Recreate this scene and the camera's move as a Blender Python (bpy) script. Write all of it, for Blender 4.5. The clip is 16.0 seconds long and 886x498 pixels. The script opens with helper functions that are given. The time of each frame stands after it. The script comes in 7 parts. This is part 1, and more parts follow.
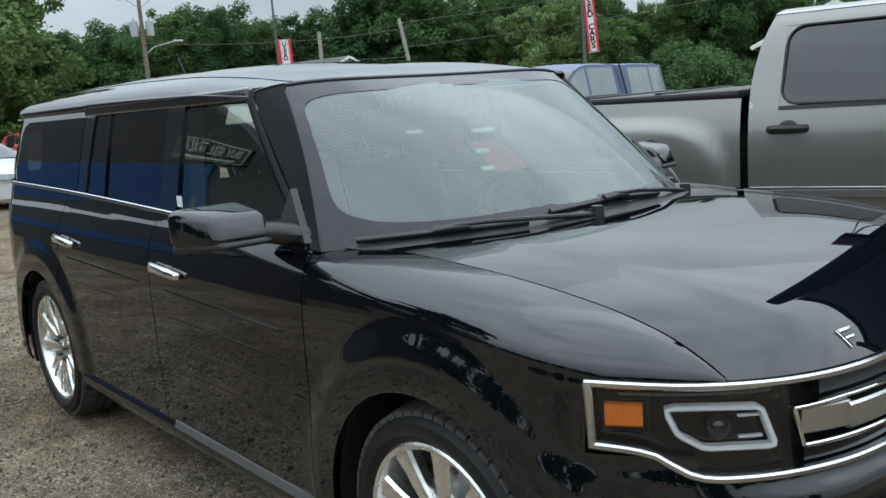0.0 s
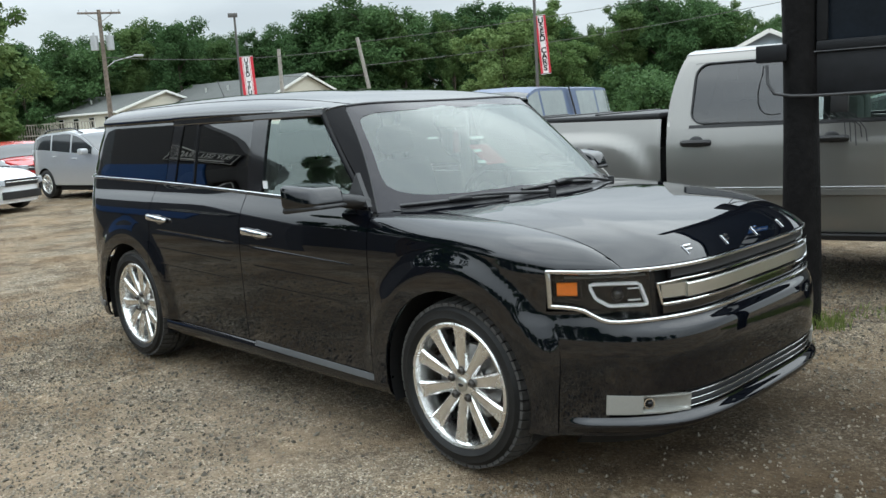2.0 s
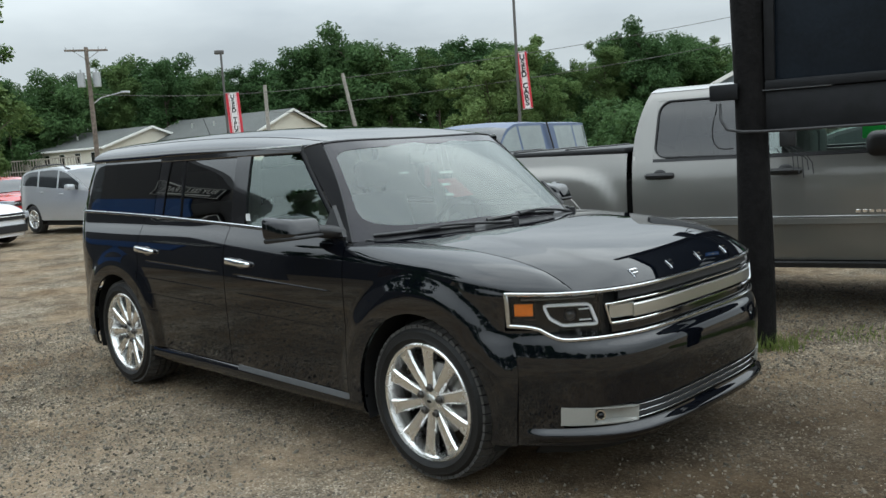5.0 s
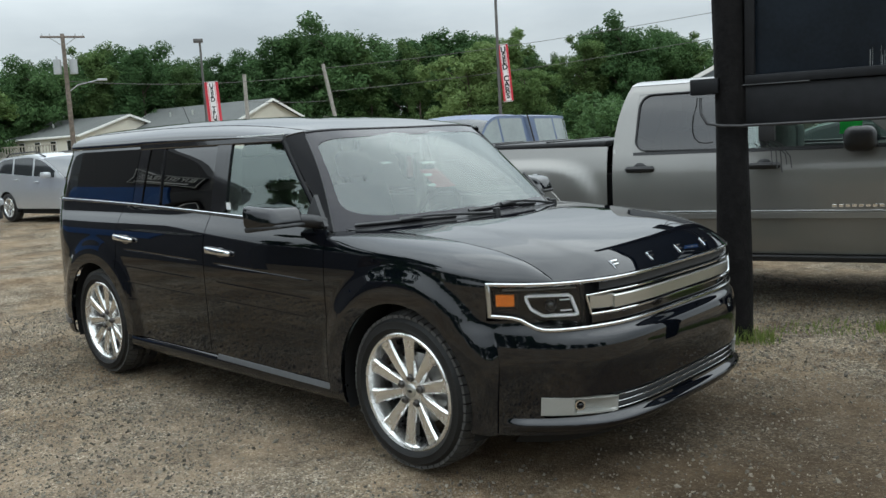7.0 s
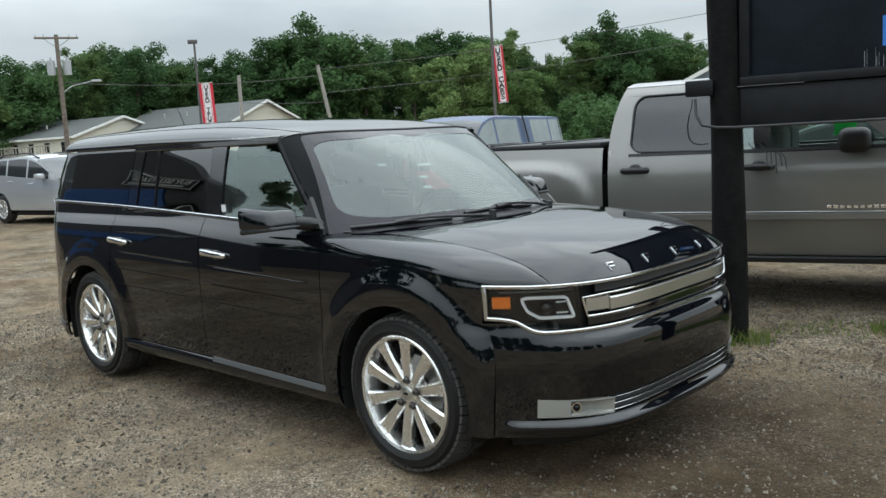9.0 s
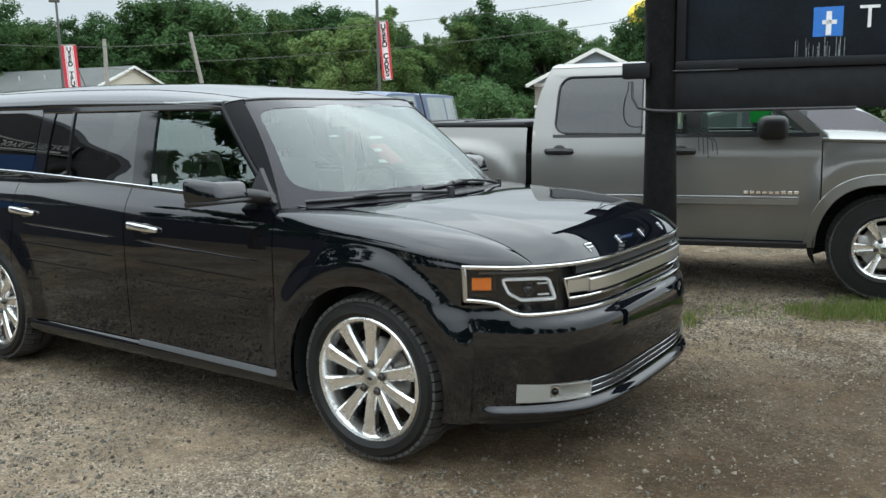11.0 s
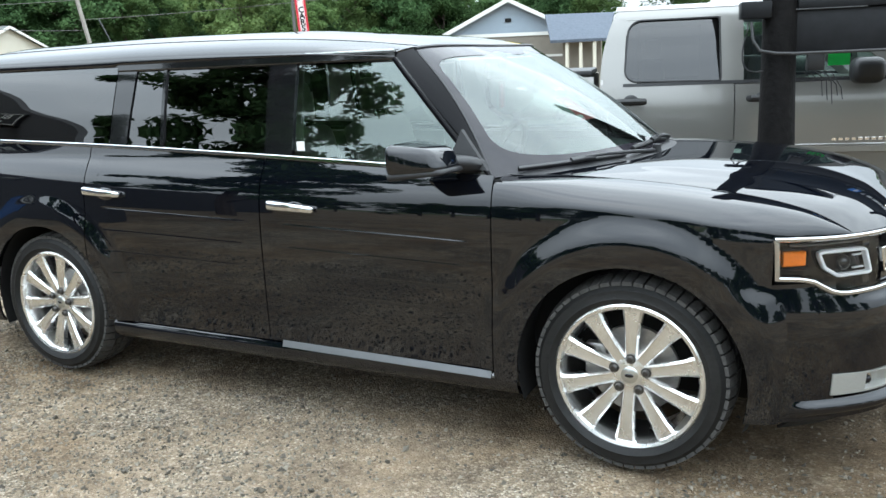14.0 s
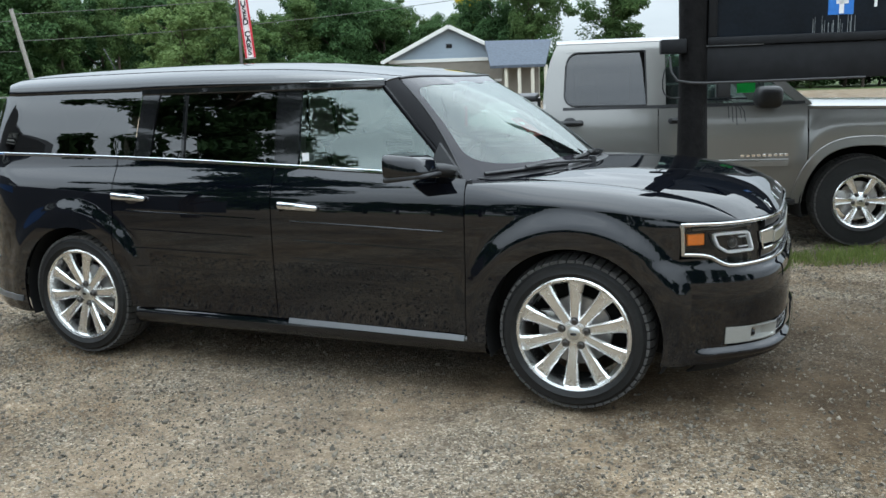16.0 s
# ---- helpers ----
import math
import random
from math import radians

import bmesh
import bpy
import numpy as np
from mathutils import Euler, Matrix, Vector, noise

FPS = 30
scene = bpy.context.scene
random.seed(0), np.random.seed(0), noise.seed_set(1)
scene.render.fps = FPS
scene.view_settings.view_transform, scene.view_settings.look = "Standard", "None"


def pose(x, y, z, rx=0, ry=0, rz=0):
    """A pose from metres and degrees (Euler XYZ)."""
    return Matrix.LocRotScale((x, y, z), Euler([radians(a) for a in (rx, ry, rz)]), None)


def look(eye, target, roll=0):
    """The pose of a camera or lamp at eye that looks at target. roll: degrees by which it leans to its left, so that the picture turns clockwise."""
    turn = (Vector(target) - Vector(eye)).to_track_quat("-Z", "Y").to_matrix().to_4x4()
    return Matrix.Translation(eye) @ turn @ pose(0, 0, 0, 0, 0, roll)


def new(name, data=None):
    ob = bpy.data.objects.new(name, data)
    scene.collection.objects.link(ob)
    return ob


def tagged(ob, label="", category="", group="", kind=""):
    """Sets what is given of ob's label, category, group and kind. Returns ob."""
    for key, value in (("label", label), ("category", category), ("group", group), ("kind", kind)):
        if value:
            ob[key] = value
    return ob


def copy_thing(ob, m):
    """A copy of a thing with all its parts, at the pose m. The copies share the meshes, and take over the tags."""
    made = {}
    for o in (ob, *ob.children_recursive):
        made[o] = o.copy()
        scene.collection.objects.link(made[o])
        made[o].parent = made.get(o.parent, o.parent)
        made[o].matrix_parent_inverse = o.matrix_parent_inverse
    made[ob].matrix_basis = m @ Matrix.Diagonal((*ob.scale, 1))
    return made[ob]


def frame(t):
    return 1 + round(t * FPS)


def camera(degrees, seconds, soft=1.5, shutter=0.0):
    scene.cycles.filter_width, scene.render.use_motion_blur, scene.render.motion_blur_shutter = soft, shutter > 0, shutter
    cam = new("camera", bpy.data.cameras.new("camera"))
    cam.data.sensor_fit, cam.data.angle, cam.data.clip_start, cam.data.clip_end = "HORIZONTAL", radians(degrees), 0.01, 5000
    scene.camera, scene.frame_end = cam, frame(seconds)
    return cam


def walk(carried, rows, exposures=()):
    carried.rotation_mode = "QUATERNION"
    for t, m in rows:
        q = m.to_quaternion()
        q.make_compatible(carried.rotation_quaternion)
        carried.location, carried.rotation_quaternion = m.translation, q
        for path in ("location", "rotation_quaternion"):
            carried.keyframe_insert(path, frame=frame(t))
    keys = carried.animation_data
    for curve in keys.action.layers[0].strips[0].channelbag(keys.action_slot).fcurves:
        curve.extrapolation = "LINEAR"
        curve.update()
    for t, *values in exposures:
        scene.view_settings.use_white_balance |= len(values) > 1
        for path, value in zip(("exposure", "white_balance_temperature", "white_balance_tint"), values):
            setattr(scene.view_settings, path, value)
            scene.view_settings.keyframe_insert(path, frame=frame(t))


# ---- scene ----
cam = camera(54.9, 16.0)
PATH = [
    (0, (1.556, -2.192, 1.483), (0.064, -0.906, 1.136), -4.3),
    (0.5, (1.802, -2.535, 1.493), (0.372, -1.18, 1.145), -3.4),
    (1, (2.087, -2.82, 1.491), (0.673, -1.448, 1.146), -3.4),
    (1.5, (2.268, -3.124, 1.482), (0.854, -1.748, 1.156), -3.3),
    (2, (2.458, -3.355, 1.503), (1.039, -1.981, 1.188), -3.5),
    (2.5, (2.665, -3.447, 1.494), (1.25, -2.066, 1.194), -4.0),
    (3, (2.716, -3.481, 1.502), (1.31, -2.088, 1.214), -4.3),
    (3.5, (2.722, -3.493, 1.507), (1.314, -2.097, 1.246), -4.3),
    (4, (2.727, -3.498, 1.513), (1.317, -2.102, 1.261), -4.0),
    (6.5, (2.724, -3.515, 1.503), (1.349, -2.081, 1.269), -3.1),
    (7, (2.721, -3.517, 1.502), (1.356, -2.079, 1.242), -3.1),
    (7.5, (2.731, -3.506, 1.506), (1.362, -2.071, 1.246), -3.3),
    (8, (2.734, -3.504, 1.508), (1.367, -2.067, 1.25), -3.3),
    (10.3, (2.497, -3.612, 1.506), (1.242, -2.08, 1.227), -1.5),
    (10.5, (2.426, -3.634, 1.501), (1.225, -2.061, 1.212), -1.4),
    (11, (2.266, -3.645, 1.496), (1.148, -2.018, 1.177), -1.0),
    (11.5, (2.024, -3.593, 1.482), (0.921, -1.955, 1.164), -1.8),
    (12, (1.747, -3.613, 1.487), (0.653, -1.969, 1.171), -1.2),
    (12.5, (1.439, -3.681, 1.501), (0.368, -2.023, 1.176), -1.3),
    (13, (1.189, -3.653, 1.481), (0.148, -1.99, 1.093), -1.3),
    (13.5, (0.948, -3.633, 1.496), (-0.061, -1.958, 1.078), -2.1),
    (14, (0.761, -3.812, 1.502), (-0.138, -2.077, 1.076), -2.4),
    (14.5, (0.763, -4.036, 1.496), (-0.104, -2.283, 1.075), -2.2),
    (15, (0.856, -4.292, 1.506), (0.02, -2.523, 1.093), -2.7),
    (15.5, (0.915, -4.513, 1.504), (0.112, -2.727, 1.096), -2.2),
    (16, (0.96, -4.654, 1.527), (0.185, -2.849, 1.148), -2.0),
]
walk(cam, [(t, look(eye, target, roll)) for t, eye, target, roll in PATH],
     [(t, ev, k, 5.0) for t, ev, k in ((0.0, -0.52, 5980), (0.5, -0.08, 6080), (1.0, 0.04, 6150), (1.7, -0.10, 6200), (2.5, -0.36, 6220), (3.2, -0.52, 6220), (8.0, -0.48, 6220), (10.5, -0.32, 6200),
                                       (11.5, 0.02, 6180), (12.3, -0.08, 6120), (13.0, 0.22, 6060), (13.6, 0.40, 6020), (14.5, 0.44, 5980), (15.0, 0.02, 5960), (15.5, -0.04, 5960), (16.0, -0.12, 5960))])

# ---- light ----
SUN_EL, SUN_ROT = radians(58), radians(200)
world = bpy.data.worlds.new("sky")
scene.world = world
world.use_nodes = True
wn, wl = world.node_tree.nodes, world.node_tree.links
wn.clear()
w_out = wn.new("ShaderNodeOutputWorld")
w_bg = wn.new("ShaderNodeBackground")
w_sky = wn.new("ShaderNodeTexSky")
w_sky.sky_type, w_sky.sun_disc = "NISHITA", False
w_sky.sun_elevation, w_sky.sun_rotation = SUN_EL, SUN_ROT
w_co = wn.new("ShaderNodeTexCoord")
w_map = wn.new("ShaderNodeMapping")
w_map.inputs["Scale"].default_value = (1.0, 1.0, 3.2)
w_cloud = wn.new("ShaderNodeTexNoise")
w_cloud.inputs["Scale"].default_value = 2.3
w_cloud.inputs["Detail"].default_value = 6.0
w_cloud.inputs["Roughness"].default_value = 0.55
w_ramp = wn.new("ShaderNodeValToRGB")
w_ramp.color_ramp.elements[0].position, w_ramp.color_ramp.elements[0].color = 0.34, (6.9, 7.35, 7.75, 1)
w_ramp.color_ramp.elements[1].position, w_ramp.color_ramp.elements[1].color = 0.68, (9.8, 10.2, 10.4, 1)
w_mix = wn.new("ShaderNodeMix")
w_mix.data_type = "RGBA"
w_mix.inputs["Factor"].default_value = 0.9
wl.new(w_co.outputs["Generated"], w_map.inputs["Vector"])
wl.new(w_map.outputs["Vector"], w_cloud.inputs["Vector"])
wl.new(w_cloud.outputs["Fac"], w_ramp.inputs["Fac"])
wl.new(w_sky.outputs["Color"], w_mix.inputs["A"])
wl.new(w_ramp.outputs["Color"], w_mix.inputs["B"])
# an overcast sky is brighter overhead than at the horizon
w_sep = wn.new("ShaderNodeSeparateXYZ")
wl.new(w_co.outputs["Generated"], w_sep.inputs[0])
w_up = wn.new("ShaderNodeValToRGB")
el = w_up.color_ramp.elements
el[0].position, el[0].color = 0.12, (0.225, 0.225, 0.225, 1)
el[1].position, el[1].color = 0.95, (0.8, 0.8, 0.8, 1)
for pos, val in ((0.3, 0.41), (0.6, 0.68)):
    q = el.new(pos)
    q.color = (val, val, val, 1)
wl.new(w_sep.outputs["Z"], w_up.inputs["Fac"])
w_five = wn.new("ShaderNodeMath")
w_five.operation = "MULTIPLY"
w_five.inputs[1].default_value = 5.0
wl.new(w_up.outputs["Color"], w_five.inputs[0])
w_mul = wn.new("ShaderNodeVectorMath")
w_mul.operation = "SCALE"
wl.new(w_mix.outputs["Result"], w_mul.inputs[0])
wl.new(w_five.outputs[0], w_mul.inputs["Scale"])
wl.new(w_mul.outputs["Vector"], w_bg.inputs["Color"])
wl.new(w_bg.outputs["Background"], w_out.inputs["Surface"])
w_bg.inputs["Strength"].default_value = 0.1
sun = new("sun", bpy.data.lights.new("sun", "SUN"))
sun.data.energy, sun.data.angle, sun.data.color = 0.7, radians(85), (1.0, 0.96, 0.9)
sun.matrix_world = Matrix.Rotation(-SUN_ROT, 4, "Z") @ Matrix.Rotation(radians(90) - SUN_EL, 4, "X") @ Matrix.Rotation(0, 4, "Z")
scene.view_settings.exposure = 0.0


# ---- materials ----
def mat(name, color, rough=0.5, metal=0.0, coat=0.0, spec=0.5, grain=0.0, grain_scale=40.0, stain=0.0, stain_scale=3.0, bump=0.0,
        bump_scale=120.0, piece=0.0, rough_var=0.0, color2=None):
    """A surface with grain, stains, roughness change and relief; piece: change from piece to piece."""
    m = bpy.data.materials.new(name)
    m.use_nodes = True
    n, l = m.node_tree.nodes, m.node_tree.links
    b = n["Principled BSDF"]
    b.inputs["Base Color"].default_value = (*color, 1)
    b.inputs["Roughness"].default_value = rough
    b.inputs["Metallic"].default_value = metal
    b.inputs["Coat Weight"].default_value = coat
    b.inputs["Coat Roughness"].default_value = 0.02
    b.inputs["Specular IOR Level"].default_value = spec
    co = n.new("ShaderNodeTexCoord")
    last = None

    def shade(fac_socket, amount, base):
        mx = n.new("ShaderNodeMix")
        mx.data_type, mx.blend_type = "RGBA", "MULTIPLY"
        mx.inputs["Factor"].default_value = 1.0
        mr = n.new("ShaderNodeMapRange")
        mr.inputs["From Min"].default_value, mr.inputs["From Max"].default_value = 0.25, 0.75
        mr.inputs["To Min"].default_value, mr.inputs["To Max"].default_value = 1 - amount, 1 + amount
        l.new(fac_socket, mr.inputs["Value"])
        if base is None:
            mx.inputs["A"].default_value = (*color, 1)
        else:
            l.new(base, mx.inputs["A"])
        l.new(mr.outputs["Result"], mx.inputs["B"])
        return mx.outputs["Result"]

    if color2:
        nz = n.new("ShaderNodeTexNoise")
        nz.inputs["Scale"].default_value, nz.inputs["Detail"].default_value = stain_scale * 0.7, 4
        l.new(co.outputs["Object"], nz.inputs["Vector"])
        mr = n.new("ShaderNodeMapRange")
        mr.inputs["From Min"].default_value, mr.inputs["From Max"].default_value = 0.4, 0.6
        l.new(nz.outputs["Fac"], mr.inputs["Value"])
        mx = n.new("ShaderNodeMix")
        mx.data_type = "RGBA"
        mx.inputs["A"].default_value, mx.inputs["B"].default_value = (*color, 1), (*color2, 1)
        l.new(mr.outputs["Result"], mx.inputs["Factor"])
        last = mx.outputs["Result"]
    for amount, scale, detail in ((grain, grain_scale, 3), (stain, stain_scale, 5)):
        if amount:
            nz = n.new("ShaderNodeTexNoise")
            nz.inputs["Scale"].default_value, nz.inputs["Detail"].default_value = scale, detail
            l.new(co.outputs["Object"], nz.inputs["Vector"])
            last = shade(nz.outputs["Fac"], amount, last)
    if piece:
        oi = n.new("ShaderNodeObjectInfo")
        last = shade(oi.outputs["Random"], piece, last)
        ge = n.new("ShaderNodeNewGeometry")
        last = shade(ge.outputs["Random Per Island"], piece, last)
    if last:
        l.new(last, b.inputs["Base Color"])
    if rough_var:
        nz = n.new("ShaderNodeTexNoise")
        nz.inputs["Scale"].default_value, nz.inputs["Detail"].default_value = 9.0, 5
        l.new(co.outputs["Object"], nz.inputs["Vector"])
        mr = n.new("ShaderNodeMapRange")
        mr.inputs["To Min"].default_value, mr.inputs["To Max"].default_value = max(rough - rough_var, 0.01), rough + rough_var
        l.new(nz.outputs["Fac"], mr.inputs["Value"])
        l.new(mr.outputs["Result"], b.inputs["Roughness"])
    if bump:
        nz = n.new("ShaderNodeTexNoise")
        nz.inputs["Scale"].default_value, nz.inputs["Detail"].default_value = bump_scale, 4
        l.new(co.outputs["Object"], nz.inputs["Vector"])
        bp = n.new("ShaderNodeBump")
        bp.inputs["Strength"].default_value = bump
        bp.inputs["Distance"].default_value = 0.01
        l.new(nz.outputs["Fac"], bp.inputs["Height"])
        l.new(bp.outputs["Normal"], b.inputs["Normal"])
    return m


def glass(name, tint, ior=1.5, rough=0.0, gloss=(1, 1, 1)):
    """A pane: clear or tinted sheet with a mirror gloss by Fresnel."""
    m = bpy.data.materials.new(name)
    m.use_nodes = True
    n, l = m.node_tree.nodes, m.node_tree.links
    n.clear()
    out, mix = n.new("ShaderNodeOutputMaterial"), n.new("ShaderNodeMixShader")
    tr, gl, fr = n.new("ShaderNodeBsdfTransparent"), n.new("ShaderNodeBsdfGlossy"), n.new("ShaderNodeFresnel")
    tr.inputs["Color"].default_value = (*tint, 1)
    gl.inputs["Color"].default_value = (*gloss, 1)
    gl.inputs["Roughness"].default_value = rough
    fr.inputs["IOR"].default_value = ior
    l.new(fr.outputs["Fac"], mix.inputs["Fac"])
    l.new(tr.outputs["BSDF"], mix.inputs[1])
    l.new(gl.outputs["BSDF"], mix.inputs[2])
    l.new(mix.outputs["Shader"], out.inputs["Surface"])
    return m


BLACK = mat("black_paint", (0.0016, 0.0022, 0.004), 0.3, 0.0, coat=1.0, spec=0.0, grain=0.15, grain_scale=300)
BLACK.node_tree.nodes["Principled BSDF"].inputs["Coat IOR"].default_value = 1.66
BLACK_TRIM = mat("black_trim", (0.012, 0.012, 0.013), 0.45, grain=0.2, bump=0.1, bump_scale=300)
GLOSS_TRIM = mat("gloss_black_trim", (0.006, 0.006, 0.007), 0.08, coat=0.5, grain=0.1)
DARK = mat("dark_cavity", (0.006, 0.006, 0.006), 0.9, grain=0.2)
CHROME = mat("chrome", (0.75, 0.76, 0.77), 0.07, 1.0, grain=0.03)
SATIN = mat("satin_metal", (0.62, 0.63, 0.61), 0.3, 1.0, grain=0.04, grain_scale=150)
WHEEL = mat("bright_alloy", (0.92, 0.92, 0.91), 0.27, 1.0, grain=0.05, stain=0.05, rough_var=0.05)
RUBBER = mat("tyre_rubber", (0.010, 0.010, 0.0098), 0.55, spec=0.3, grain=0.25, grain_scale=60, stain=0.25, stain_scale=9, bump=0.2, bump_scale=160)
TREAD = mat("tread_rubber", (0.062, 0.06, 0.057), 0.8, spec=0.3, grain=0.25, grain_scale=60, stain=0.2, stain_scale=9)
BRIGHT = mat("bright_plated", (0.95, 0.95, 0.96), 0.3, 0.0, coat=0.5, grain=0.03)
PILLAR = mat("satin_black_pillar", (0.003, 0.003, 0.004), 0.2, spec=0.09, grain=0.15, grain_scale=300)
TRIM = mat("polished_trim", (0.58, 0.59, 0.6), 0.2, 1.0, grain=0.05)
IRON = mat("brake_iron", (0.42, 0.41, 0.39), 0.38, 0.9, grain=0.15, stain=0.1)
FRIT = mat("ceramic_frit", (0.02, 0.018, 0.022), 0.05, coat=0.0, spec=0.42, grain=0.1)
AMBER = mat("amber_plastic", (0.85, 0.22, 0.015), 0.2, coat=0.6, grain=0.2, grain_scale=200)
SMOKE = mat("lamp_housing", (0.004, 0.004, 0.005), 0.1, 0.0, spec=0.35, grain=0.2, grain_scale=60)
BEZEL = mat("silver_plastic", (0.33, 0.33, 0.305), 0.38, 0.35, grain=0.05, grain_scale=200, stain=0.06)
LENS = glass("lamp_lens", (0.94, 0.95, 0.95), 1.45)
WINDSHIELD = glass("windshield_glass", (0.44, 0.57, 0.51), 1.95, gloss=(0.94, 1.0, 0.98))
CLEAR = glass("front_side_glass", (0.60, 0.70, 0.64), 2.35, gloss=(0.88, 1.0, 0.95))
PRIVACY = glass("privacy_glass", (0.03, 0.035, 0.037), 1.98)
TRUCK_GLASS = glass("truck_privacy_glass", (0.03, 0.033, 0.035), 1.75)
LEATHER = mat("seat_leather", (0.30, 0.29, 0.27), 0.5, grain=0.15, stain=0.1, bump=0.1)
DASH = mat("dash_plastic", (0.14, 0.145, 0.14), 0.6, grain=0.2, bump=0.15, bump_scale=400)
STRIP = mat("dull_silver", (0.17, 0.175, 0.18), 0.35, 0.7, grain=0.05)
SILVER_PAINT = mat("pewter_paint", (0.23, 0.225, 0.21), 0.3, 0.55, coat=0.8, grain=0.08, grain_scale=500, stain=0.03)
WHITE_PAINT = mat("white_paint", (0.75, 0.76, 0.77), 0.25, coat=0.6, grain=0.04)
LIGHT_SILVER = mat("light_silver_paint", (0.48, 0.49, 0.5), 0.28, 0.5, coat=0.8, grain=0.06)
BLUE_PAINT = mat("steel_blue_paint", (0.05, 0.082, 0.16), 0.42, 0.2, coat=0.25, grain=0.08)
PLUM_PAINT = mat("plum_grey_paint", (0.10, 0.09, 0.10), 0.3, 0.3, coat=0.8, grain=0.06)
RED_PAINT = mat("red_paint", (0.45, 0.02, 0.02), 0.25, coat=0.8, grain=0.05)
POST = mat("black_timber", (0.006, 0.0055, 0.0055), 0.65, spec=0.12, grain=0.5, grain_scale=22, stain=0.4, stain_scale=5, bump=0.6, bump_scale=35)
SIGN_BLACK = mat("sign_black", (0.012, 0.0125, 0.014), 0.45, spec=0.2, grain=0.25, grain_scale=14, stain=0.25, stain_scale=2, bump=0.08)
PANEL_BLACK = mat("sign_panel", (0.010, 0.014, 0.02), 0.3, spec=0.2, grain=0.2, stain=0.3, stain_scale=4)


# ---- mesh tools ----
def finish(name, me, material, parent=None, label="", smooth=True, solid=0.0, sharp=40):
    me.materials.append(material)
    if smooth:
        me.shade_smooth()
        if sharp:
            me.set_sharp_from_angle(angle=radians(sharp))
    ob = new(name, me)
    if parent:
        ob.parent = parent
    if label:
        ob["label"] = label
    if solid:
        use = np.zeros(len(me.loops), int)
        me.loops.foreach_get("edge_index", use)
        rim = np.bincount(use, minlength=len(me.edges)) < 2
        flag = np.zeros(len(me.edges), bool)
        me.edges.foreach_get("use_edge_sharp", flag)
        me.edges.foreach_set("use_edge_sharp", flag | rim)
        md = ob.modifiers.new("thickness", "SOLIDIFY")
        md.thickness, md.offset = solid, -1
    return ob


def part(name, bm, material, parent=None, label="", smooth=True, sharp=40):
    me = bpy.data.meshes.new(name)
    bm.normal_update()
    bm.to_mesh(me)
    bm.free()
    return finish(name, me, material, parent, label, smooth, 0, sharp)


def sheet(name, p, material, parent=None, label="", out=None, solid=0.006, sharp=50, keep=None, closed=False):
    """A panel over a grid of points p[i][j]; out: the way its face looks; keep: which cells stay."""
    p = np.asarray(p, float)
    nu, nv = p.shape[:2]
    faces = []
    for i in range(nu if closed else nu - 1):
        for j in range(nv - 1):
            if keep is None or keep(i, j):
                k = (i + 1) % nu
                faces.append((i * nv + j, k * nv + j, k * nv + j + 1, i * nv + j + 1))
    if out is not None:
        c = p[nu // 2, nv // 2]
        a, b = p[min(nu // 2 + 1, nu - 1), nv // 2] - p[max(nu // 2 - 1, 0), nv // 2], p[nu // 2, min(nv // 2 + 1, nv - 1)] - p[nu // 2, max(nv // 2 - 1, 0)]
        if np.dot(np.cross(a, b), out) < 0:
            faces = [f[::-1] for f in faces]
    me = bpy.data.meshes.new(name)
    me.from_pydata([tuple(v) for v in p.reshape(-1, 3)], [], faces)
    me.update()
    return finish(name, me, material, parent, label, True, solid, sharp)


def box(bm, lo, hi, bevel=0.0, m=None, seg=2):
    lo, hi = Vector(lo), Vector(hi)
    r = bmesh.ops.create_cube(bm, size=1.0, matrix=Matrix.Translation((lo + hi) / 2) @ Matrix.Diagonal((*(hi - lo), 1)))
    vs = r["verts"]
    if bevel:
        es = list({e for v in vs for e in v.link_edges})
        vs = list({v for f in bmesh.ops.bevel(bm, geom=es, offset=bevel, segments=seg, affect="EDGES", profile=0.5)["faces"] for v in f.verts} | {v for v in vs if v.is_valid})
    if m is not None:
        bmesh.ops.transform(bm, matrix=m, verts=vs)
    return vs


def cyl(bm, a, b, r0, r1=None, n=16, caps=True):
    a, b = Vector(a), Vector(b)
    r1 = r0 if r1 is None else r1
    m = Matrix.Translation((a + b) / 2) @ (b - a).to_track_quat("Z", "Y").to_matrix().to_4x4()
    return bmesh.ops.create_cone(bm, cap_ends=caps, segments=n, radius1=r0, radius2=r1, depth=(b - a).length, matrix=m)["verts"]


def tube(bm, pts, r, n=8, taper=1.0):
    """A round bar along points."""
    pts = [Vector(p) for p in pts]
    rings = []
    up = Vector((0.13, 0.21, 0.97))
    for i, p in enumerate(pts):
        d = (pts[min(i + 1, len(pts) - 1)] - pts[max(i - 1, 0)]).normalized()
        s = d.cross(up)
        s = s.normalized() if s.length > 1e-4 else d.orthogonal().normalized()
        t = s.cross(d)
        k = r * (1 + (taper - 1) * i / max(len(pts) - 1, 1))
        rings.append([bm.verts.new(p + (s * math.cos(a) + t * math.sin(a)) * k) for a in (2 * math.pi * j / n for j in range(n))])
    for a, b in zip(rings, rings[1:]):
        for j in range(n):
            bm.faces.new((a[j], a[(j + 1) % n], b[(j + 1) % n], b[j]))
    bm.faces.new(rings[0][::-1])
    bm.faces.new(rings[-1])


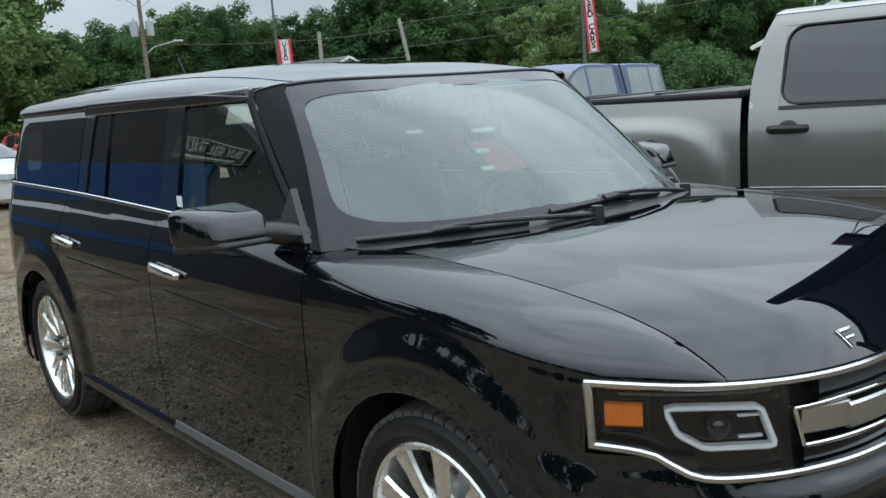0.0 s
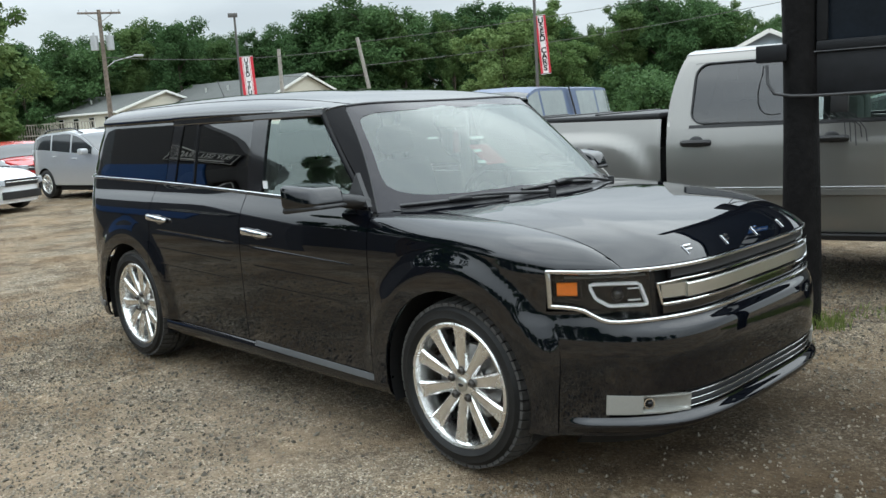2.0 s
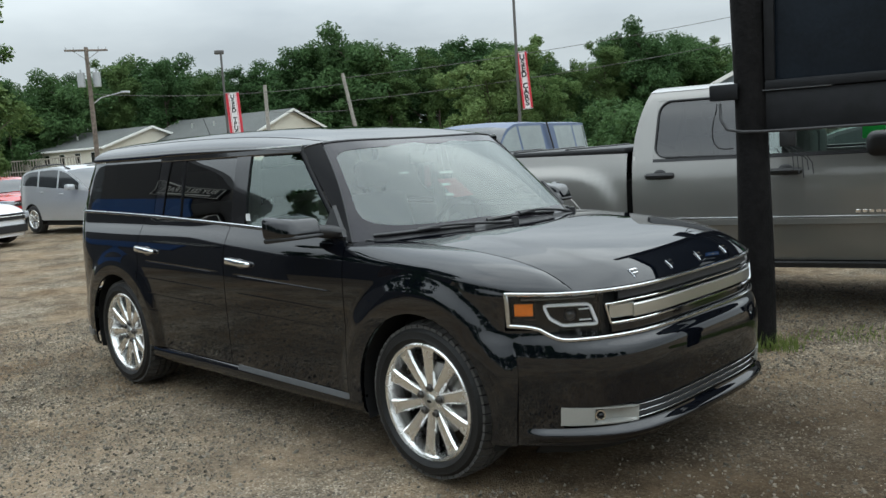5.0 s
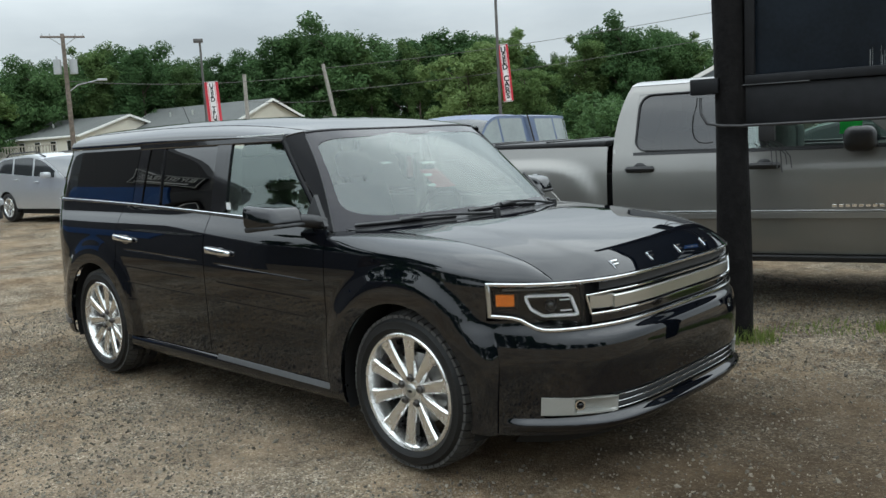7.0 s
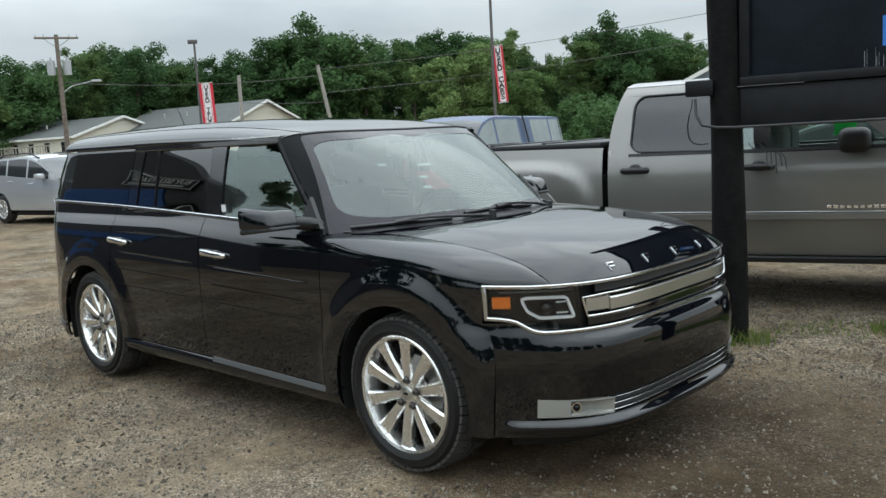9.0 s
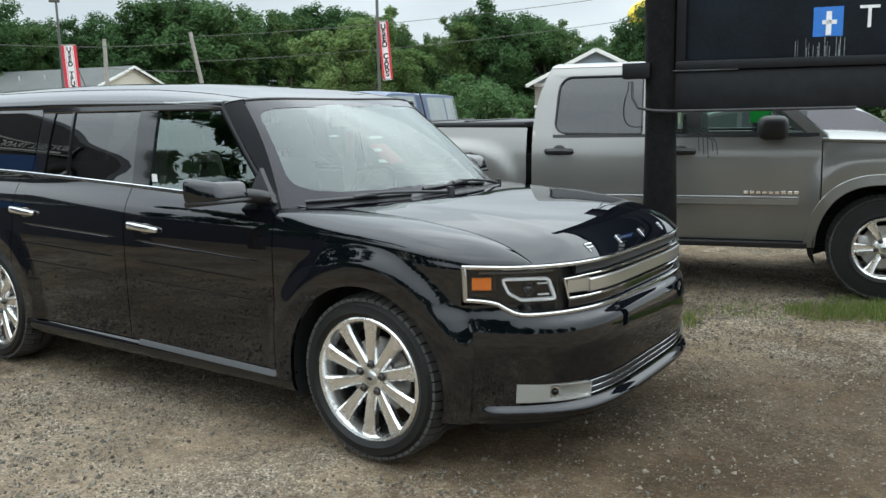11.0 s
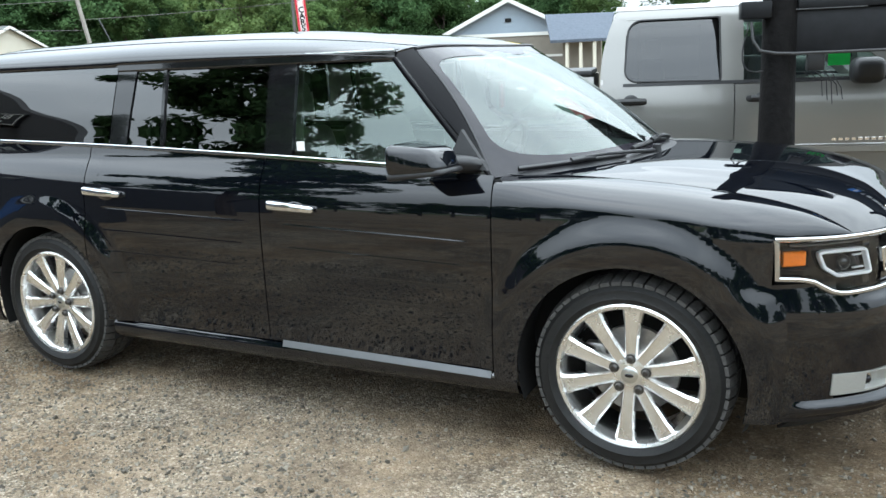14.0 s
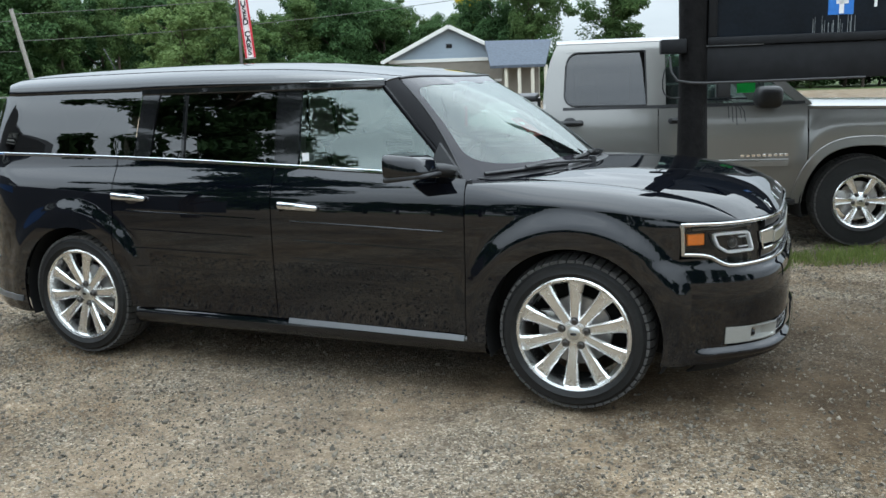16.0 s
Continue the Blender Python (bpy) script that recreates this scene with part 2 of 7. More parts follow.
def bar(bm, pts, w, h, out):
    """A rectangular bar along points: w across, h along the way out."""
    pts = [Vector(p) for p in pts]
    rings = []
    for i, p in enumerate(pts):
        d = (pts[min(i + 1, len(pts) - 1)] - pts[max(i - 1, 0)]).normalized()
        o = Vector(out[i] if isinstance(out, list) else out)
        o = (o - d * o.dot(d)).normalized()
        s = d.cross(o)
        b = 0.25 * min(w, h)
        prof = [(-w / 2, 0), (-w / 2, h - b), (-w / 2 + b, h), (w / 2 - b, h), (w / 2, h - b), (w / 2, 0)]
        rings.append([bm.verts.new(p + s * x + o * y) for x, y in prof])
    for a, b in zip(rings, rings[1:]):
        for j in range(6):
            bm.faces.new((a[j], b[j], b[(j + 1) % 6], a[(j + 1) % 6]))
    bm.faces.new(rings[0])
    bm.faces.new(rings[-1][::-1])
    bmesh.ops.recalc_face_normals(bm, faces=bm.faces)


def lathe(bm, prof, n=64, axis="y"):
    """Turns (radius, along) pairs round the y axis."""
    rings = []
    for r, a in prof:
        ring = []
        for j in range(n):
            t = 2 * math.pi * j / n
            ring.append(bm.verts.new((r * math.cos(t), a, r * math.sin(t)) if axis == "y" else (r * math.cos(t), r * math.sin(t), a)))
        rings.append(ring)
    for a, b in zip(rings, rings[1:]):
        for j in range(n):
            bm.faces.new((a[j], b[j], b[(j + 1) % n], a[(j + 1) % n]))
    bmesh.ops.recalc_face_normals(bm, faces=bm.faces)


def empty(name, m=None, label="", category="", group=""):
    e = new(name)
    if m is not None:
        e.matrix_world = m
    return tagged(e, label, category, group)


def lerp(xs, ys):
    return lambda x: np.interp(x, xs, ys)


def smooth(xs, ys):
    """A smooth curve through points (monotone cubic)."""
    xs, ys = np.array(xs, float), np.array(ys, float)
    h, d = np.diff(xs), np.diff(ys) / np.diff(xs)
    m = np.concatenate([[d[0]], np.where(d[:-1] * d[1:] > 0, 2 * d[:-1] * d[1:] / (d[:-1] + d[1:] + 1e-12), 0), [d[-1]]])

    def f(x):
        x = np.clip(np.asarray(x, float), xs[0], xs[-1])
        i = np.clip(np.searchsorted(xs, x) - 1, 0, len(h) - 1)
        t = (x - xs[i]) / h[i]
        return (ys[i] * (1 + 2 * t) * (1 - t) ** 2 + m[i] * h[i] * t * (1 - t) ** 2 + ys[i + 1] * t * t * (3 - 2 * t) + m[i + 1] * h[i] * t * t * (t - 1))
    return f


def smin(a, b, k):
    """Smooth lesser of two."""
    h = np.clip(0.5 + 0.5 * (b - a) / k, 0, 1)
    return b + (a - b) * h - k * h * (1 - h)


# ---- black crossover wagon ----
suv = empty("black_suv", None, "glossy black boxy station-wagon SUV with chrome wheels parked on gravel", "car")
AXLE, ARCH = 0.367, 0.414
REAR = -2.995
prof = smooth([0.16, 0.22, 0.28, 0.36, 0.5, 0.75, 0.88, 0.95, 1.0, 1.04, 1.09, 1.13, 1.35, 1.57, 1.64],
              [0.87, 0.925, 0.952, 0.953, 0.957, 0.96, 0.958, 0.953, 0.944, 0.931, 0.906, 0.884, 0.835, 0.773, 0.72])
nose = smooth([0.16, 0.22, 0.27, 0.295, 0.325, 0.345, 0.4, 0.55, 0.62, 0.655, 0.69, 0.75, 0.88, 0.93], [0.83, 0.875, 0.908, 0.914, 0.906, 0.902, 0.907, 0.914, 0.908, 0.898, 0.874, 0.868, 0.862, 0.835])
nose_side = smooth([0.16, 0.22, 0.27, 0.34, 0.4, 0.55, 0.62, 0.68, 0.74, 0.88, 0.93], [0.83, 0.875, 0.898, 0.903, 0.907, 0.914, 0.907, 0.890, 0.869, 0.862, 0.835])
tail = smooth([0.2, 0.5, 0.9, 1.15, 1.3, 1.5, 1.65], [-4.16, -4.19, -4.17, -4.13, -4.06, -3.93, -3.83])
belt = smooth([-4.1, -2.67, -1.58, -0.96, -0.5], [1.205, 1.172, 1.132, 1.105, 1.083])
NOSE_A, NOSE_N = 0.6, 4.4
GROOVES = (0.835, 0.735, 0.635, 0.535)


def flare(x, z):
    d = np.minimum(np.hypot(x, z - AXLE), np.hypot(x - REAR, z - AXLE))
    s = np.clip((0.60 - d) / 0.115, 0, 1)
    return 0.022 * s * s * (3 - 2 * s)


def half(x, z):
    """Half the car's width at x and z."""
    x, z = np.asarray(x, float), np.asarray(z, float)
    front = (np.clip(nose_side(z) - x, 1e-6, None) / NOSE_A) ** (1 / NOSE_N)
    back = (np.clip(x - tail(z), 1e-6, None) / 0.75) ** (1 / 3.6)
    return smin(smin(prof(z), front, 0.05), back, 0.06) + np.where(z < 1.0, flare(x, z), 0)


def nose_at(y, z):
    """The nose's reach: a shelf below the grille that fades towards the corners."""
    k = min(max((abs(y) - 0.58) / 0.26, 0), 1)
    k = k * k * (3 - 2 * k)
    return (1 - k) * float(nose(z)) + k * float(nose_side(z))


def arch_z(x, cx, floor):
    d = np.asarray(x, float) - cx
    return np.where(np.abs(d) < ARCH, np.maximum(AXLE + np.sqrt(np.clip(ARCH ** 2 - d ** 2, 0, None)), floor), floor)


def spread(a, b, n, marks=()):
    """Even steps with a fine cosine run round each wheel centre in marks."""
    xs = list(np.linspace(a, b, n))
    for c in marks:
        xs += [c + ARCH * math.cos(t) for t in np.linspace(0.001, math.pi - 0.001, 44)]
        xs += [c - ARCH - 0.0015, c + ARCH + 0.0015]
    return np.array(sorted({round(float(v), 5) for v in xs if a - 1e-6 <= v <= b + 1e-6}))


def groove(lev):
    g = 0
    for c, deep in zip(GROOVES, (0.0022, 0.0009, 0.0008, 0.0006)):
        g = g + deep * np.exp(-((lev - c) / 0.003) ** 2)
    return g


def side_panel(name, x0, x1, n, low, marks, grooves, side, label="", solid=0.012):
    xs = spread(x0, x1, n, marks)
    lev = list(np.linspace(0.30, 1.1, 40))
    if grooves:
        for c in GROOVES:
            lev += list(c + np.array([-0.009, -0.006, -0.004, -0.002, 0, 0.002, 0.004, 0.006, 0.009]))
    lev = np.array(sorted(lev))
    p = np.zeros((len(xs), len(lev), 3))
    for i, x in enumerate(xs):
        zb, zt = float(low(x)), float(belt(x))
        z = zb + (lev - 0.30) * (zt - zb) / 0.8
        y = half(x, z)
        if grooves:
            edge = np.clip(min(x - x0 - 0.12, x1 - x - 0.1) / 0.03, 0, 1)
            y = y - groove(lev) * edge
        p[i, :, 0], p[i, :, 1], p[i, :, 2] = x, side * y, z
    return sheet(name, p, BLACK, suv, label, out=(0, side, 0), solid=solid)


def fascia(y, z, off=0.0):
    """A point of the front face, off metres proud of it."""
    x = nose_at(y, z) - NOSE_A * abs(y) ** NOSE_N
    nrm = Vector((1, NOSE_A * NOSE_N * abs(y) ** (NOSE_N - 1) * (1 if y > 0 else -1), 0)).normalized()
    return Vector((x, y, z)) + nrm * off, nrm


COWL_X, COWL_Z = (lambda y: -0.12 - 0.37 * (abs(y) / 0.80) ** 2.6), (lambda y: 1.105 - 0.034 * (abs(y) / 0.78) ** 2)
HEAD_X, HEAD_Z = (lambda y: -0.87 - 0.105 * (abs(y) / 0.70) ** 2.5), (lambda y: roof_z(HEAD_X(y), y) - 0.006)
hood_c = smooth([0, 0.1, 0.4, 0.65, 0.85, 0.94, 0.98, 1], [1.092, 1.092, 1.077, 1.048, 1.0, 0.955, 0.922, 0.9])
hood_s = smooth([0, 0.1, 0.4, 0.7, 0.86, 0.95, 1], [1.07, 1.068, 1.05, 1.012, 0.972, 0.93, 0.898])
HOOD_Y = 0.745


def hood_point(s, t):
    y = HOOD_Y * s
    xa, xb = COWL_X(y) + 0.05, 0.862 - NOSE_A * abs(y) ** NOSE_N
    w = abs(s) ** 3.6
    k = np.clip((0.60 - abs(y)) / 0.06, 0, 1)
    lift = 0.005 * k * k * (3 - 2 * k) * math.sin(math.pi * min(max(t, 0), 1)) ** 0.7
    return (xa + (xb - xa) * t, y, (1 - w) * float(hood_c(t)) + w * float(hood_s(t)) + lift)


def seam_z(x):
    xa, xb = COWL_X(HOOD_Y) + 0.05, 0.862 - NOSE_A * HOOD_Y ** NOSE_N
    return float(hood_s(np.clip((x - xa) / (xb - xa), 0, 1)))


# hood, roof, windshield
sheet("hood", [[hood_point(s, t) for t in np.concatenate([np.linspace(0, 0.8, 24), np.linspace(0.82, 1, 14)])] for s in np.linspace(-1, 1, 61) * 0.995],
      BLACK, suv, out=(0, 0, 1), solid=0.012, sharp=70)
roof_top = smooth([-4.15, -3.9, -3.4, -2.6, -1.8, -1.2, -0.95, -0.86], [1.605, 1.655, 1.69, 1.698, 1.684, 1.636, 1.596, 1.575])
roof_edge = smooth([-4.15, -3.5, -2.5, -1.5, -0.99], [1.57, 1.58, 1.58, 1.564, 1.538])


def roof_z(x, y):
    ze, zt = float(roof_edge(x)), float(roof_top(x))
    return ze + (zt - ze) * max(1 - abs(y / 0.78) ** 3.2, 0) ** 0.62


def roof_point(s, t):
    y = 0.78 * s
    xa = max(HEAD_X(y), -0.995)
    xb = -3.87 + 0.75 * abs(y) ** 3.6
    x = xa + (xb - xa) * t
    return (x, s * min(0.78, float(half(x, 1.56)) + 0.006), roof_z(x, y))


sheet("roof", [[roof_point(s, t) for t in np.linspace(0, 1, 60)] for s in np.sin(np.linspace(-1, 1, 57) * math.pi / 2)], BLACK, suv, out=(0, 0, 1), solid=0.02, sharp=70)


for s0 in (-1, 1):
    bm = bmesh.new()
    pts = [(-0.965, 0.63), (-1.0, 0.638), (-1.06, 0.642)] + [(x, 0.642) for x in np.linspace(-1.2, -3.6, 40)]
    bar(bm, [(x, s0 * y, roof_z(x, y) - 0.0005) for x, y in pts], 0.008, 0.0015, (0, 0, 1))
    part("roof_seam", bm, DARK, suv)
bm = bmesh.new()
bar(bm, [(HEAD_X(y) + 0.004, y, HEAD_Z(y) - 0.004) for y in np.linspace(-0.665, 0.665, 40)], 0.012, 0.009, (0.5, 0, 0.85))
part("header_gasket", bm, BLACK_TRIM, suv)


def shield_point(s, v, lift=0.0):
    yb, yt = 0.845 * s, 0.665 * s
    a, b = Vector((COWL_X(yb), yb, COWL_Z(yb))), Vector((HEAD_X(yt), yt, HEAD_Z(yt)))
    bow = 0.035 * math.sin(math.pi * v)
    return tuple(a.lerp(b, v) + Vector((0.72, 0, 0.69)) * (bow + lift))


GLASS_S = 1.0
ws = sheet("windshield", [[shield_point(s, v) for v in np.linspace(0, 1, 20)] for s in np.linspace(-GLASS_S, GLASS_S, 41)], WINDSHIELD, suv, "clear windshield glass", out=(1, 0, 1), solid=0, sharp=0)
ws.visible_shadow = False


def frit_ring(a, k):
    """From the glass's edge (k = 0) to the rounded border of its clear field (k = 1)."""
    c, d = math.cos(a), math.sin(a)
    q = max(abs(c), abs(d))
    so, vo = GLASS_S * c / q, 0.5 + 0.5 * d / q
    e = 2 / 11.0 if d > 0 else 2 / 6.0
    si = 0.96 * math.copysign(abs(c) ** e, c)
    vi = 0.46 + (0.425 if d > 0 else 0.39) * math.copysign(abs(d) ** e, d)
    return shield_point(so + (si - so) * k, vo + (vi - vo) * k, 0.002)


# price papers and a red card hung inside the glass
PAPER = mat("white_paper", (0.8, 0.8, 0.78), 0.7, grain=0.05)
RED_CARD = mat("red_card", (0.55, 0.16, 0.17), 0.6, grain=0.1)
for name, s0, s1, v0, v1, skin, note in (("price_paper", -0.315, -0.195, 0.525, 0.55, PAPER, "white paper strip"), ("price_paper", -0.39, -0.33, 0.40, 0.425, PAPER, "white paper strip"),
                                         ("price_paper", -0.43, -0.375, 0.30, 0.325, PAPER, "white paper strip"), ("hang_card", -0.36, -0.2, 0.3, 0.49, RED_CARD, "faded red hanging card"),
                                         ("price_paper", -0.61, -0.54, 0.565, 0.585, PAPER, "white paper strip")):
    depth = -0.03 if name == "hang_card" else -0.012
    sheet(name, [[shield_point(a, b, depth) for b in np.linspace(v0, v1, 3)] for a in np.linspace(s0, s1, 4)], skin, suv, note, out=(1, 0, 1), solid=0.001, sharp=0)


# black border baked on the windshield, and the cowl below it
sheet("windshield_border", [[frit_ring(a, k) for k in np.linspace(0, 1, 7)] for a in np.linspace(0, 2 * math.pi, 161)[:-1]], FRIT, suv, "black border of the windshield", out=(1, 0, 1), solid=0.0, sharp=0, closed=True)
sheet("cowl", [[(lambda a, b: tuple(np.array(a) * (1 - v) + np.array(b) * v + np.array((0, 0, -0.012))))(hood_point(s * 0.99, 0.03), shield_point(s, 0.06, -0.005)) for v in np.linspace(0, 1, 5)]
               for s in np.linspace(-1, 1, 25)], BLACK_TRIM, suv, "smooth black cowl", out=(0, 0, 1), solid=0.01)

for side in (-1, 1):
    # A-pillar: from the windshield's edge to the door frame
    rows = []
    for v in np.linspace(0, 1, 22):
        a = Vector(shield_point(1.002 * side, v))
        zb, zt = 1.08, 1.562
        z = zb + (zt - zb) * v
        b = Vector((-0.545 - 0.475 * v, side * float(prof(z)) * 0.975, z))
        c = a.lerp(b, 0.5) + Vector((0, 0.006 * side, 0.002))
        row = [tuple(a * (1 - u) ** 2 + c * 2 * u * (1 - u) + b * u * u) for u in np.linspace(0, 1, 9)]
        rows.append(row)
    sheet("a_pillar", rows, PILLAR, suv, out=(0.6, side, 0.2), solid=0.01)
    bm = bmesh.new()
    gut = [Vector(r[0]) for r in rows[:21]]
    bar(bm, gut, 0.008, 0.003, (0.6, 0.6 * side, 0.5))
    part("pillar_gutter", bm, BLACK_TRIM, suv, "black rubber pillar moulding")
    # fender with its rounded shoulder
    xs = spread(-0.512, 0.695, 60, (0.0,))
    xs = np.array(sorted(set(xs) | {0.470, 0.474}))
    p = np.zeros((len(xs), 44, 3))
    for i, x in enumerate(xs):
        low = 0.888 if x > 0.471 else float(arch_z(x, 0.0, 0.742 if x > 0.1 else 0.30))
        zs = seam_z(x)
        z1 = max(zs - 0.095, low + 0.0005)
        zv = np.linspace(low, z1, 27)
        yv = half(x, zv)
        h1, ys = yv[-1], min(0.745, yv[-1] - 0.002)
        ph = np.linspace(0, math.pi / 2, 18)[1:]
        p[i, :, 0] = x
        p[i, :27, 1], p[i, :27, 2] = yv, zv
        p[i, 27:, 1] = ys + (h1 - ys) * np.cos(ph) ** 0.9
        p[i, 27:, 2] = z1 + (zs - z1) * np.sin(ph)
        k = min(max((x + 0.512) / 0.42, 0), 1)
        k = k * k * (3 - 2 * k)
        p[i, 27:, 1] = k * p[i, 27:, 1] + (1 - k) * (ys + (half(x, p[i, 27:, 2]) - ys) * (1 - (ph / (math.pi / 2)) ** 7))
    p[:, :, 1] *= side
    sheet("front_fender", p, BLACK, suv, out=(0, side, 0), solid=0.01, sharp=70)
    fd = side_panel("front_door", -1.597, -0.517, 44, lambda x: 0.335, (), True, side)
    rd = side_panel("rear_door", -2.668, -1.603, 40, lambda x: arch_z(x, REAR, 0.335), (REAR,), True, side)
    side_panel("quarter_panel", -3.99, -2.674, 40, lambda x: arch_z(x, REAR, 0.56 if x < REAR else 0.335), (REAR,), False, side)
    # sill under the doors with its bright strip
    sheet("sill", [[(x, side * y, z) for y, z in ((0.82, 0.215), (0.89, 0.22), (0.94, 0.245), (0.957, 0.28), (0.954, 0.315), (0.93, 0.335))] for x in np.linspace(REAR + ARCH + 0.01, -ARCH - 0.01, 30)],
          BLACK, suv, out=(0, side, 0), solid=0.01, sharp=70)
    bm = bmesh.new()
    bar(bm, [(x, side * 0.955, 0.318 - 0.012 * (x + 1)) for x in np.linspace(-1.53, -0.53, 12)], 0.03, 0.005, (0, side, 0.35))
    tube(bm, [(-0.525, side * 0.956, 0.312), (-0.47, side * 0.95, 0.306)], 0.012, 6, 0.1)
    part("sill_strip", bm, STRIP, suv, "dull silver sill strip")
    # belt moulding
    bm = bmesh.new()
    bar(bm, [(x, side * (float(half(x, belt(x))) - 0.004), float(belt(x)) + 0.008) for x in np.linspace(-3.93, -0.66, 60)], 0.017, 0.012, (0, side, 0.1))
    part("belt_moulding", bm, CHROME, suv, "chrome belt moulding")

    # side glass and pillars
    def gy(x, z, off=0.0):
        return side * (float(half(x, z)) + off)

    def pane(name, edge0, edge1, z1, material, off, label="", solid=0.0, z0=None):
        rows = []
        for u in np.linspace(0, 1, 14):
            row = []
            for v in np.linspace(0, 1, 14):
                xm = edge0(0) + (edge1(0) - edge0(0)) * u
                zb = (float(belt(xm)) if z0 is None else z0) + 0.012
                z = zb + (z1 - zb) * v
                x = edge0(v) + (edge1(v) - edge0(v)) * u
                row.append((x, gy(x, z, off), z))
            rows.append(row)
        ob = sheet(name, rows, material, suv, label, out=(0, side, 0.2), solid=solid, sharp=0)
        if not solid:
            ob.visible_shadow = False
        return ob

    pane("front_side_window", lambda v: -1.462, lambda v: -0.585 - 0.4 * v, 1.515, CLEAR, -0.012, "lightly tinted door glass")
    pane("rear_side_window", lambda v: -2.205, lambda v: -1.615, 1.528, PRIVACY, -0.012, "dark privacy glass")
    pane("vent_window", lambda v: -2.44 + 0.05 * v, lambda v: -2.225, 1.528, PRIVACY, -0.012, "dark privacy glass")
    pane("quarter_window", lambda v: -3.92 + 0.30 * v, lambda v: -2.56 + 0.04 * v, 1.545, PRIVACY, -0.004, "dark privacy glass")
    pane("b_pillar", lambda v: -1.61, lambda v: -1.465, 1.53, GLOSS_TRIM, -0.002, "", 0.02)
    pane("c_pillar", lambda v: -2.555 + 0.04 * v, lambda v: -2.445 + 0.05 * v, 1.545, GLOSS_TRIM, -0.005, "", 0.02)
    pane("window_divider", lambda v: -2.224, lambda v: -2.206, 1.53, GLOSS_TRIM, -0.003, "", 0.02)
    bm = bmesh.new()
    bar(bm, [(x, gy(x, 1.53, -0.018), 1.537) for x in np.linspace(-2.52, -0.985, 30)], 0.034, 0.02, (0, side, 0.2))
    part("window_frame_rail", bm, GLOSS_TRIM, suv)
    bm = bmesh.new()
    bar(bm, [(-0.99 + 0.385 * k, gy(-0.99 + 0.385 * k, 1.525 - 0.405 * k, -0.016), 1.525 - 0.405 * k) for k in np.linspace(0, 1, 14)], 0.02, 0.02, (0, side, 0.0))
    part("window_front_frame", bm, PILLAR, suv)
    bm = bmesh.new()
    bar(bm, [(x, gy(x, 1.56, 0.0), 1.5605) for x in np.linspace(-2.53, -0.99, 30)], 0.008, 0.006, (0, side, 0.2))
    part("window_top_moulding", bm, SATIN, suv)
    # side rail that carries the roof's curve down to the window tops
    rows = []
    for x in np.linspace(-3.56, -0.985, 60):
        re_, yr = float(roof_edge(x)), min(0.78, float(half(x, 1.56)) + 0.006)
        zb = 1.548 if x < -2.53 else 1.553 - 0.022 * max(0.0, (x + 1.12) / 0.13)
        zb = min(zb, re_ - 0.006)
        yb = float(half(x, zb)) + 0.004
        rows.append([(x, side * (yr + (yb - yr) * u + 0.006 * math.sin(math.pi * u)), re_ + 0.004 + (zb - re_ - 0.004) * u) for u in np.linspace(0, 1, 7)])
    sheet("roof_side_rail", rows, BLACK, suv, out=(0, side, 0.2), solid=0.012, sharp=70)
    # small triangle where the mirror stands
    bm = bmesh.new()
    vs = [bm.verts.new((x, gy(x, z, o), z)) for o in (-0.02, 0.004) for x, z in ((-0.72, 1.112), (-0.545, 1.1), (-0.67, 1.25))]
    for f in ((0, 1, 2), (5, 4, 3), (0, 3, 4, 1), (1, 4, 5, 2), (2, 5, 3, 0)):
        bm.faces.new([vs[k] for k in f])
    bmesh.ops.recalc_face_normals(bm, faces=bm.faces)
    part("mirror_sail", bm, BLACK_TRIM, suv)
    # mirror: painted cap over a matt skirt, on a short broad foot
    def mirror_shell(z0, z1, grow, x0=-0.805):
        bm = bmesh.new()
        vs = box(bm, (x0, 0.962, z0), (-0.615, 1.192, z1), min(0.03, 0.42 * (z1 - z0)), seg=4)
        for v in vs:
            k = min(max((v.co.x - x0) / (-0.615 - x0), 0), 1)
            v.co.z = 1.15 + (v.co.z - 1.15) * (1 - 0.34 * k ** 1.5) * grow
            v.co.y = 0.962 + (v.co.y - 0.962) * (1 - 0.34 * k * k) * grow
            v.co.x -= 0.1 * (v.co.y - 0.962) + 0.45 * k * (v.co.z - 1.12)
            v.co.y *= side
        if side > 0:
            bmesh.ops.reverse_faces(bm, faces=bm.faces)
        return bm
    mir = part("door_mirror", mirror_shell(1.106, 1.224, 1.0), BLACK, suv, "black door mirror")
    part("skirt", mirror_shell(1.088, 1.12, 0.975, -0.80), BLACK_TRIM, mir, "matt black lower shell")
    bm = bmesh.new()
    foot = [(-0.605, 0.868, 1.118, 0.03), (-0.62, 0.9, 1.122, 0.034), (-0.64, 0.94, 1.13, 0.034), (-0.675, 0.985, 1.138, 0.03)]
    rings = [[bm.verts.new((x + 1.5 * r * math.cos(a), side * y, z + r * math.sin(a))) for a in (2 * math.pi * j / 12 for j in range(12))] for x, y, z, r in foot]
    for a, b in zip(rings, rings[1:]):
        for j in range(12):
            bm.faces.new((a[j], a[(j + 1) % 12], b[(j + 1) % 12], b[j]))
    bm.faces.new(rings[0])
    bm.faces.new(rings[-1])
    bmesh.ops.recalc_face_normals(bm, faces=bm.faces)
    part("arm", bm, BLACK_TRIM, mir)
    bm = bmesh.new()
    box(bm, (-0.832, min(side * 0.975, side * 1.16), 1.112), (-0.808, max(side * 0.975, side * 1.16), 1.2), 0.008, seg=1)
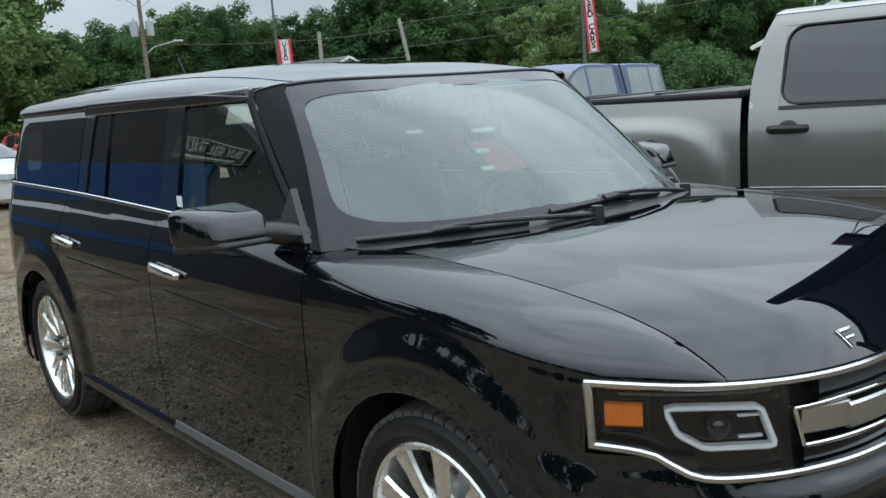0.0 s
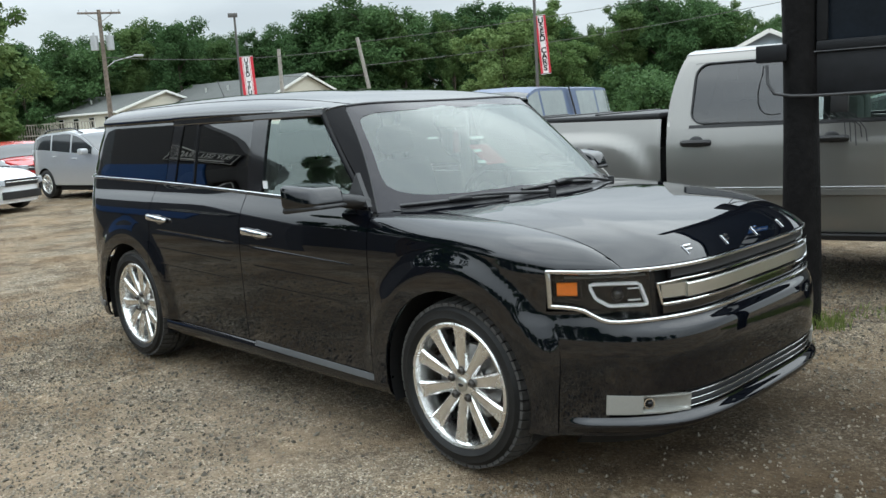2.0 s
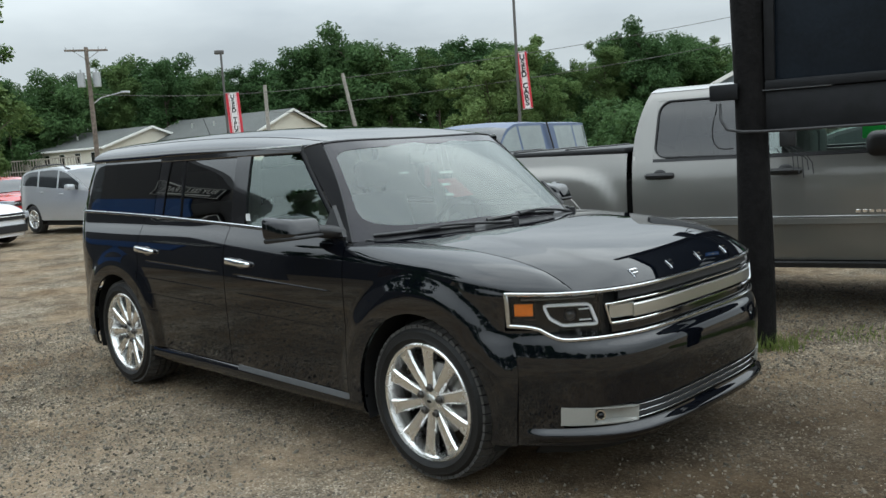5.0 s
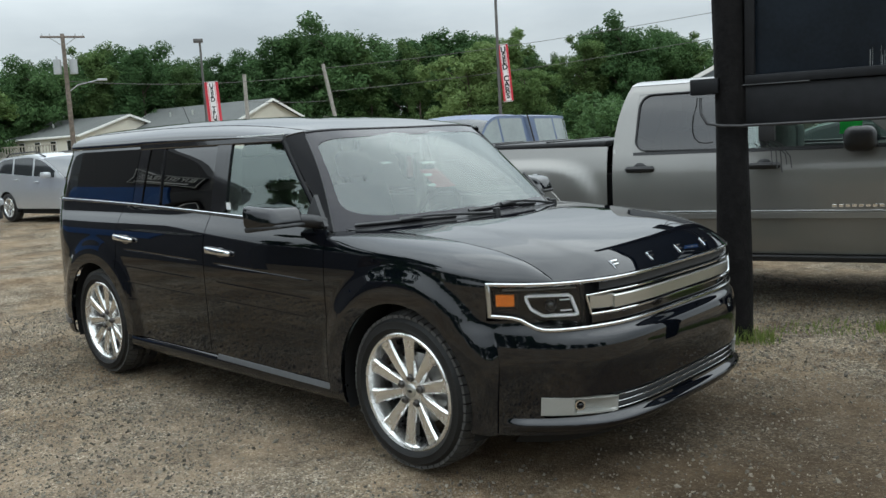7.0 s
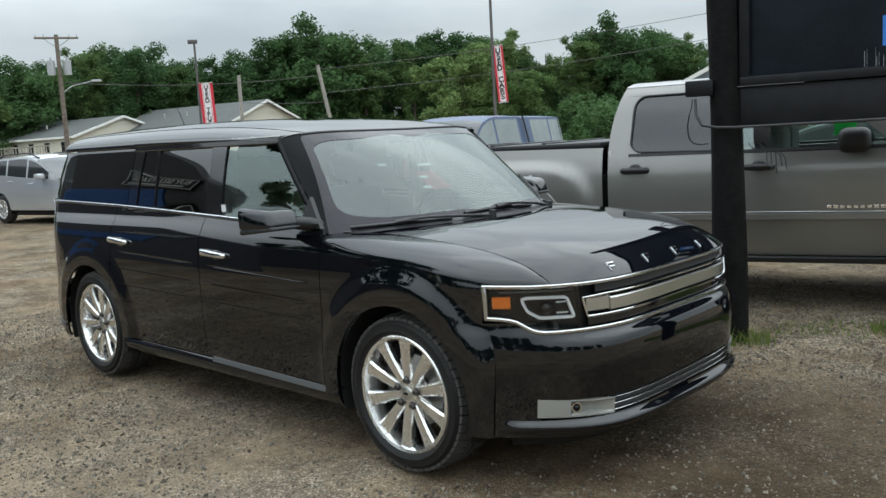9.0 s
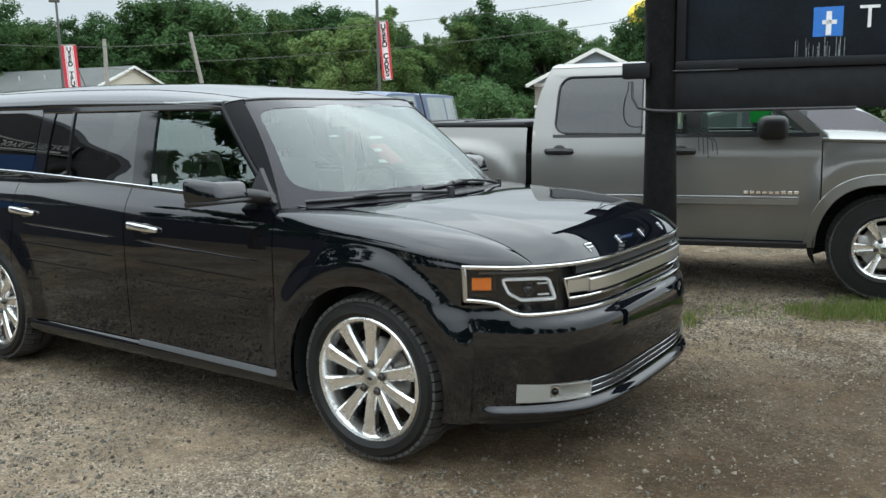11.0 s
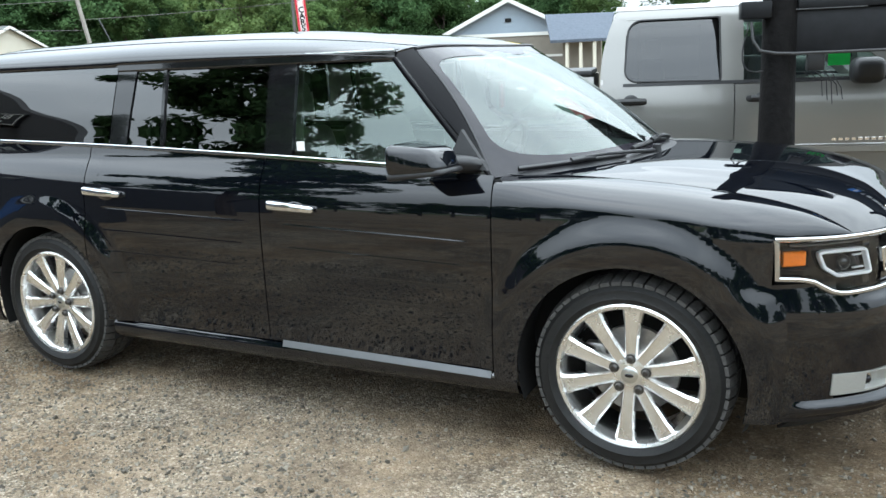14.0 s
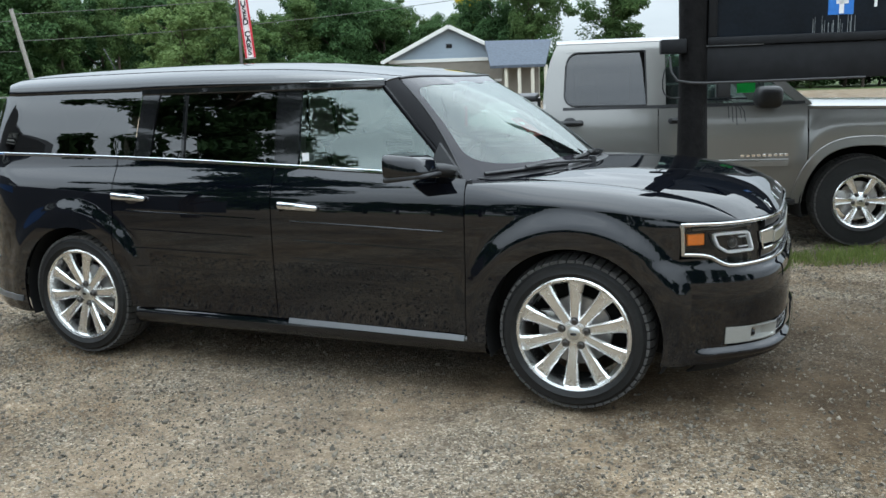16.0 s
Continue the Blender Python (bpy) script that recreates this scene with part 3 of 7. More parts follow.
    part("mirror_glass", bm, CHROME, mir, "mirror glass")
    # door handles
    for dx, door in ((-1.425, fd), (-2.535, rd)):
        zc = 0.94 - 0.025 * (dx + 1.425)
        bm = bmesh.new()
        for v in box(bm, (dx - 0.125, 0.962, zc - 0.022), (dx + 0.118, 0.992, zc + 0.024), 0.0145, seg=3):
            k = (v.co.x - dx + 0.125) / 0.243
            v.co.z = zc + 0.002 - 0.012 * k + (v.co.z - zc) * (1 - 0.38 * k)
            v.co.y = side * (v.co.y - 0.012 * abs(2 * k - 1) ** 3)
        if side < 0:
            bmesh.ops.reverse_faces(bm, faces=bm.faces)
        part("door_handle", bm, CHROME, door, "chrome door handle")
        bm = bmesh.new()
        bmesh.ops.create_uvsphere(bm, u_segments=16, v_segments=8, radius=1, matrix=Matrix.Translation((dx + 0.01, side * 0.951, zc - 0.012)) @ Matrix.Diagonal((0.06, 0.009, 0.032, 1)))
        part("handle_cup", bm, GLOSS_TRIM, door)
    # arch lining
    for cx in (0.0, REAR):
        rows = [[(cx + r * math.cos(a), side * y, AXLE + r * math.sin(a)) for y, r in ((0.945, 0.424), (0.90, 0.436), (0.62, 0.452), (0.60, 0.1))] for a in np.linspace(-0.35, math.pi + 0.35, 30)]
        sheet("wheel_arch_liner", rows, DARK, suv, out=(0, side, 0), solid=0)
    for sx in (-0.5145, -1.60, -2.671):
        sheet("seam_backing", [[(x, side * (float(half(x, z)) - 0.016), z) for z in np.linspace(0.335 if sx > -2 else 0.74, 1.07, 20)] for x in (sx - 0.025, sx, sx + 0.025)], DARK, suv, out=(0, side, 0), solid=0.01)
    # door glass sticker
    if side < 0:
        bm = bmesh.new()
        box(bm, (-1.43, -0.883, 1.165), (-1.39, -0.880, 1.205))
        part("window_sticker", bm, WHITE_PAINT, suv, "small pale sticker", False)

# front bumper, wrapping round to the wheel arches
zs = np.concatenate([np.linspace(0.262, 0.336, 12), np.linspace(0.348, 0.404, 4), np.linspace(0.418, 0.6, 10), np.linspace(0.612, 0.742, 20)])
rows = []
for z in zs:
    xe = math.sqrt(max(ARCH ** 2 - (z - AXLE) ** 2, 0.0)) + 0.001
    ya = 0.905
    xa = float(nose_side(z)) - NOSE_A * ya ** NOSE_N
    xs = list(np.linspace(xe, xa, 26))
    right = [(x, -float(half(x, z)), z) for x in xs]
    mid = [(nose_at(y, z) - NOSE_A * abs(y) ** NOSE_N, y, z) for y in np.sin(np.linspace(-1, 1, 63) * math.pi / 2) * float(half(xa, z))][1:-1]
    rows.append(right + mid + [(x, -y, z) for x, y, z in right[::-1]])


def bumper_keep(i, j):
    c = (np.array(rows[i][j]) + np.array(rows[i + 1][j + 1])) / 2
    y, z = abs(c[1]), c[2]
    if y < 0.80 and z > 0.698 and c[0] > 0.5:
        return False
    return not (0.337 < z < 0.415 and y < 0.80 and c[0] > 0.5)


bump = sheet("front_bumper", rows, BLACK, suv, out=(1, 0, 0), solid=0.012, sharp=60, keep=bumper_keep)
# added dark sheet that stands in for the shade below the bumper lip
sheet("air_dam", [[tuple(fascia(y, z, -0.03 - 0.06 * (0.275 - z) / 0.085)[0]) for y in np.linspace(-0.86, 0.86, 41)] for z in np.linspace(0.19, 0.275, 5)], DARK, bump, "matt black sheet standing in for shade under the bumper", out=(1, 0, 0), solid=0.01)
# dark face behind the openings
sheet("front_backing", [[tuple(fascia(y, z, -0.045)[0]) for y in np.linspace(-0.9, 0.9, 49)] for z in np.linspace(0.25, 0.895, 14)], DARK, suv, out=(1, 0, 0), solid=0.01)


def face_bar(name, y0, y1, z0, z1, w, proud, material, parent, label="", n=30, off=0.0, depth=0.02):
    bm = bmesh.new()
    pts, outs = [], []
    for k in np.linspace(0, 1, n):
        y = y0 + (y1 - y0) * k
        z = z0(y) if callable(z0) else z0 + (z1 - z0) * k
        p, nr = fascia(y, z, off + proud - depth)
        pts.append(p)
        outs.append(nr)
    bar(bm, pts, w, depth, outs)
    return part(name, bm, material, parent, label)


grille = face_bar("grille", -0.525, 0.525, 0.7925, 0.7925, 0.056, 0.014, SATIN, suv, "satin metal grille bar with chrome edges", 40)
face_bar("top_trim", -0.905, 0.905, lambda y: 0.888 + 0.005 * min(max((abs(y) - 0.8) / 0.1, 0), 1), 0, 0.016, 0.011, TRIM, grille, "polished metal", 60)
face_bar("upper_slat", -0.58, 0.58, 0.861, 0.861, 0.038, -0.008, BLACK_TRIM, grille)
face_bar("bar_edge", -0.645, 0.645, lambda y: 0.838 - 0.006 * min(max((abs(y) - 0.54) / 0.1, 0), 1), 0, 0.008, 0.014, CHROME, grille, "chrome", 50)
face_bar("bar_edge", -0.628, 0.628, 0.753, 0.753, 0.010, 0.014, CHROME, grille, "chrome", 50)
face_bar("lower_slat", -0.62, 0.62, 0.727, 0.727, 0.038, -0.008, GLOSS_TRIM, grille)
for s in (-1, 1):
    bm = bmesh.new()
    pts = [fascia(s * (0.628 + 0.016 * k), 0.753 + 0.08 * k, -0.006) for k in np.linspace(0, 1, 6)]
    bar(bm, [p for p, _ in pts], 0.009, 0.02, [q for _, q in pts])
    part("end_trim", bm, CHROME, grille, "chrome")
    bm = bmesh.new()
    pts = [fascia(s * y, 0.797 + 0.04 * (y - 0.52), -0.012) for y in np.linspace(0.518, 0.63, 6)]
    bar(bm, [p for p, _ in pts], 0.058, 0.018, [q for _, q in pts])
    part("end_cap", bm, SATIN, grille, "flat satin end cap")
low_edge = smooth([0, 0.55, 0.76, 0.795, 0.818, 0.842, 0.87, 0.905], [0.70, 0.70, 0.699, 0.703, 0.722, 0.747, 0.757, 0.762])
face_bar("bottom_trim", -0.905, 0.905, lambda y: float(low_edge(abs(y))), 0, 0.016, 0.012, TRIM, grille, "polished metal", 110)

for s in (-1, 1):
    # headlight: dark housing, amber marker, framed projector, clear lens
    housing = sheet("headlight", [[tuple(fascia(s * y, float(low_edge(y)) + 0.006 + (0.878 - float(low_edge(y)) - 0.006) * v, -0.03)[0]) for v in np.linspace(0, 1, 8)] for y in np.linspace(0.652, 0.9, 26)],
                    SMOKE, suv, "smoked headlight with an amber marker", out=(1, s, 0), solid=0.006)
    bm = bmesh.new()
    pts = [fascia(s * 0.903, z, -0.008) for z in np.linspace(0.758, 0.893, 8)]
    bar(bm, [p for p, _ in pts], 0.018, 0.02, [q for _, q in pts])
    part("surround", bm, TRIM, housing, "polished metal")
    bm = bmesh.new()
    pts = [fascia(s * y, 0.823, -0.026) for y in np.linspace(0.85, 0.89, 6)]
    bar(bm, [p for p, _ in pts], 0.05, 0.016, [q for _, q in pts])
    part("marker", bm, AMBER, housing, "amber marker")
    bm = bmesh.new()
    pts = [fascia(s * y, z, -0.026) for y, z in ((0.843, 0.862), (0.843, 0.79), (0.85, 0.784), (0.885, 0.786))]
    bar(bm, [p for p, _ in pts], 0.006, 0.018, [q for _, q in pts])
    part("marker_frame", bm, GLOSS_TRIM, housing)
    bm = bmesh.new()
    loop = [(0.674, 0.764), (0.693, 0.832), (0.70, 0.838), (0.815, 0.841), (0.823, 0.837), (0.822, 0.826), (0.812, 0.789), (0.806, 0.781), (0.782, 0.759), (0.772, 0.757), (0.682, 0.755), (0.675, 0.757), (0.674, 0.764)]
    pts = [fascia(s * y, z, -0.022) for y, z in loop]
    bar(bm, [p for p, _ in pts], 0.012, 0.02, [q for _, q in pts])
    part("projector_frame", bm, BRIGHT, housing, "bright frame")
    bm = bmesh.new()
    pc, nr = fascia(s * 0.757, 0.797, -0.012)
    bmesh.ops.create_uvsphere(bm, u_segments=18, v_segments=10, radius=0.03, matrix=Matrix.Translation(pc - nr * 0.02))
    part("projector", bm, GLOSS_TRIM, housing)
    for zz in (0.774, 0.818):
        bm = bmesh.new()
        pts = [fascia(s * y, zz, -0.026) for y in np.linspace(0.69, 0.728, 4)]
        bar(bm, [p for p, _ in pts], 0.005, 0.01, [q for _, q in pts])
        part("reflector", bm, BRIGHT, housing, "bright reflector")
    bm = bmesh.new()
    pts = [fascia(s * y, 0.866, -0.028) for y in np.linspace(0.67, 0.875, 12)]
    bar(bm, [p for p, _ in pts], 0.008, 0.01, [q for _, q in pts])
    part("light_blade", bm, STRIP, housing)
    ln = sheet("lens", [[tuple(fascia(s * y, float(low_edge(y)) + 0.004 + (0.88 - float(low_edge(y)) - 0.004) * v, 0.002)[0]) for v in np.linspace(0, 1, 8)] for y in np.linspace(0.648, 0.9, 26)],
               LENS, housing, "clear lens", out=(1, s, 0), solid=0, sharp=0)
    ln.visible_shadow = False
    # fog lamp bezel
    def fog_off(y, v):
        a = min(max((0.722 - y) / 0.006, 0), 1) * min(max((y - 0.556) / 0.07, 0), 1)
        b = min(max((v - 0.10) / 0.10, 0), 1) * min(max((0.94 - v) / 0.08, 0), 1)
        return 0.005 - 0.034 * a * b
    fog = sheet("fog_bezel", [[tuple(fascia(s * y, 0.338 + 0.04 * (y - 0.54) + (0.062 + 0.014 * (y - 0.54) / 0.28) * v, fog_off(y, v))[0]) for v in (0, 0.1, 0.15, 0.2, 0.4, 0.6, 0.8, 0.86, 0.9, 0.94, 1)]
                              for y in list(np.linspace(0.552, 0.71, 22)) + [0.716, 0.7225, 0.735, 0.76, 0.78, 0.80, 0.815]],
                BEZEL, bump, "silver fog lamp bezel", out=(1, s, 0), solid=0.012, sharp=35)
    bm = bmesh.new()
    pc, nr = fascia(s * 0.70, 0.378, 0.0)
    cyl(bm, pc - nr * 0.035, pc - nr * 0.014, 0.024, 0.022, 20)
    part("fog_lamp", bm, CHROME, bump, "round fog lamp")
    bm = bmesh.new()
    bmesh.ops.create_uvsphere(bm, u_segments=16, v_segments=8, radius=0.017, matrix=Matrix.Translation(pc - nr * 0.018))
    part("fog_lens", bm, SMOKE, bump)
# lower grille bars and the bright lip
for zz in (0.344, 0.371, 0.399):
    face_bar("lower_grille_bar", -0.545, 0.545, zz, zz, 0.0045, -0.006, TRIM, bump, "thin bright bar", 36)
face_bar("lower_grille_back", -0.55, 0.55, 0.376, 0.376, 0.085, -0.03, BLACK_TRIM, bump, "", 30, depth=0.01)
sheet("bumper_lip", [[tuple(fascia(y, z + 0.012 * abs(y), o * min(1, (0.905 - abs(y)) / 0.05))[0]) for z, o in ((0.325, 0.0), (0.319, 0.003), (0.312, 0.008), (0.304, 0.013), (0.295, 0.016), (0.286, 0.015), (0.276, 0.009), (0.266, 0.0))]
                     for y in np.sin(np.linspace(-1, 1, 71) * math.pi / 2) * 0.905], BLACK, bump, "glossy lower lip", out=(1, 0, 0), solid=0.004, sharp=70)
# four bright letters on the hood's edge stand as plain shapes
for k, yy in enumerate((-0.456, -0.196, 0.056, 0.307)):
    bm = bmesh.new()
    for a, b, w in (((-0.018, 0.0), (-0.018, 1.0), 0.008), ((-0.014, 0.06), (0.024, 0.06), 0.007), ((-0.014, 0.5), (0.016, 0.5), 0.006)):
        pts = []
        for q in np.linspace(0, 1, 4):
            dy, dt = a[0] + (b[0] - a[0]) * q, a[1] + (b[1] - a[1]) * q
            pts.append(Vector(hood_point((yy + dy) / HOOD_Y, 0.948 + 0.034 * dt)) + Vector((0.7, 0, 0.7)) * 0.0005)
        bar(bm, pts, w, 0.004, (0.72, 0, 0.69))
    part("hood_emblem", bm, CHROME, suv, "chrome emblem shape")

# rear: tailgate, bumper, lamps
sheet("tailgate", [[(float(tail(z)) + 0.75 * abs(y) ** 3.6 - 0.002, y, z) for y in np.linspace(-0.6, 0.6, 25)] for z in np.linspace(0.56, 1.58, 26)], BLACK, suv, out=(-1, 0, 0), solid=0.02)
sheet("rear_window", [[(float(tail(z)) + 0.75 * abs(y) ** 3.6 - 0.008, y, z) for y in np.linspace(-0.55, 0.55, 21)] for z in np.linspace(1.22, 1.52, 8)], PRIVACY, suv, out=(-1, 0, 0), solid=0, sharp=0)
rows = []
for z in np.linspace(0.24, 0.57, 14):
    xe = REAR - math.sqrt(max(ARCH ** 2 - (z - AXLE) ** 2, 0)) - 0.001
    xs = np.linspace(xe, -3.9, 16)
    bulge = 0.02 * math.sin(math.pi * min((z - 0.24) / 0.33, 1)) ** 0.5
    right = [(x, -float(half(x, z)) - bulge * min(max((-3.45 - x) / 0.3, 0), 1), z) for x in xs]
    h = float(half(-3.9, z))
    mid = [(float(tail(z)) + 0.75 * abs(y) ** 3.6 - bulge, y, z) for y in np.linspace(-h, h, 25)][1:-1]
    rows.append(right + mid + [(x, -y, z) for x, y, z in right[::-1]])
rear_bump = sheet("rear_bumper", rows, BLACK, suv, out=(-1, 0, 0), solid=0.012)
for s in (-1, 1):
    bm = bmesh.new()
    bar(bm, [(x, s * (float(half(x, 0.325)) + 0.018 * min(max((-3.45 - x) / 0.3, 0), 1)), 0.325) for x in np.linspace(-3.44, -3.93, 14)], 0.035, 0.006, (0, s, 0.2))
    part("valance_strip", bm, STRIP, rear_bump, "dull silver valance strip")
for s in (-1, 1):
    sheet("tail_lamp", [[(x, s * (float(half(x, z)) + 0.006), z) for z in np.linspace(0.70, 1.07, 8)] for x in np.linspace(-3.99, -3.84, 6)], mat("tail_lamp_red", (0.3, 0.01, 0.01), 0.1, coat=1.0, grain=0.1) if s < 0 else bpy.data.materials["tail_lamp_red"],
          suv, "red tail lamp", out=(0, s, 0), solid=0.012)
# underside and inner shell
bm = bmesh.new()
box(bm, (-3.95, -0.6, 0.2), (0.6, 0.6, 0.36), 0.03)
box(bm, (-2.5, -0.85, 0.2), (-0.5, 0.85, 0.4), 0.02)
box(bm, (-0.45, -0.72, 0.36), (0.6, 0.72, 0.85), 0.03)
box(bm, (-3.9, -0.66, 0.36), (-3.5, 0.66, 0.8), 0.03)
part("underbody", bm, DARK, suv)
# antenna
bm = bmesh.new()
tube(bm, [(-3.70, 0.3, 1.67), (-3.82, 0.3, 1.87)], 0.004, 6)
cyl(bm, (-3.69, 0.3, 1.65), (-3.70, 0.3, 1.69), 0.025, 0.014, 10)
part("antenna", bm, BLACK_TRIM, suv)


def wipers():
    for tip, hub, end, foot in (((-0.92, 0.028), (-0.675, 0.022), (-0.434, 0.004), (-0.16, -0.03)), ((-0.33, 0.03), (0.02, 0.035), (0.30, 0.01), (0.62, -0.03))):
        def on(q, lift):
            return Vector(shield_point(q[0], q[1])) + Vector((0.6, 0, 0.8)) * lift

        def between(a, b, k):
            return (a[0] + (b[0] - a[0]) * k, a[1] + (b[1] - a[1]) * k)
        line = [between(tip, hub, k) for k in np.linspace(0, 1, 9)] + [between(hub, end, k) for k in np.linspace(0, 1, 9)[1:]]
        bm = bmesh.new()
        bar(bm, [on(q, 0.001) for q in line], 0.006, 0.008, (0.6, 0, 0.8))
        w = part("wiper", bm, RUBBER, suv, "black wiper")
        bm = bmesh.new()
        bar(bm, [on(q, 0.005) for q in line[:9]], 0.017, 0.010, (0.6, 0, 0.8))
        bar(bm, [on(q, 0.005) for q in line[9:]], 0.015, 0.009, (0.6, 0, 0.8))
        part("blade_cover", bm, BLACK_TRIM, w)
        bm = bmesh.new()
        bar(bm, [on(between(hub, q, 1), l) for q, l in ((between(hub, tip, 0.22), 0.009), (hub, 0.013), (between(hub, end, 0.2), 0.012))], 0.024, 0.014, (0.6, 0, 0.8))
        part("clip", bm, BLACK_TRIM, w)
        bm = bmesh.new()
        tube(bm, [on(hub, 0.024), on(between(hub, foot, 0.2), 0.03), on(between(hub, foot, 0.5), 0.026), on(between(hub, foot, 0.85), 0.018), on(foot, 0.014)], 0.006, 8, 1.5)
        part("wiper_arm", bm, BLACK_TRIM, w)
        bm = bmesh.new()
        p = on(foot, 0.02)
        cyl(bm, p - Vector((0, 0, 0.03)), p + Vector((0, 0, 0.022)), 0.022, 0.018, 14)
        part("pivot", bm, BLACK_TRIM, w)


wipers()


NUT = mat("dark_nut", (0.10, 0.095, 0.09), 0.35, 0.9, grain=0.2)


def road_wheel(parent, x, side, radius=0.368, rim=0.272, width=0.25, face=0.945, spokes=10, turn=0.0, rim_mat=None, name="wheel", z=None, yoff=None):
    """A wheel: rim, tyre, spokes, nuts, cap and brake disc; the face looks to side."""
    rim_mat = rim_mat or WHEEL
    z = radius - 0.001 if z is None else z
    bm = bmesh.new()
    lathe(bm, [(rim - 0.006, -width * 0.8), (rim - 0.035, -width * 0.78), (rim - 0.03, -0.05), (rim - 0.022, -0.02), (rim - 0.016, -0.004), (rim - 0.004, 0.0), (rim + 0.004, -0.005), (rim + 0.004, -0.02)], 72)
    w = part(name, bm, rim_mat, parent, "bright multi-spoke alloy wheel")
    bm = bmesh.new()
    r, s = radius, rim
    q = r - 0.013
    lathe(bm, [(s - 0.004, -width + 0.02), (s + 0.02, -width + 0.004), (s + 0.06, -width - 0.004), (q - 0.02, -width + 0.006), (q - 0.003, -width + 0.03), (q, -width * 0.75), (q, -width * 0.25), (q - 0.002, -0.028), (q - 0.009, -0.014), (r - 0.032, -0.002), (s + 0.055, 0.008), (s + 0.03, 0.008), (s + 0.024, 0.011), (s + 0.018, 0.007), (s + 0.004, -0.002), (s - 0.004, -0.012)], 96)
    part("tyre", bm, RUBBER, w)
    # shoulder blocks of the tread
    bm = bmesh.new()
    nb = 54
    hwid = r * math.pi / nb * 0.78
    for k in range(nb):
        m = Matrix.Rotation(2 * math.pi * k / nb, 4, "Y")
        for y0, y1, drop in ((-0.075, -0.008, 0.014), (-width + 0.008, -width + 0.075, 0.014), (-width * 0.66, -width * 0.54, 0.0), (-width * 0.46, -width * 0.34, 0.0)):
            for v in box(bm, (-hwid, y0, r - 0.03), (hwid, y1, r), m=None):
                outer = abs(v.co.y + width / 2) > width / 2 - 0.02
                v.co.z -= drop if outer and v.co.z > r - 0.01 else 0
                v.co.x += 0.006 * (1 if y0 > -width / 2 else -1) * (v.co.y - y0) / 0.07
                v.co = m @ v.co
    tagged(part("tread", bm, TREAD, w, "", False), kind="stuff")
    bm = bmesh.new()
    lathe(bm, [(0.0, -0.033), (0.06, -0.034), (0.078, -0.042), (0.084, -0.06), (0.084, -0.09)], 40)
    part("hub", bm, rim_mat, w)
    sp = None
    for k in range(spokes):
        a = 2 * math.pi * k / spokes + turn
        if sp is None:
            bm = bmesh.new()
            rings = []
            for q in np.linspace(0, 1, 10):
                rr = 0.045 + (rim - 0.022 - 0.045) * q
                wd = 0.021 + 0.0125 * q + 0.005 * max(q - 0.8, 0) * 5
                yy = -0.034 + 0.012 * math.sin(math.pi * q) * 0.6 + 0.02 * q ** 2
                pr = [(-wd, -0.035), (-wd, -0.009), (-wd * 0.74, -0.001), (-wd * 0.38, -0.0032), (wd * 0.38, -0.0032), (wd * 0.74, -0.001), (wd, -0.009), (wd, -0.035)]
                rings.append([bm.verts.new((u, yy + v, rr)) for u, v in pr])
            for A, B in zip(rings, rings[1:]):
                for j in range(8):
                    bm.faces.new((A[j], A[(j + 1) % 8], B[(j + 1) % 8], B[j]))
            bmesh.ops.recalc_face_normals(bm, faces=bm.faces)
            sp = part("spoke", bm, rim_mat, w)
            sp.matrix_basis = Matrix.Rotation(a, 4, "Y")
        else:
            o = new("spoke", sp.data)
            o.parent, o.matrix_basis = w, Matrix.Rotation(a, 4, "Y")
    nut = None
    for k in range(5):
        a = 2 * math.pi * k / 5 + turn
        m = Matrix.Rotation(a, 4, "Y") @ Matrix.Translation((0, -0.024, 0.062))
        if nut is None:
            bm = bmesh.new()
            lathe(bm, [(0.0, 0.009), (0.010, 0.008), (0.0145, 0.0), (0.0145, -0.006), (0.019, -0.006), (0.019, -0.016)], 12)
            nut = part("lug_nut", bm, NUT, w, "dark lug nut")
            nut.matrix_basis = m
        else:
            o = new("lug_nut", nut.data)
            o.parent, o.matrix_basis = w, m
            o["label"] = "dark lug nut"
    bm = bmesh.new()
    lathe(bm, [(0.0, -0.024), (0.027, -0.0245), (0.031, -0.027), (0.032, -0.036)], 28)
    cap = part("centre_cap", bm, SATIN, w, "satin centre cap")
    bm = bmesh.new()
    bmesh.ops.create_uvsphere(bm, u_segments=16, v_segments=8, radius=1, matrix=Matrix.Translation((0, -0.0245, 0)) @ Matrix.Diagonal((0.017, 0.003, 0.008, 1)))
    part("cap_emblem", bm, GLOSS_TRIM, cap)
    bm = bmesh.new()
    lathe(bm, [(0.05, -0.1), (0.165, -0.1), (0.168, -0.115), (0.05, -0.115)], 40)
    part("brake_disc", bm, IRON, w)
    bm = bmesh.new()
    box(bm, (0.1, -0.13, -0.07), (0.185, -0.085, 0.09), 0.012)
    part("brake_caliper", bm, IRON, w)
    w.matrix_basis = Matrix.Translation((x, side * face, z)) @ (Matrix.Identity(4) if side > 0 else Matrix.Rotation(math.pi, 4, "Z"))
    return w


front_wheel = road_wheel(suv, 0.0, -1, turn=radians(-3), z=AXLE)
for x, side in ((REAR, -1), (0.0, 1), (REAR, 1)):
    o = copy_thing(front_wheel, Matrix.Translation((x, side * 0.945, AXLE)) @ Matrix.Rotation(radians(9 if x else 0), 4, "Y") @ (Matrix.Identity(4) if side > 0 else Matrix.Rotation(math.pi, 4, "Z")))

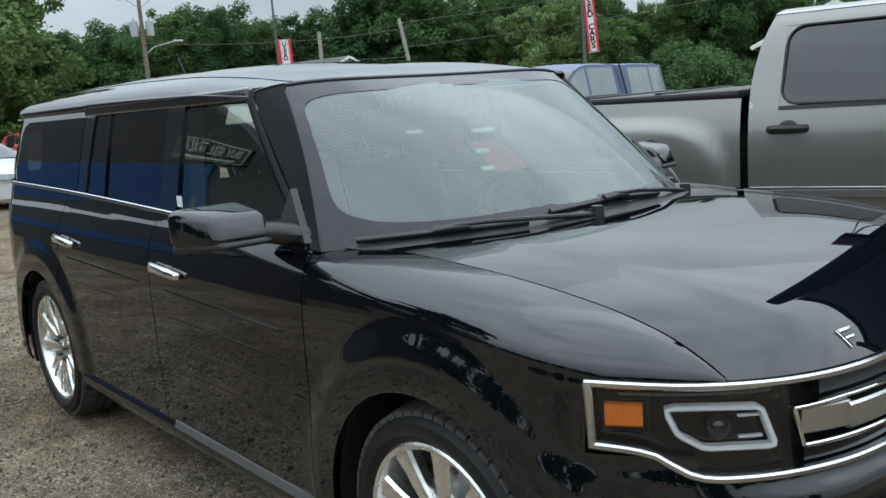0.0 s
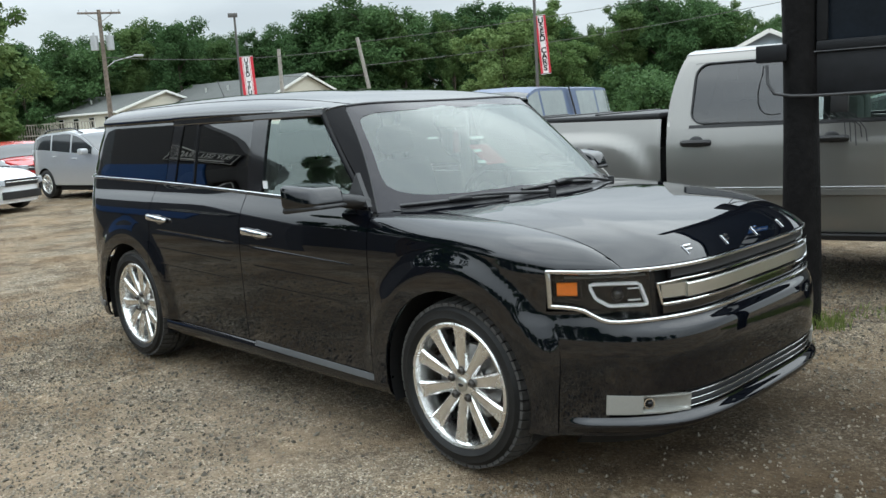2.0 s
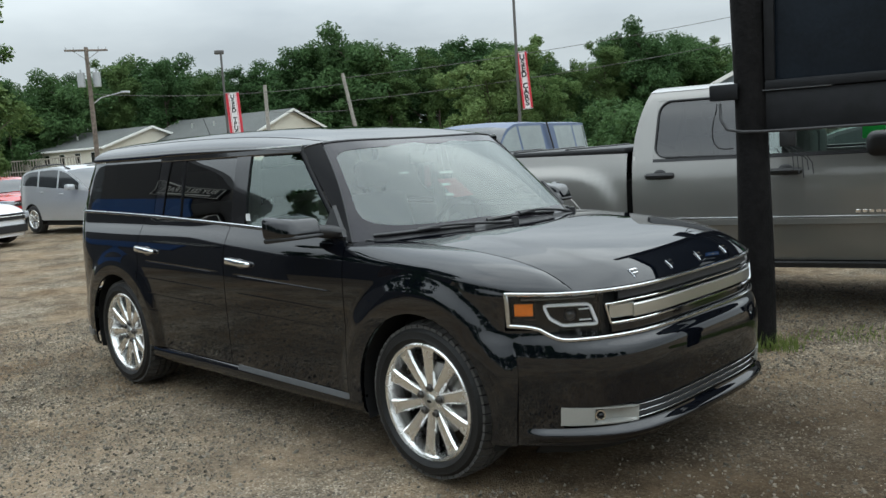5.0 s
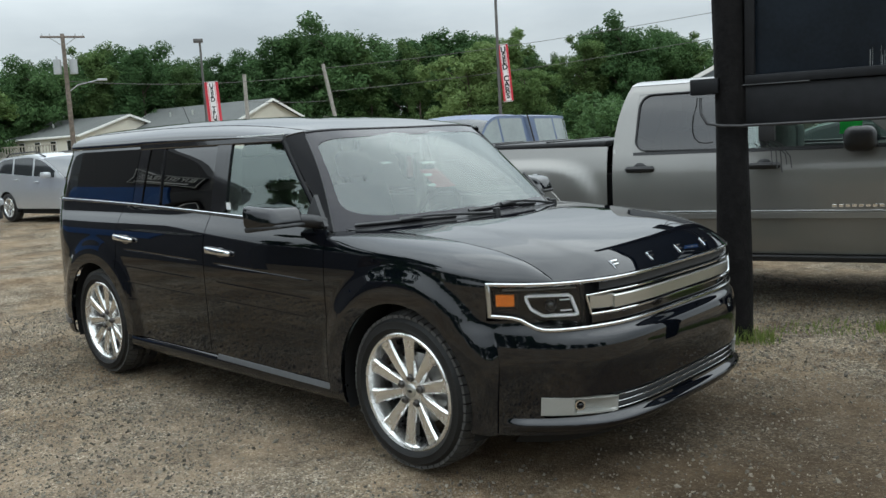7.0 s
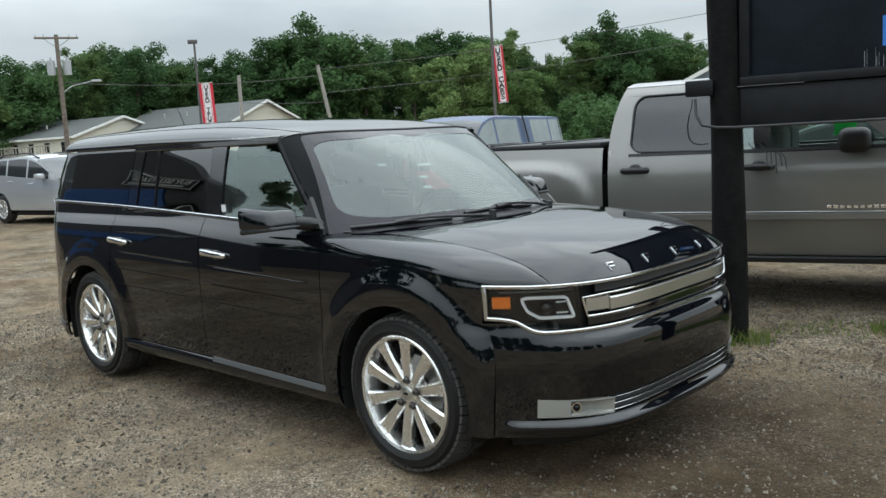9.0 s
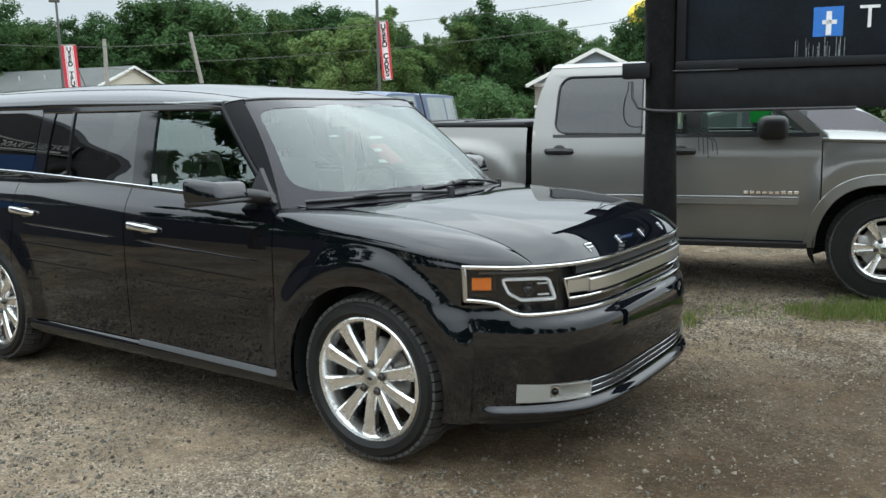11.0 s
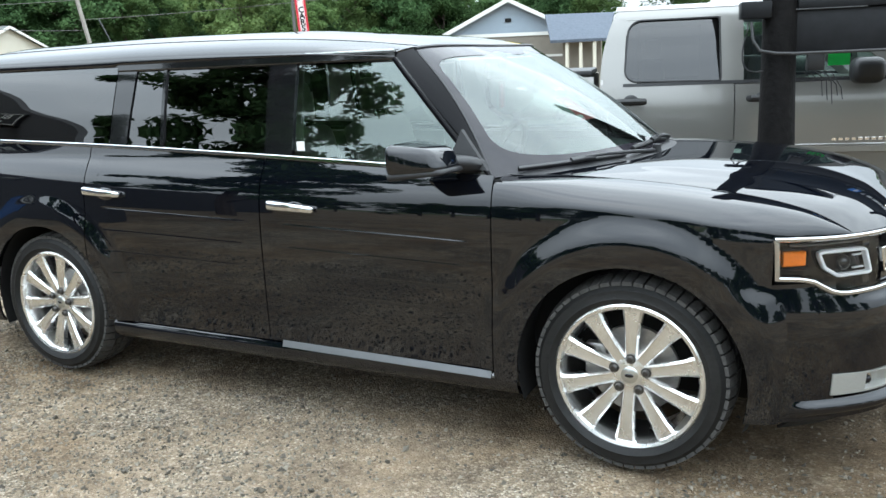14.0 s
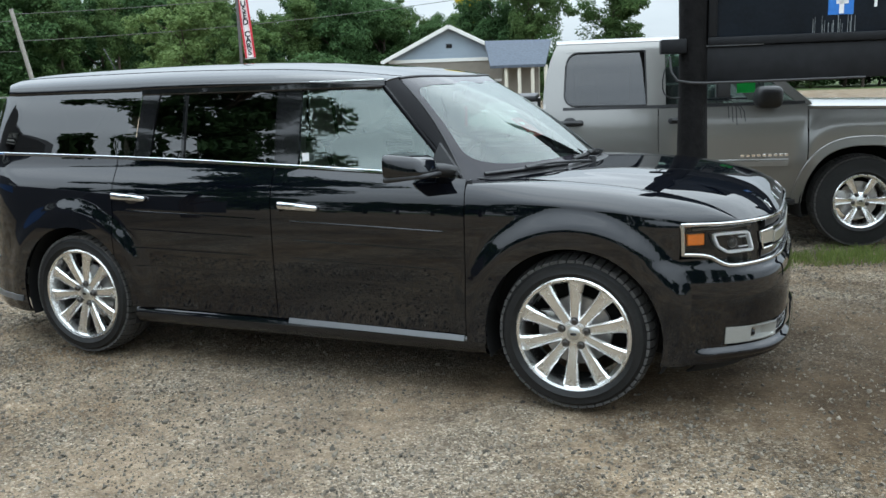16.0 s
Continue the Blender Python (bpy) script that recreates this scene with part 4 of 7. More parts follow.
# cabin
bm = bmesh.new()
box(bm, (-3.9, -0.8, 0.36), (-0.45, 0.8, 0.44), 0.02)
part("cabin_floor", bm, DASH, suv)
rows = []
for s in np.linspace(-1, 1, 25):
    y = 0.8 * s
    xb = COWL_X(y * 0.9)
    rows.append([(xb - 0.03, y, 1.06), (xb - 0.25, y, 1.07), (xb - 0.5, y * 0.98, 1.055), (xb - 0.58, y * 0.97, 1.0), (xb - 0.6, y * 0.96, 0.8), (xb - 0.5, y * 0.95, 0.6)])
dash = sheet("dashboard", rows, DASH, suv, "grey dashboard", out=(0, 0, 1), solid=0.02)
bm = bmesh.new()
rw = 0.185
tube(bm, [(-0.98 + 0.42 * rw * math.sin(a) * 0.9 - 0.02, 0.38 + rw * math.cos(a), 1.02 + 0.9 * rw * math.sin(a)) for a in np.linspace(0, 2 * math.pi, 33)], 0.017, 8)
wheel_rim = part("steering_wheel", bm, BLACK_TRIM, suv)
bm = bmesh.new()
for a in (0.1, math.pi - 0.1, 1.5 * math.pi):
    tube(bm, [(-1.0, 0.38, 1.02), (-1.0 + 0.38 * rw * math.sin(a), 0.38 + rw * math.cos(a), 1.02 + 0.9 * rw * math.sin(a))], 0.016, 6)
cyl(bm, (-0.97, 0.38, 1.0), (-1.03, 0.38, 1.035), 0.07, 0.06, 20)
part("wheel_hub", bm, BLACK_TRIM, wheel_rim)


def seat(x, y, w, lean=0.3):
    bm = bmesh.new()
    box(bm, (x - 0.05, y - w / 2, 0.5), (x + 0.5, y + w / 2, 0.68), 0.06, seg=3)
    st = part("seat", bm, LEATHER, suv, "grey leather seat")
    bm = bmesh.new()
    box(bm, (-0.09, -w / 2, 0.0), (0.09, w / 2, 0.62), 0.06, Matrix.Translation((x - 0.02, y, 0.62)) @ Matrix.Rotation(-lean, 4, "Y"), 3)
    part("backrest", bm, LEATHER, st)
    bm = bmesh.new()
    m = Matrix.Translation((x - 0.02, y, 0.62)) @ Matrix.Rotation(-lean * 0.8, 4, "Y")
    box(bm, (-0.05, -0.13, 0.66), (0.07, 0.13, 0.84), 0.045, m, 3)
    part("headrest", bm, LEATHER, st)
    bm = bmesh.new()
    for d in (-0.06, 0.06):
        tube(bm, [m @ Vector((0.01, d, 0.58)), m @ Vector((0.01, d, 0.7))], 0.008, 6)
    part("headrest_post", bm, CHROME, st)


for y in (-0.4, 0.4):
    seat(-1.62, y, 0.52)
    seat(-2.55, y, 0.55)
bm = bmesh.new()
box(bm, (-0.9, -0.11, 1.42), (-0.87, 0.11, 1.49), 0.012)
tube(bm, [(-0.87, 0, 1.47), (-0.83, 0, 1.54)], 0.01, 6)
part("rear_view_mirror", bm, BLACK_TRIM, suv)
# pinkish card hanging behind the windshield and a pale one on the dash
bm = bmesh.new()
box(bm, (-0.875, 0.0, 1.28), (-0.872, 0.05, 1.40), 0.001)
part("hang_tag", bm, mat("red_card", (0.35, 0.1, 0.1), 0.6, grain=0.1), suv, "red price tag", False)
for side in (-1, 1):
    sheet("door_trim", [[(x, side * (float(half(x, z)) - 0.06), z) for z in np.linspace(0.42, 1.1, 6)] for x in np.linspace(-2.6, -0.6, 12)], DASH, suv, out=(0, -side, 0), solid=0.02)
    bm = bmesh.new()
    tube(bm, [(-1.53, side * 0.80, 0.7), (-1.53, side * 0.78, 1.1), (-1.52, side * 0.74, 1.5)], 0.045, 8)
    part("inner_pillar", bm, LEATHER, suv)
bm = bmesh.new()
box(bm, (-3.85, -0.72, 1.535), (-1.05, 0.72, 1.545))
part("headliner", bm, LEATHER, suv)


# ---- black sign on timber posts ----
SIGN = pose(0.165, 2.105, 0, 0, 0, 15.6)


def on_sign(bm):
    bmesh.ops.transform(bm, matrix=SIGN, verts=bm.verts)


bm = bmesh.new()
rings = []
for z in np.linspace(-0.25, 3.4, 26):
    rings.append((z, 0.115 + 0.005 * math.sin(z * 3.1) - 0.004 * z))
vs = []
for z, r in rings:
    vs.append([bm.verts.new((r * (1 + 0.05 * math.sin(3 * a + z)) * math.cos(a) - 0.012 * z, r * (1 + 0.05 * math.cos(2 * a + 1.7 * z)) * math.sin(a), z)) for a in (2 * math.pi * j / 20 for j in range(20))])
for a, b in zip(vs, vs[1:]):
    for j in range(20):
        bm.faces.new((a[j], a[(j + 1) % 20], b[(j + 1) % 20], b[j]))
bm.faces.new(vs[0][::-1])
bm.faces.new(vs[-1])
on_sign(bm)
post = part("sign_post", bm, POST, None)
tagged(post, "weathered round timber post painted black", "post")
post2 = copy_thing(post, SIGN @ Matrix.Translation((2.75, 0.05, 0)) @ SIGN.inverted())

sign = empty("sign_board", None, "large black roadside sign board with a blue emblem", "sign")
bm = bmesh.new()
box(bm, (0.02, -0.03, 1.475), (2.95, 0.10, 1.735), 0.006)
on_sign(bm)
part("beam", bm, SIGN_BLACK, sign, "black plank beam")
bm = bmesh.new()
box(bm, (-0.265, -0.12, 1.69), (-0.08, 0.0, 1.795), 0.01)
on_sign(bm)
part("junction_box", bm, SIGN_BLACK, sign, "black junction box")
bm = bmesh.new()
box(bm, (0.13, -0.02, 1.79), (2.62, 0.1, 3.0), 0.004)
on_sign(bm)
part("panel", bm, PANEL_BLACK, sign, "dark glossy sign panel with drip stains")
for lo, hi in (((0.08, -0.06, 1.738), (2.67, 0.12, 1.80)), ((0.08, -0.06, 2.97), (2.67, 0.12, 3.04)), ((0.08, -0.06, 1.80), (0.145, 0.12, 2.97)), ((2.6, -0.06, 1.80), (2.67, 0.12, 2.97))):
    bm = bmesh.new()
    box(bm, lo, hi, 0.008)
    on_sign(bm)
    part("frame", bm, SIGN_BLACK, sign)
bm = bmesh.new()
box(bm, (0.0, -0.055, 1.734), (0.48, -0.03, 1.7395), 0.001)
on_sign(bm)
part("metal_edge", bm, STRIP, sign, "thin bare metal edge")
BLUE_SIGN = mat("sign_blue", (0.03, 0.17, 0.55), 0.4, grain=0.1)
WHITE_SIGN = mat("sign_white", (0.75, 0.75, 0.75), 0.5, grain=0.08, stain=0.1)
bm = bmesh.new()
box(bm, (0.925, -0.026, 1.925), (1.10, -0.0205, 2.108), 0.001)
on_sign(bm)
badge = part("blue_emblem", bm, BLUE_SIGN, sign, "square blue emblem", False)
bm = bmesh.new()
for lo, hi in (((1.0, 1.932), (1.032, 2.08)), ((0.978, 2.0), (1.062, 2.026))):
    box(bm, (lo[0], -0.03, lo[1]), (hi[0], -0.0265, hi[1]))
on_sign(bm)
part("emblem_mark", bm, WHITE_SIGN, badge, "white mark", False)


def words(text, size, m, material, parent, name, depth=0.003, bold=0.0):
    """Built-in font lettering as a mesh."""
    cu = bpy.data.curves.new(name, "FONT")
    cu.body, cu.size, cu.extrude, cu.align_x, cu.align_y = text, size, depth, "CENTER", "CENTER"
    cu.offset = bold
    ob = new(name, cu)
    me = bpy.data.meshes.new_from_object(ob)
    bpy.data.objects.remove(ob)
    bpy.data.curves.remove(cu)
    me.transform(m)
    return finish(name, me, material, parent, "", False)


words("T", 0.2, SIGN @ Matrix.Translation((1.25, -0.024, 2.03)) @ Matrix.Rotation(radians(90), 4, "X"), WHITE_SIGN, sign, "letter")
for k, w in enumerate((0.10, 0.12, 0.11, 0.12, 0.1, 0.12)):
    bm = bmesh.new()
    box(bm, (1.36 + 0.15 * k, -0.026, 1.965), (1.36 + 0.15 * k + w, -0.021, 2.095))
    on_sign(bm)
    part("letter_bar", bm, WHITE_SIGN, sign, "white lettering bar", False)
bm = bmesh.new()
rnd = random.Random(9)
for k in range(16):
    x = 0.84 + 0.3 * (k % 8) / 8 + rnd.uniform(-0.02, 0.02)
    z1 = rnd.uniform(1.86, 2.0)
    box(bm, (x, -0.0225, 1.80), (x + rnd.uniform(0.001, 0.004), -0.0203, z1))
on_sign(bm)
part("drip_stain", bm, mat("drip", (0.25, 0.27, 0.27), 0.7, grain=0.3), sign, "pale drip stains", False)
# cables
bm = bmesh.new()
tube(bm, [SIGN @ Vector(p) for p in ((-0.2, -0.1, 1.67), (-0.19, -0.13, 1.56), (-0.15, -0.14, 1.495), (-0.05, -0.14, 1.475), (0.06, -0.13, 1.47), (0.3, -0.05, 1.47), (0.7, -0.05, 1.472), (1.2, -0.05, 1.475))], 0.010, 8)
part("conduit", bm, mat("dark_cable", (0.03, 0.03, 0.031), 0.5, grain=0.2), sign, "dark conduit")
bm = bmesh.new()
tube(bm, [SIGN @ Vector(p) for p in ((-0.22, -0.1, 1.67), (-0.222, -0.115, 1.62), (-0.24, -0.12, 1.56), (-0.25, -0.12, 1.5), (-0.248, -0.12, 1.44), (-0.235, -0.12, 1.4), (-0.21, -0.12, 1.375), (-0.17, -0.11, 1.365), (-0.12, -0.1, 1.37))], 0.005, 6)
part("loose_cable", bm, BLACK_TRIM, sign)
bm = bmesh.new()
box(bm, (0.16, -0.02, 1.36), (0.26, 0.06, 1.475), 0.006)
for k in range(5):
    x = 0.18 + 0.03 * k
    tube(bm, [SIGN.inverted() @ (SIGN @ Vector((x - 0.05, -0.03, 1.36))), Vector((x, -0.05, 1.30 + 0.01 * k)), Vector((x + 0.06, -0.03, 1.33 - 0.02 * k)), Vector((x + 0.07, -0.04, 1.2 - 0.025 * (k % 3)))], 0.0035, 5)
on_sign(bm)
tagged(part("torn_wire", bm, BLACK_TRIM, sign, "torn wires"), kind="stuff")

# ---- grey pickup ----
TRUCK = pose(-0.983, 2.821, 0, 0, 0, 15.6) @ Matrix.Translation((0, 1.0, 0))
truck = empty("grey_pickup", None, "pewter grey crew-cab pickup truck with a dark bed cover", "pickup truck")
T_PROF = smooth([0.3, 0.42, 0.55, 0.70, 0.76, 0.95, 1.1, 1.22, 1.3, 1.5, 1.78, 1.84], [0.86, 0.915, 0.955, 0.985, 0.997, 1.0, 0.995, 0.975, 0.955, 0.90, 0.81, 0.77])
T_AXLES = (2.50, -1.14)


def t_half(x, z, flare_k=1.0):
    y = float(T_PROF(z))
    front = (max(3.44 - 0.03 * (z - 0.9) ** 2 - x, 1e-6) / 0.5) ** (1 / 4.5)
    y = float(smin(y, front, 0.06))
    for c in T_AXLES:
        rear = c < 0
        d = (abs((x - c) / (0.83 if rear else 0.60)) ** 4 + (max(z - 0.42, 0) / (0.85 if rear else 0.80)) ** 4) ** 0.25
        s = min(max((1 - d) / (0.12 if rear else 0.2), 0), 1)
        y += 0.036 * flare_k * s * s * (3 - 2 * s) if z < 1.3 else 0
    return y


def t_arch(x, floor):
    z = floor
    for c in T_AXLES:
        d = abs(x - c)
        if d < 0.5:
            z = max(z, 0.40 + (0.6 if c < 0 else 0.5) * (max(1 - (d / 0.5) ** 2.6, 0)) ** (1 / 2.2))
    return z


def t_panel(name, x0, x1, low, high, side, n=30, label="", m=None, solid=0.012):
    xs = list(np.linspace(x0, x1, n))
    for c in T_AXLES:
        xs += [c + 0.5 * math.cos(t) for t in np.linspace(0.001, math.pi - 0.001, 34)]
    xs = sorted({round(float(v), 4) for v in xs if x0 <= v <= x1})
    rows = []
    for x in xs:
        zb, zt = low(x), high(x)
        rows.append([(x, side * t_half(x, z), z) for z in zb + (zt - zb) * np.linspace(0, 1, 26)])
    ob = sheet(name, rows, m or SILVER_PAINT, truck, label, out=(0, side, 0), solid=solid)
    ob.matrix_basis = Matrix.Identity(4)
    return ob


bed_top = lambda x: 1.345 - 0.02 * (x + 0.25) * 0.6
t_doors = []
for side in (-1, 1):
    t_panel("bed_side", -2.42, -0.285, lambda x: t_arch(x, 0.48), bed_top, side, 44)
    t_doors.append(t_panel("rear_door", -0.235, 0.765, lambda x: t_arch(x, 0.44), lambda x: 1.262, side))
    t_doors.append(t_panel("front_door", 0.773, 2.02, lambda x: t_arch(x, 0.44), lambda x: 1.255, side))
    t_panel("front_fender", 2.03, 3.3, lambda x: t_arch(x, 0.45), lambda x: 1.215 - 0.03 * (x - 2.03), side, 40)
    # cab above the belt: pillars round the glass
    def cab(name, e0, e1, z0, z1, material, off=0.0, solid=0.02, label="", n=10):
        rows = []
        for u in np.linspace(0, 1, n):
            row = []
            for v in np.linspace(0, 1, 12):
                z = z0(u) + (z1(u) - z0(u)) * v
                x = e0(v) + (e1(v) - e0(v)) * u
                row.append((x, side * (t_half(x, z) + off), z))
            rows.append(row)
        return sheet(name, rows, material, truck, label, out=(0, side, 0.2), solid=solid, sharp=60)

    cab("rear_pillar", lambda v: -0.235 + 0.13 * v ** 2.2, lambda v: -0.06 + 0.035 * v, lambda u: 1.262, lambda u: 1.84, SILVER_PAINT)
    cab("middle_pillar", lambda v: 0.672, lambda v: 0.835, lambda u: 1.262, lambda u: 1.765, SILVER_PAINT)
    cab("roof_rail", lambda v: -0.09 + 0.0 * v, lambda v: 1.5 - 0.12 * v, lambda u: 1.765, lambda u: 1.84, SILVER_PAINT, n=24)
    cab("front_pillar", lambda v: 1.95 - 0.6 * v, lambda v: 2.06 - 0.60 * v, lambda u: 1.255, lambda u: 1.80, SILVER_PAINT)
    cab("window_ledge", lambda v: -0.06, lambda v: 2.0, lambda u: 1.26, lambda u: 1.285, BLACK_TRIM, 0.003, n=20)
    gl = cab("rear_window", lambda v: -0.052 + 0.03 * v, lambda v: 0.672, lambda u: 1.285, lambda u: 1.765, TRUCK_GLASS, -0.012, 0, "dark tinted glass")
    gl.visible_shadow = False
    gl = cab("front_window", lambda v: 0.835, lambda v: 1.93 - 0.56 * v, lambda u: 1.285, lambda u: 1.765, CLEAR, -0.012, 0, "clear door glass")
    gl.visible_shadow = False
    # rounded rubber round the rear glass
    bm = bmesh.new()
    cs = [((0.045, 1.385), math.pi, 1.5 * math.pi, 0.09), ((0.645, 1.31), 1.5 * math.pi, 2 * math.pi, 0.025), ((0.64, 1.735), 0, 0.5 * math.pi, 0.025), ((0.085, 1.65), 0.5 * math.pi, math.pi, 0.11)]
    pts = [(c[0] + r * math.cos(a), c[1] + r * math.sin(a)) for c, a0, a1, r in cs for a in np.linspace(a0, a1, 8)]
    pts.append(pts[0])
    bar(bm, [(x, side * (t_half(x, z) - 0.004), z) for x, z in pts], 0.013, 0.010, (0, side, 0.25))
    part("window_seal", bm, BLACK_TRIM, truck)
    # corners between seal and pillars
    for c, a0, a1, r in (cs[0], cs[3]):
        bm = bmesh.new()
        ox = -0.07
        oz = 1.27 if c[1] < 1.5 else 1.775
        arc = [(c[0] + r * math.cos(a), c[1] + r * math.sin(a)) for a in np.linspace(a0, a1, 8)]
        f = [bm.verts.new((x, side * (t_half(x, z) - 0.004), z)) for x, z in arc + [(arc[-1][0], oz), (ox, oz), (ox, arc[0][1])]] if c[1] < 1.5 else [bm.verts.new((x, side * (t_half(x, z) - 0.004), z)) for x, z in arc + [(ox, arc[-1][1]), (ox, oz), (arc[0][0], oz)]]
        bm.faces.new(f if side > 0 else f[::-1])
        part("window_corner", bm, SILVER_PAINT, truck)
    # mouldings, handles, mirror, emblem bars
    for z, h in ((0.752, 0.05), (0.79, 0.008)):
        for x0, x1 in ((-0.22, 0.755), (0.785, 1.87)):
            bm = bmesh.new()
            bar(bm, [(x, side * (t_half(x, z) - 0.002), z) for x in np.linspace(x0, x1, 8)], h, 0.014, (0, side, 0))
            part("side_moulding", bm, SILVER_PAINT if h > 0.02 else LIGHT_SILVER, truck)
    for k, x in enumerate((0.0, 0.98)):
        bm = bmesh.new()
        tube(bm, [(x - 0.105, side * 0.985, 1.145), (x - 0.095, side * 1.02, 1.147), (x + 0.06, side * 1.025, 1.147), (x + 0.105, side * 0.985, 1.145)], 0.026, 8)
        part("door_handle", bm, BLACK_TRIM, t_doors[-2 + k], "black door handle")
        bm = bmesh.new()
        bmesh.ops.create_uvsphere(bm, u_segments=14, v_segments=8, radius=1, matrix=Matrix.Translation((x, side * 0.982, 1.15)) @ Matrix.Diagonal((0.06, 0.016, 0.05, 1)))
        part("handle_cup", bm, BLACK_TRIM, t_doors[-2 + k])
    bm = bmesh.new()
    box(bm, (1.55, min(side * 1.0, side * 1.22), 1.235), (1.77, max(side * 1.0, side * 1.22), 1.42), 0.06, seg=3)
    tube(bm, [(1.75, side * 0.95, 1.28), (1.7, side * 1.05, 1.29)], 0.035, 8)
    part("door_mirror", bm, BLACK_TRIM, truck, "black door mirror")
    for k in range(9):
        bm = bmesh.new()
        x = 1.47 + 0.046 * k
        box(bm, (x, min(side * 0.998, side * 1.004), 0.815), (x + 0.032, max(side * 0.998, side * 1.004), 0.837), 0.001, seg=1)
        part("emblem_bar", bm, CHROME, truck, "chrome emblem bar", False)
    for c in T_AXLES:
        rows = [[(c + r * math.cos(a), side * y, 0.42 + r * (1.2 if c < 0 else 1.0) * math.sin(a)) for y, r in ((0.985, 0.51), (0.9, 0.52), (0.55, 0.53), (0.5, 0.1))] for a in np.linspace(-0.3, math.pi + 0.3, 24)]
        sheet("wheel_arch_liner", rows, DARK, truck, out=(0, side, 0), solid=0)
        bm = bmesh.new()
        lip = [(c + 0.535 * math.copysign(abs(math.cos(a)) ** (2 / 2.6), math.cos(a)), 0.40 + (0.65 if c < 0 else 0.535) * math.sin(a) ** (2 / 2.2)) for a in np.linspace(0.0, math.pi, 40)]
        bar(bm, [(x, side * (t_half(x, z) - 0.006), z) for x, z in lip], 0.085, 0.022, (0, side, 0.1))
        part("arch_lip", bm, SILVER_PAINT, truck)
    bm = bmesh.new()
    bar(bm, [(x, side * 0.93, 0.41) for x in np.linspace(-0.6, 1.95, 8)], 0.05, 0.03, (0, side, -0.2))
    part("rocker", bm, BLACK_TRIM, truck)
# roof, hood, windshield, bed
sheet("roof", [[(x, y, 1.84 + 0.06 * (1 - abs(y / 0.775) ** 3) - 0.03 * max(0, (x - 1.0)) ** 2) for y in np.linspace(-0.775, 0.775, 21)] for x in np.linspace(-0.11, 1.42, 14)], SILVER_PAINT, truck, out=(0, 0, 1), solid=0.02)
sheet("hood", [[(x, y, 1.24 + 0.045 * (1 - abs(y / 0.97) ** 2.5) - 0.028 * (x - 2.0) - 0.12 * max(0, x - 3.1) ** 1.5) for y in np.linspace(-0.97, 0.97, 25)] for x in np.linspace(2.0, 3.36, 16)], SILVER_PAINT, truck, out=(0, 0, 1), solid=0.02)
tw = sheet("windshield", [[(2.08 - 0.68 * v, y * (1 - 0.17 * v), 1.26 + 0.57 * v) for v in np.linspace(0, 1, 8)] for y in np.linspace(-0.92, 0.92, 13)], WINDSHIELD, truck, out=(1, 0, 1), solid=0, sharp=0)
tw.visible_shadow = False
sheet("back_glass", [[(-0.2 + 0.1 * v, y * (1 - 0.1 * v), 1.3 + 0.5 * v) for v in np.linspace(0, 1, 6)] for y in np.linspace(-0.85, 0.85, 9)], PRIVACY, truck, out=(-1, 0, 0), solid=0, sharp=0)
sheet("cab_back", [[(-0.232, y, z) for z in np.linspace(0.5, 1.32, 5)] for y in np.linspace(-0.96, 0.96, 7)], SILVER_PAINT, truck, out=(-1, 0, 0), solid=0.02)
bm = bmesh.new()
box(bm, (-2.4, -0.94, 1.345), (-0.3, 0.94, 1.40), 0.018)
part("bed_cover", bm, BLACK_TRIM, truck, "black soft bed cover")
bm = bmesh.new()
for k in range(4):
    box(bm, (-2.35 + 0.5 * k, -0.92, 1.398), (-2.31 + 0.5 * k, 0.92, 1.412), 0.004, seg=1)
part("cover_ribs", bm, BLACK_TRIM, truck)
bm = bmesh.new()
box(bm, (-2.45, -0.95, 0.5), (-2.42, 0.95, 1.345), 0.01)
part("tailgate", bm, SILVER_PAINT, truck)
bm = bmesh.new()
box(bm, (-2.62, -0.95, 0.5), (-2.46, 0.95, 0.7), 0.03)
part("rear_bumper", bm, CHROME, truck)
bm = bmesh.new()
box(bm, (3.3, -0.9, 0.42), (3.56, 0.9, 0.66), 0.05)
part("front_bumper", bm, CHROME, truck)
bm = bmesh.new()
box(bm, (3.3, -0.9, 0.66), (3.42, 0.9, 1.17), 0.03)
part("front_grille", bm, BLACK_TRIM, truck)
bm = bmesh.new()
box(bm, (-2.4, -0.6, 0.36), (3.3, 0.6, 0.6), 0.03)
box(bm, (-0.2, -0.9, 0.43), (2.0, 0.9, 0.5))
box(bm, (-2.35, -0.85, 0.7), (-0.35, 0.85, 1.1))
part("underbody", bm, DARK, truck)
bm = bmesh.new()
for x in (0.75, 1.62):
    for y in (-0.4, 0.4):
        box(bm, (x - 0.65 + 0.0, y - 0.26, 1.0), (x - 0.48, y + 0.26, 1.45), 0.05)
        box(bm, (x - 0.64, y - 0.13, 1.46), (x - 0.5, y + 0.13, 1.62), 0.04)
part("seats", bm, DASH, truck, "dark cloth seats")
bm = bmesh.new()
box(bm, (1.6, -0.85, 0.9), (2.05, 0.85, 1.25), 0.06)
part("dashboard", bm, DASH, truck)
truck.matrix_world = TRUCK
for side in (-1, 1):
    for c in T_AXLES:
        road_wheel(truck, c, side, 0.405, 0.235, 0.27, 0.985, 6, radians(30), z=0.405)


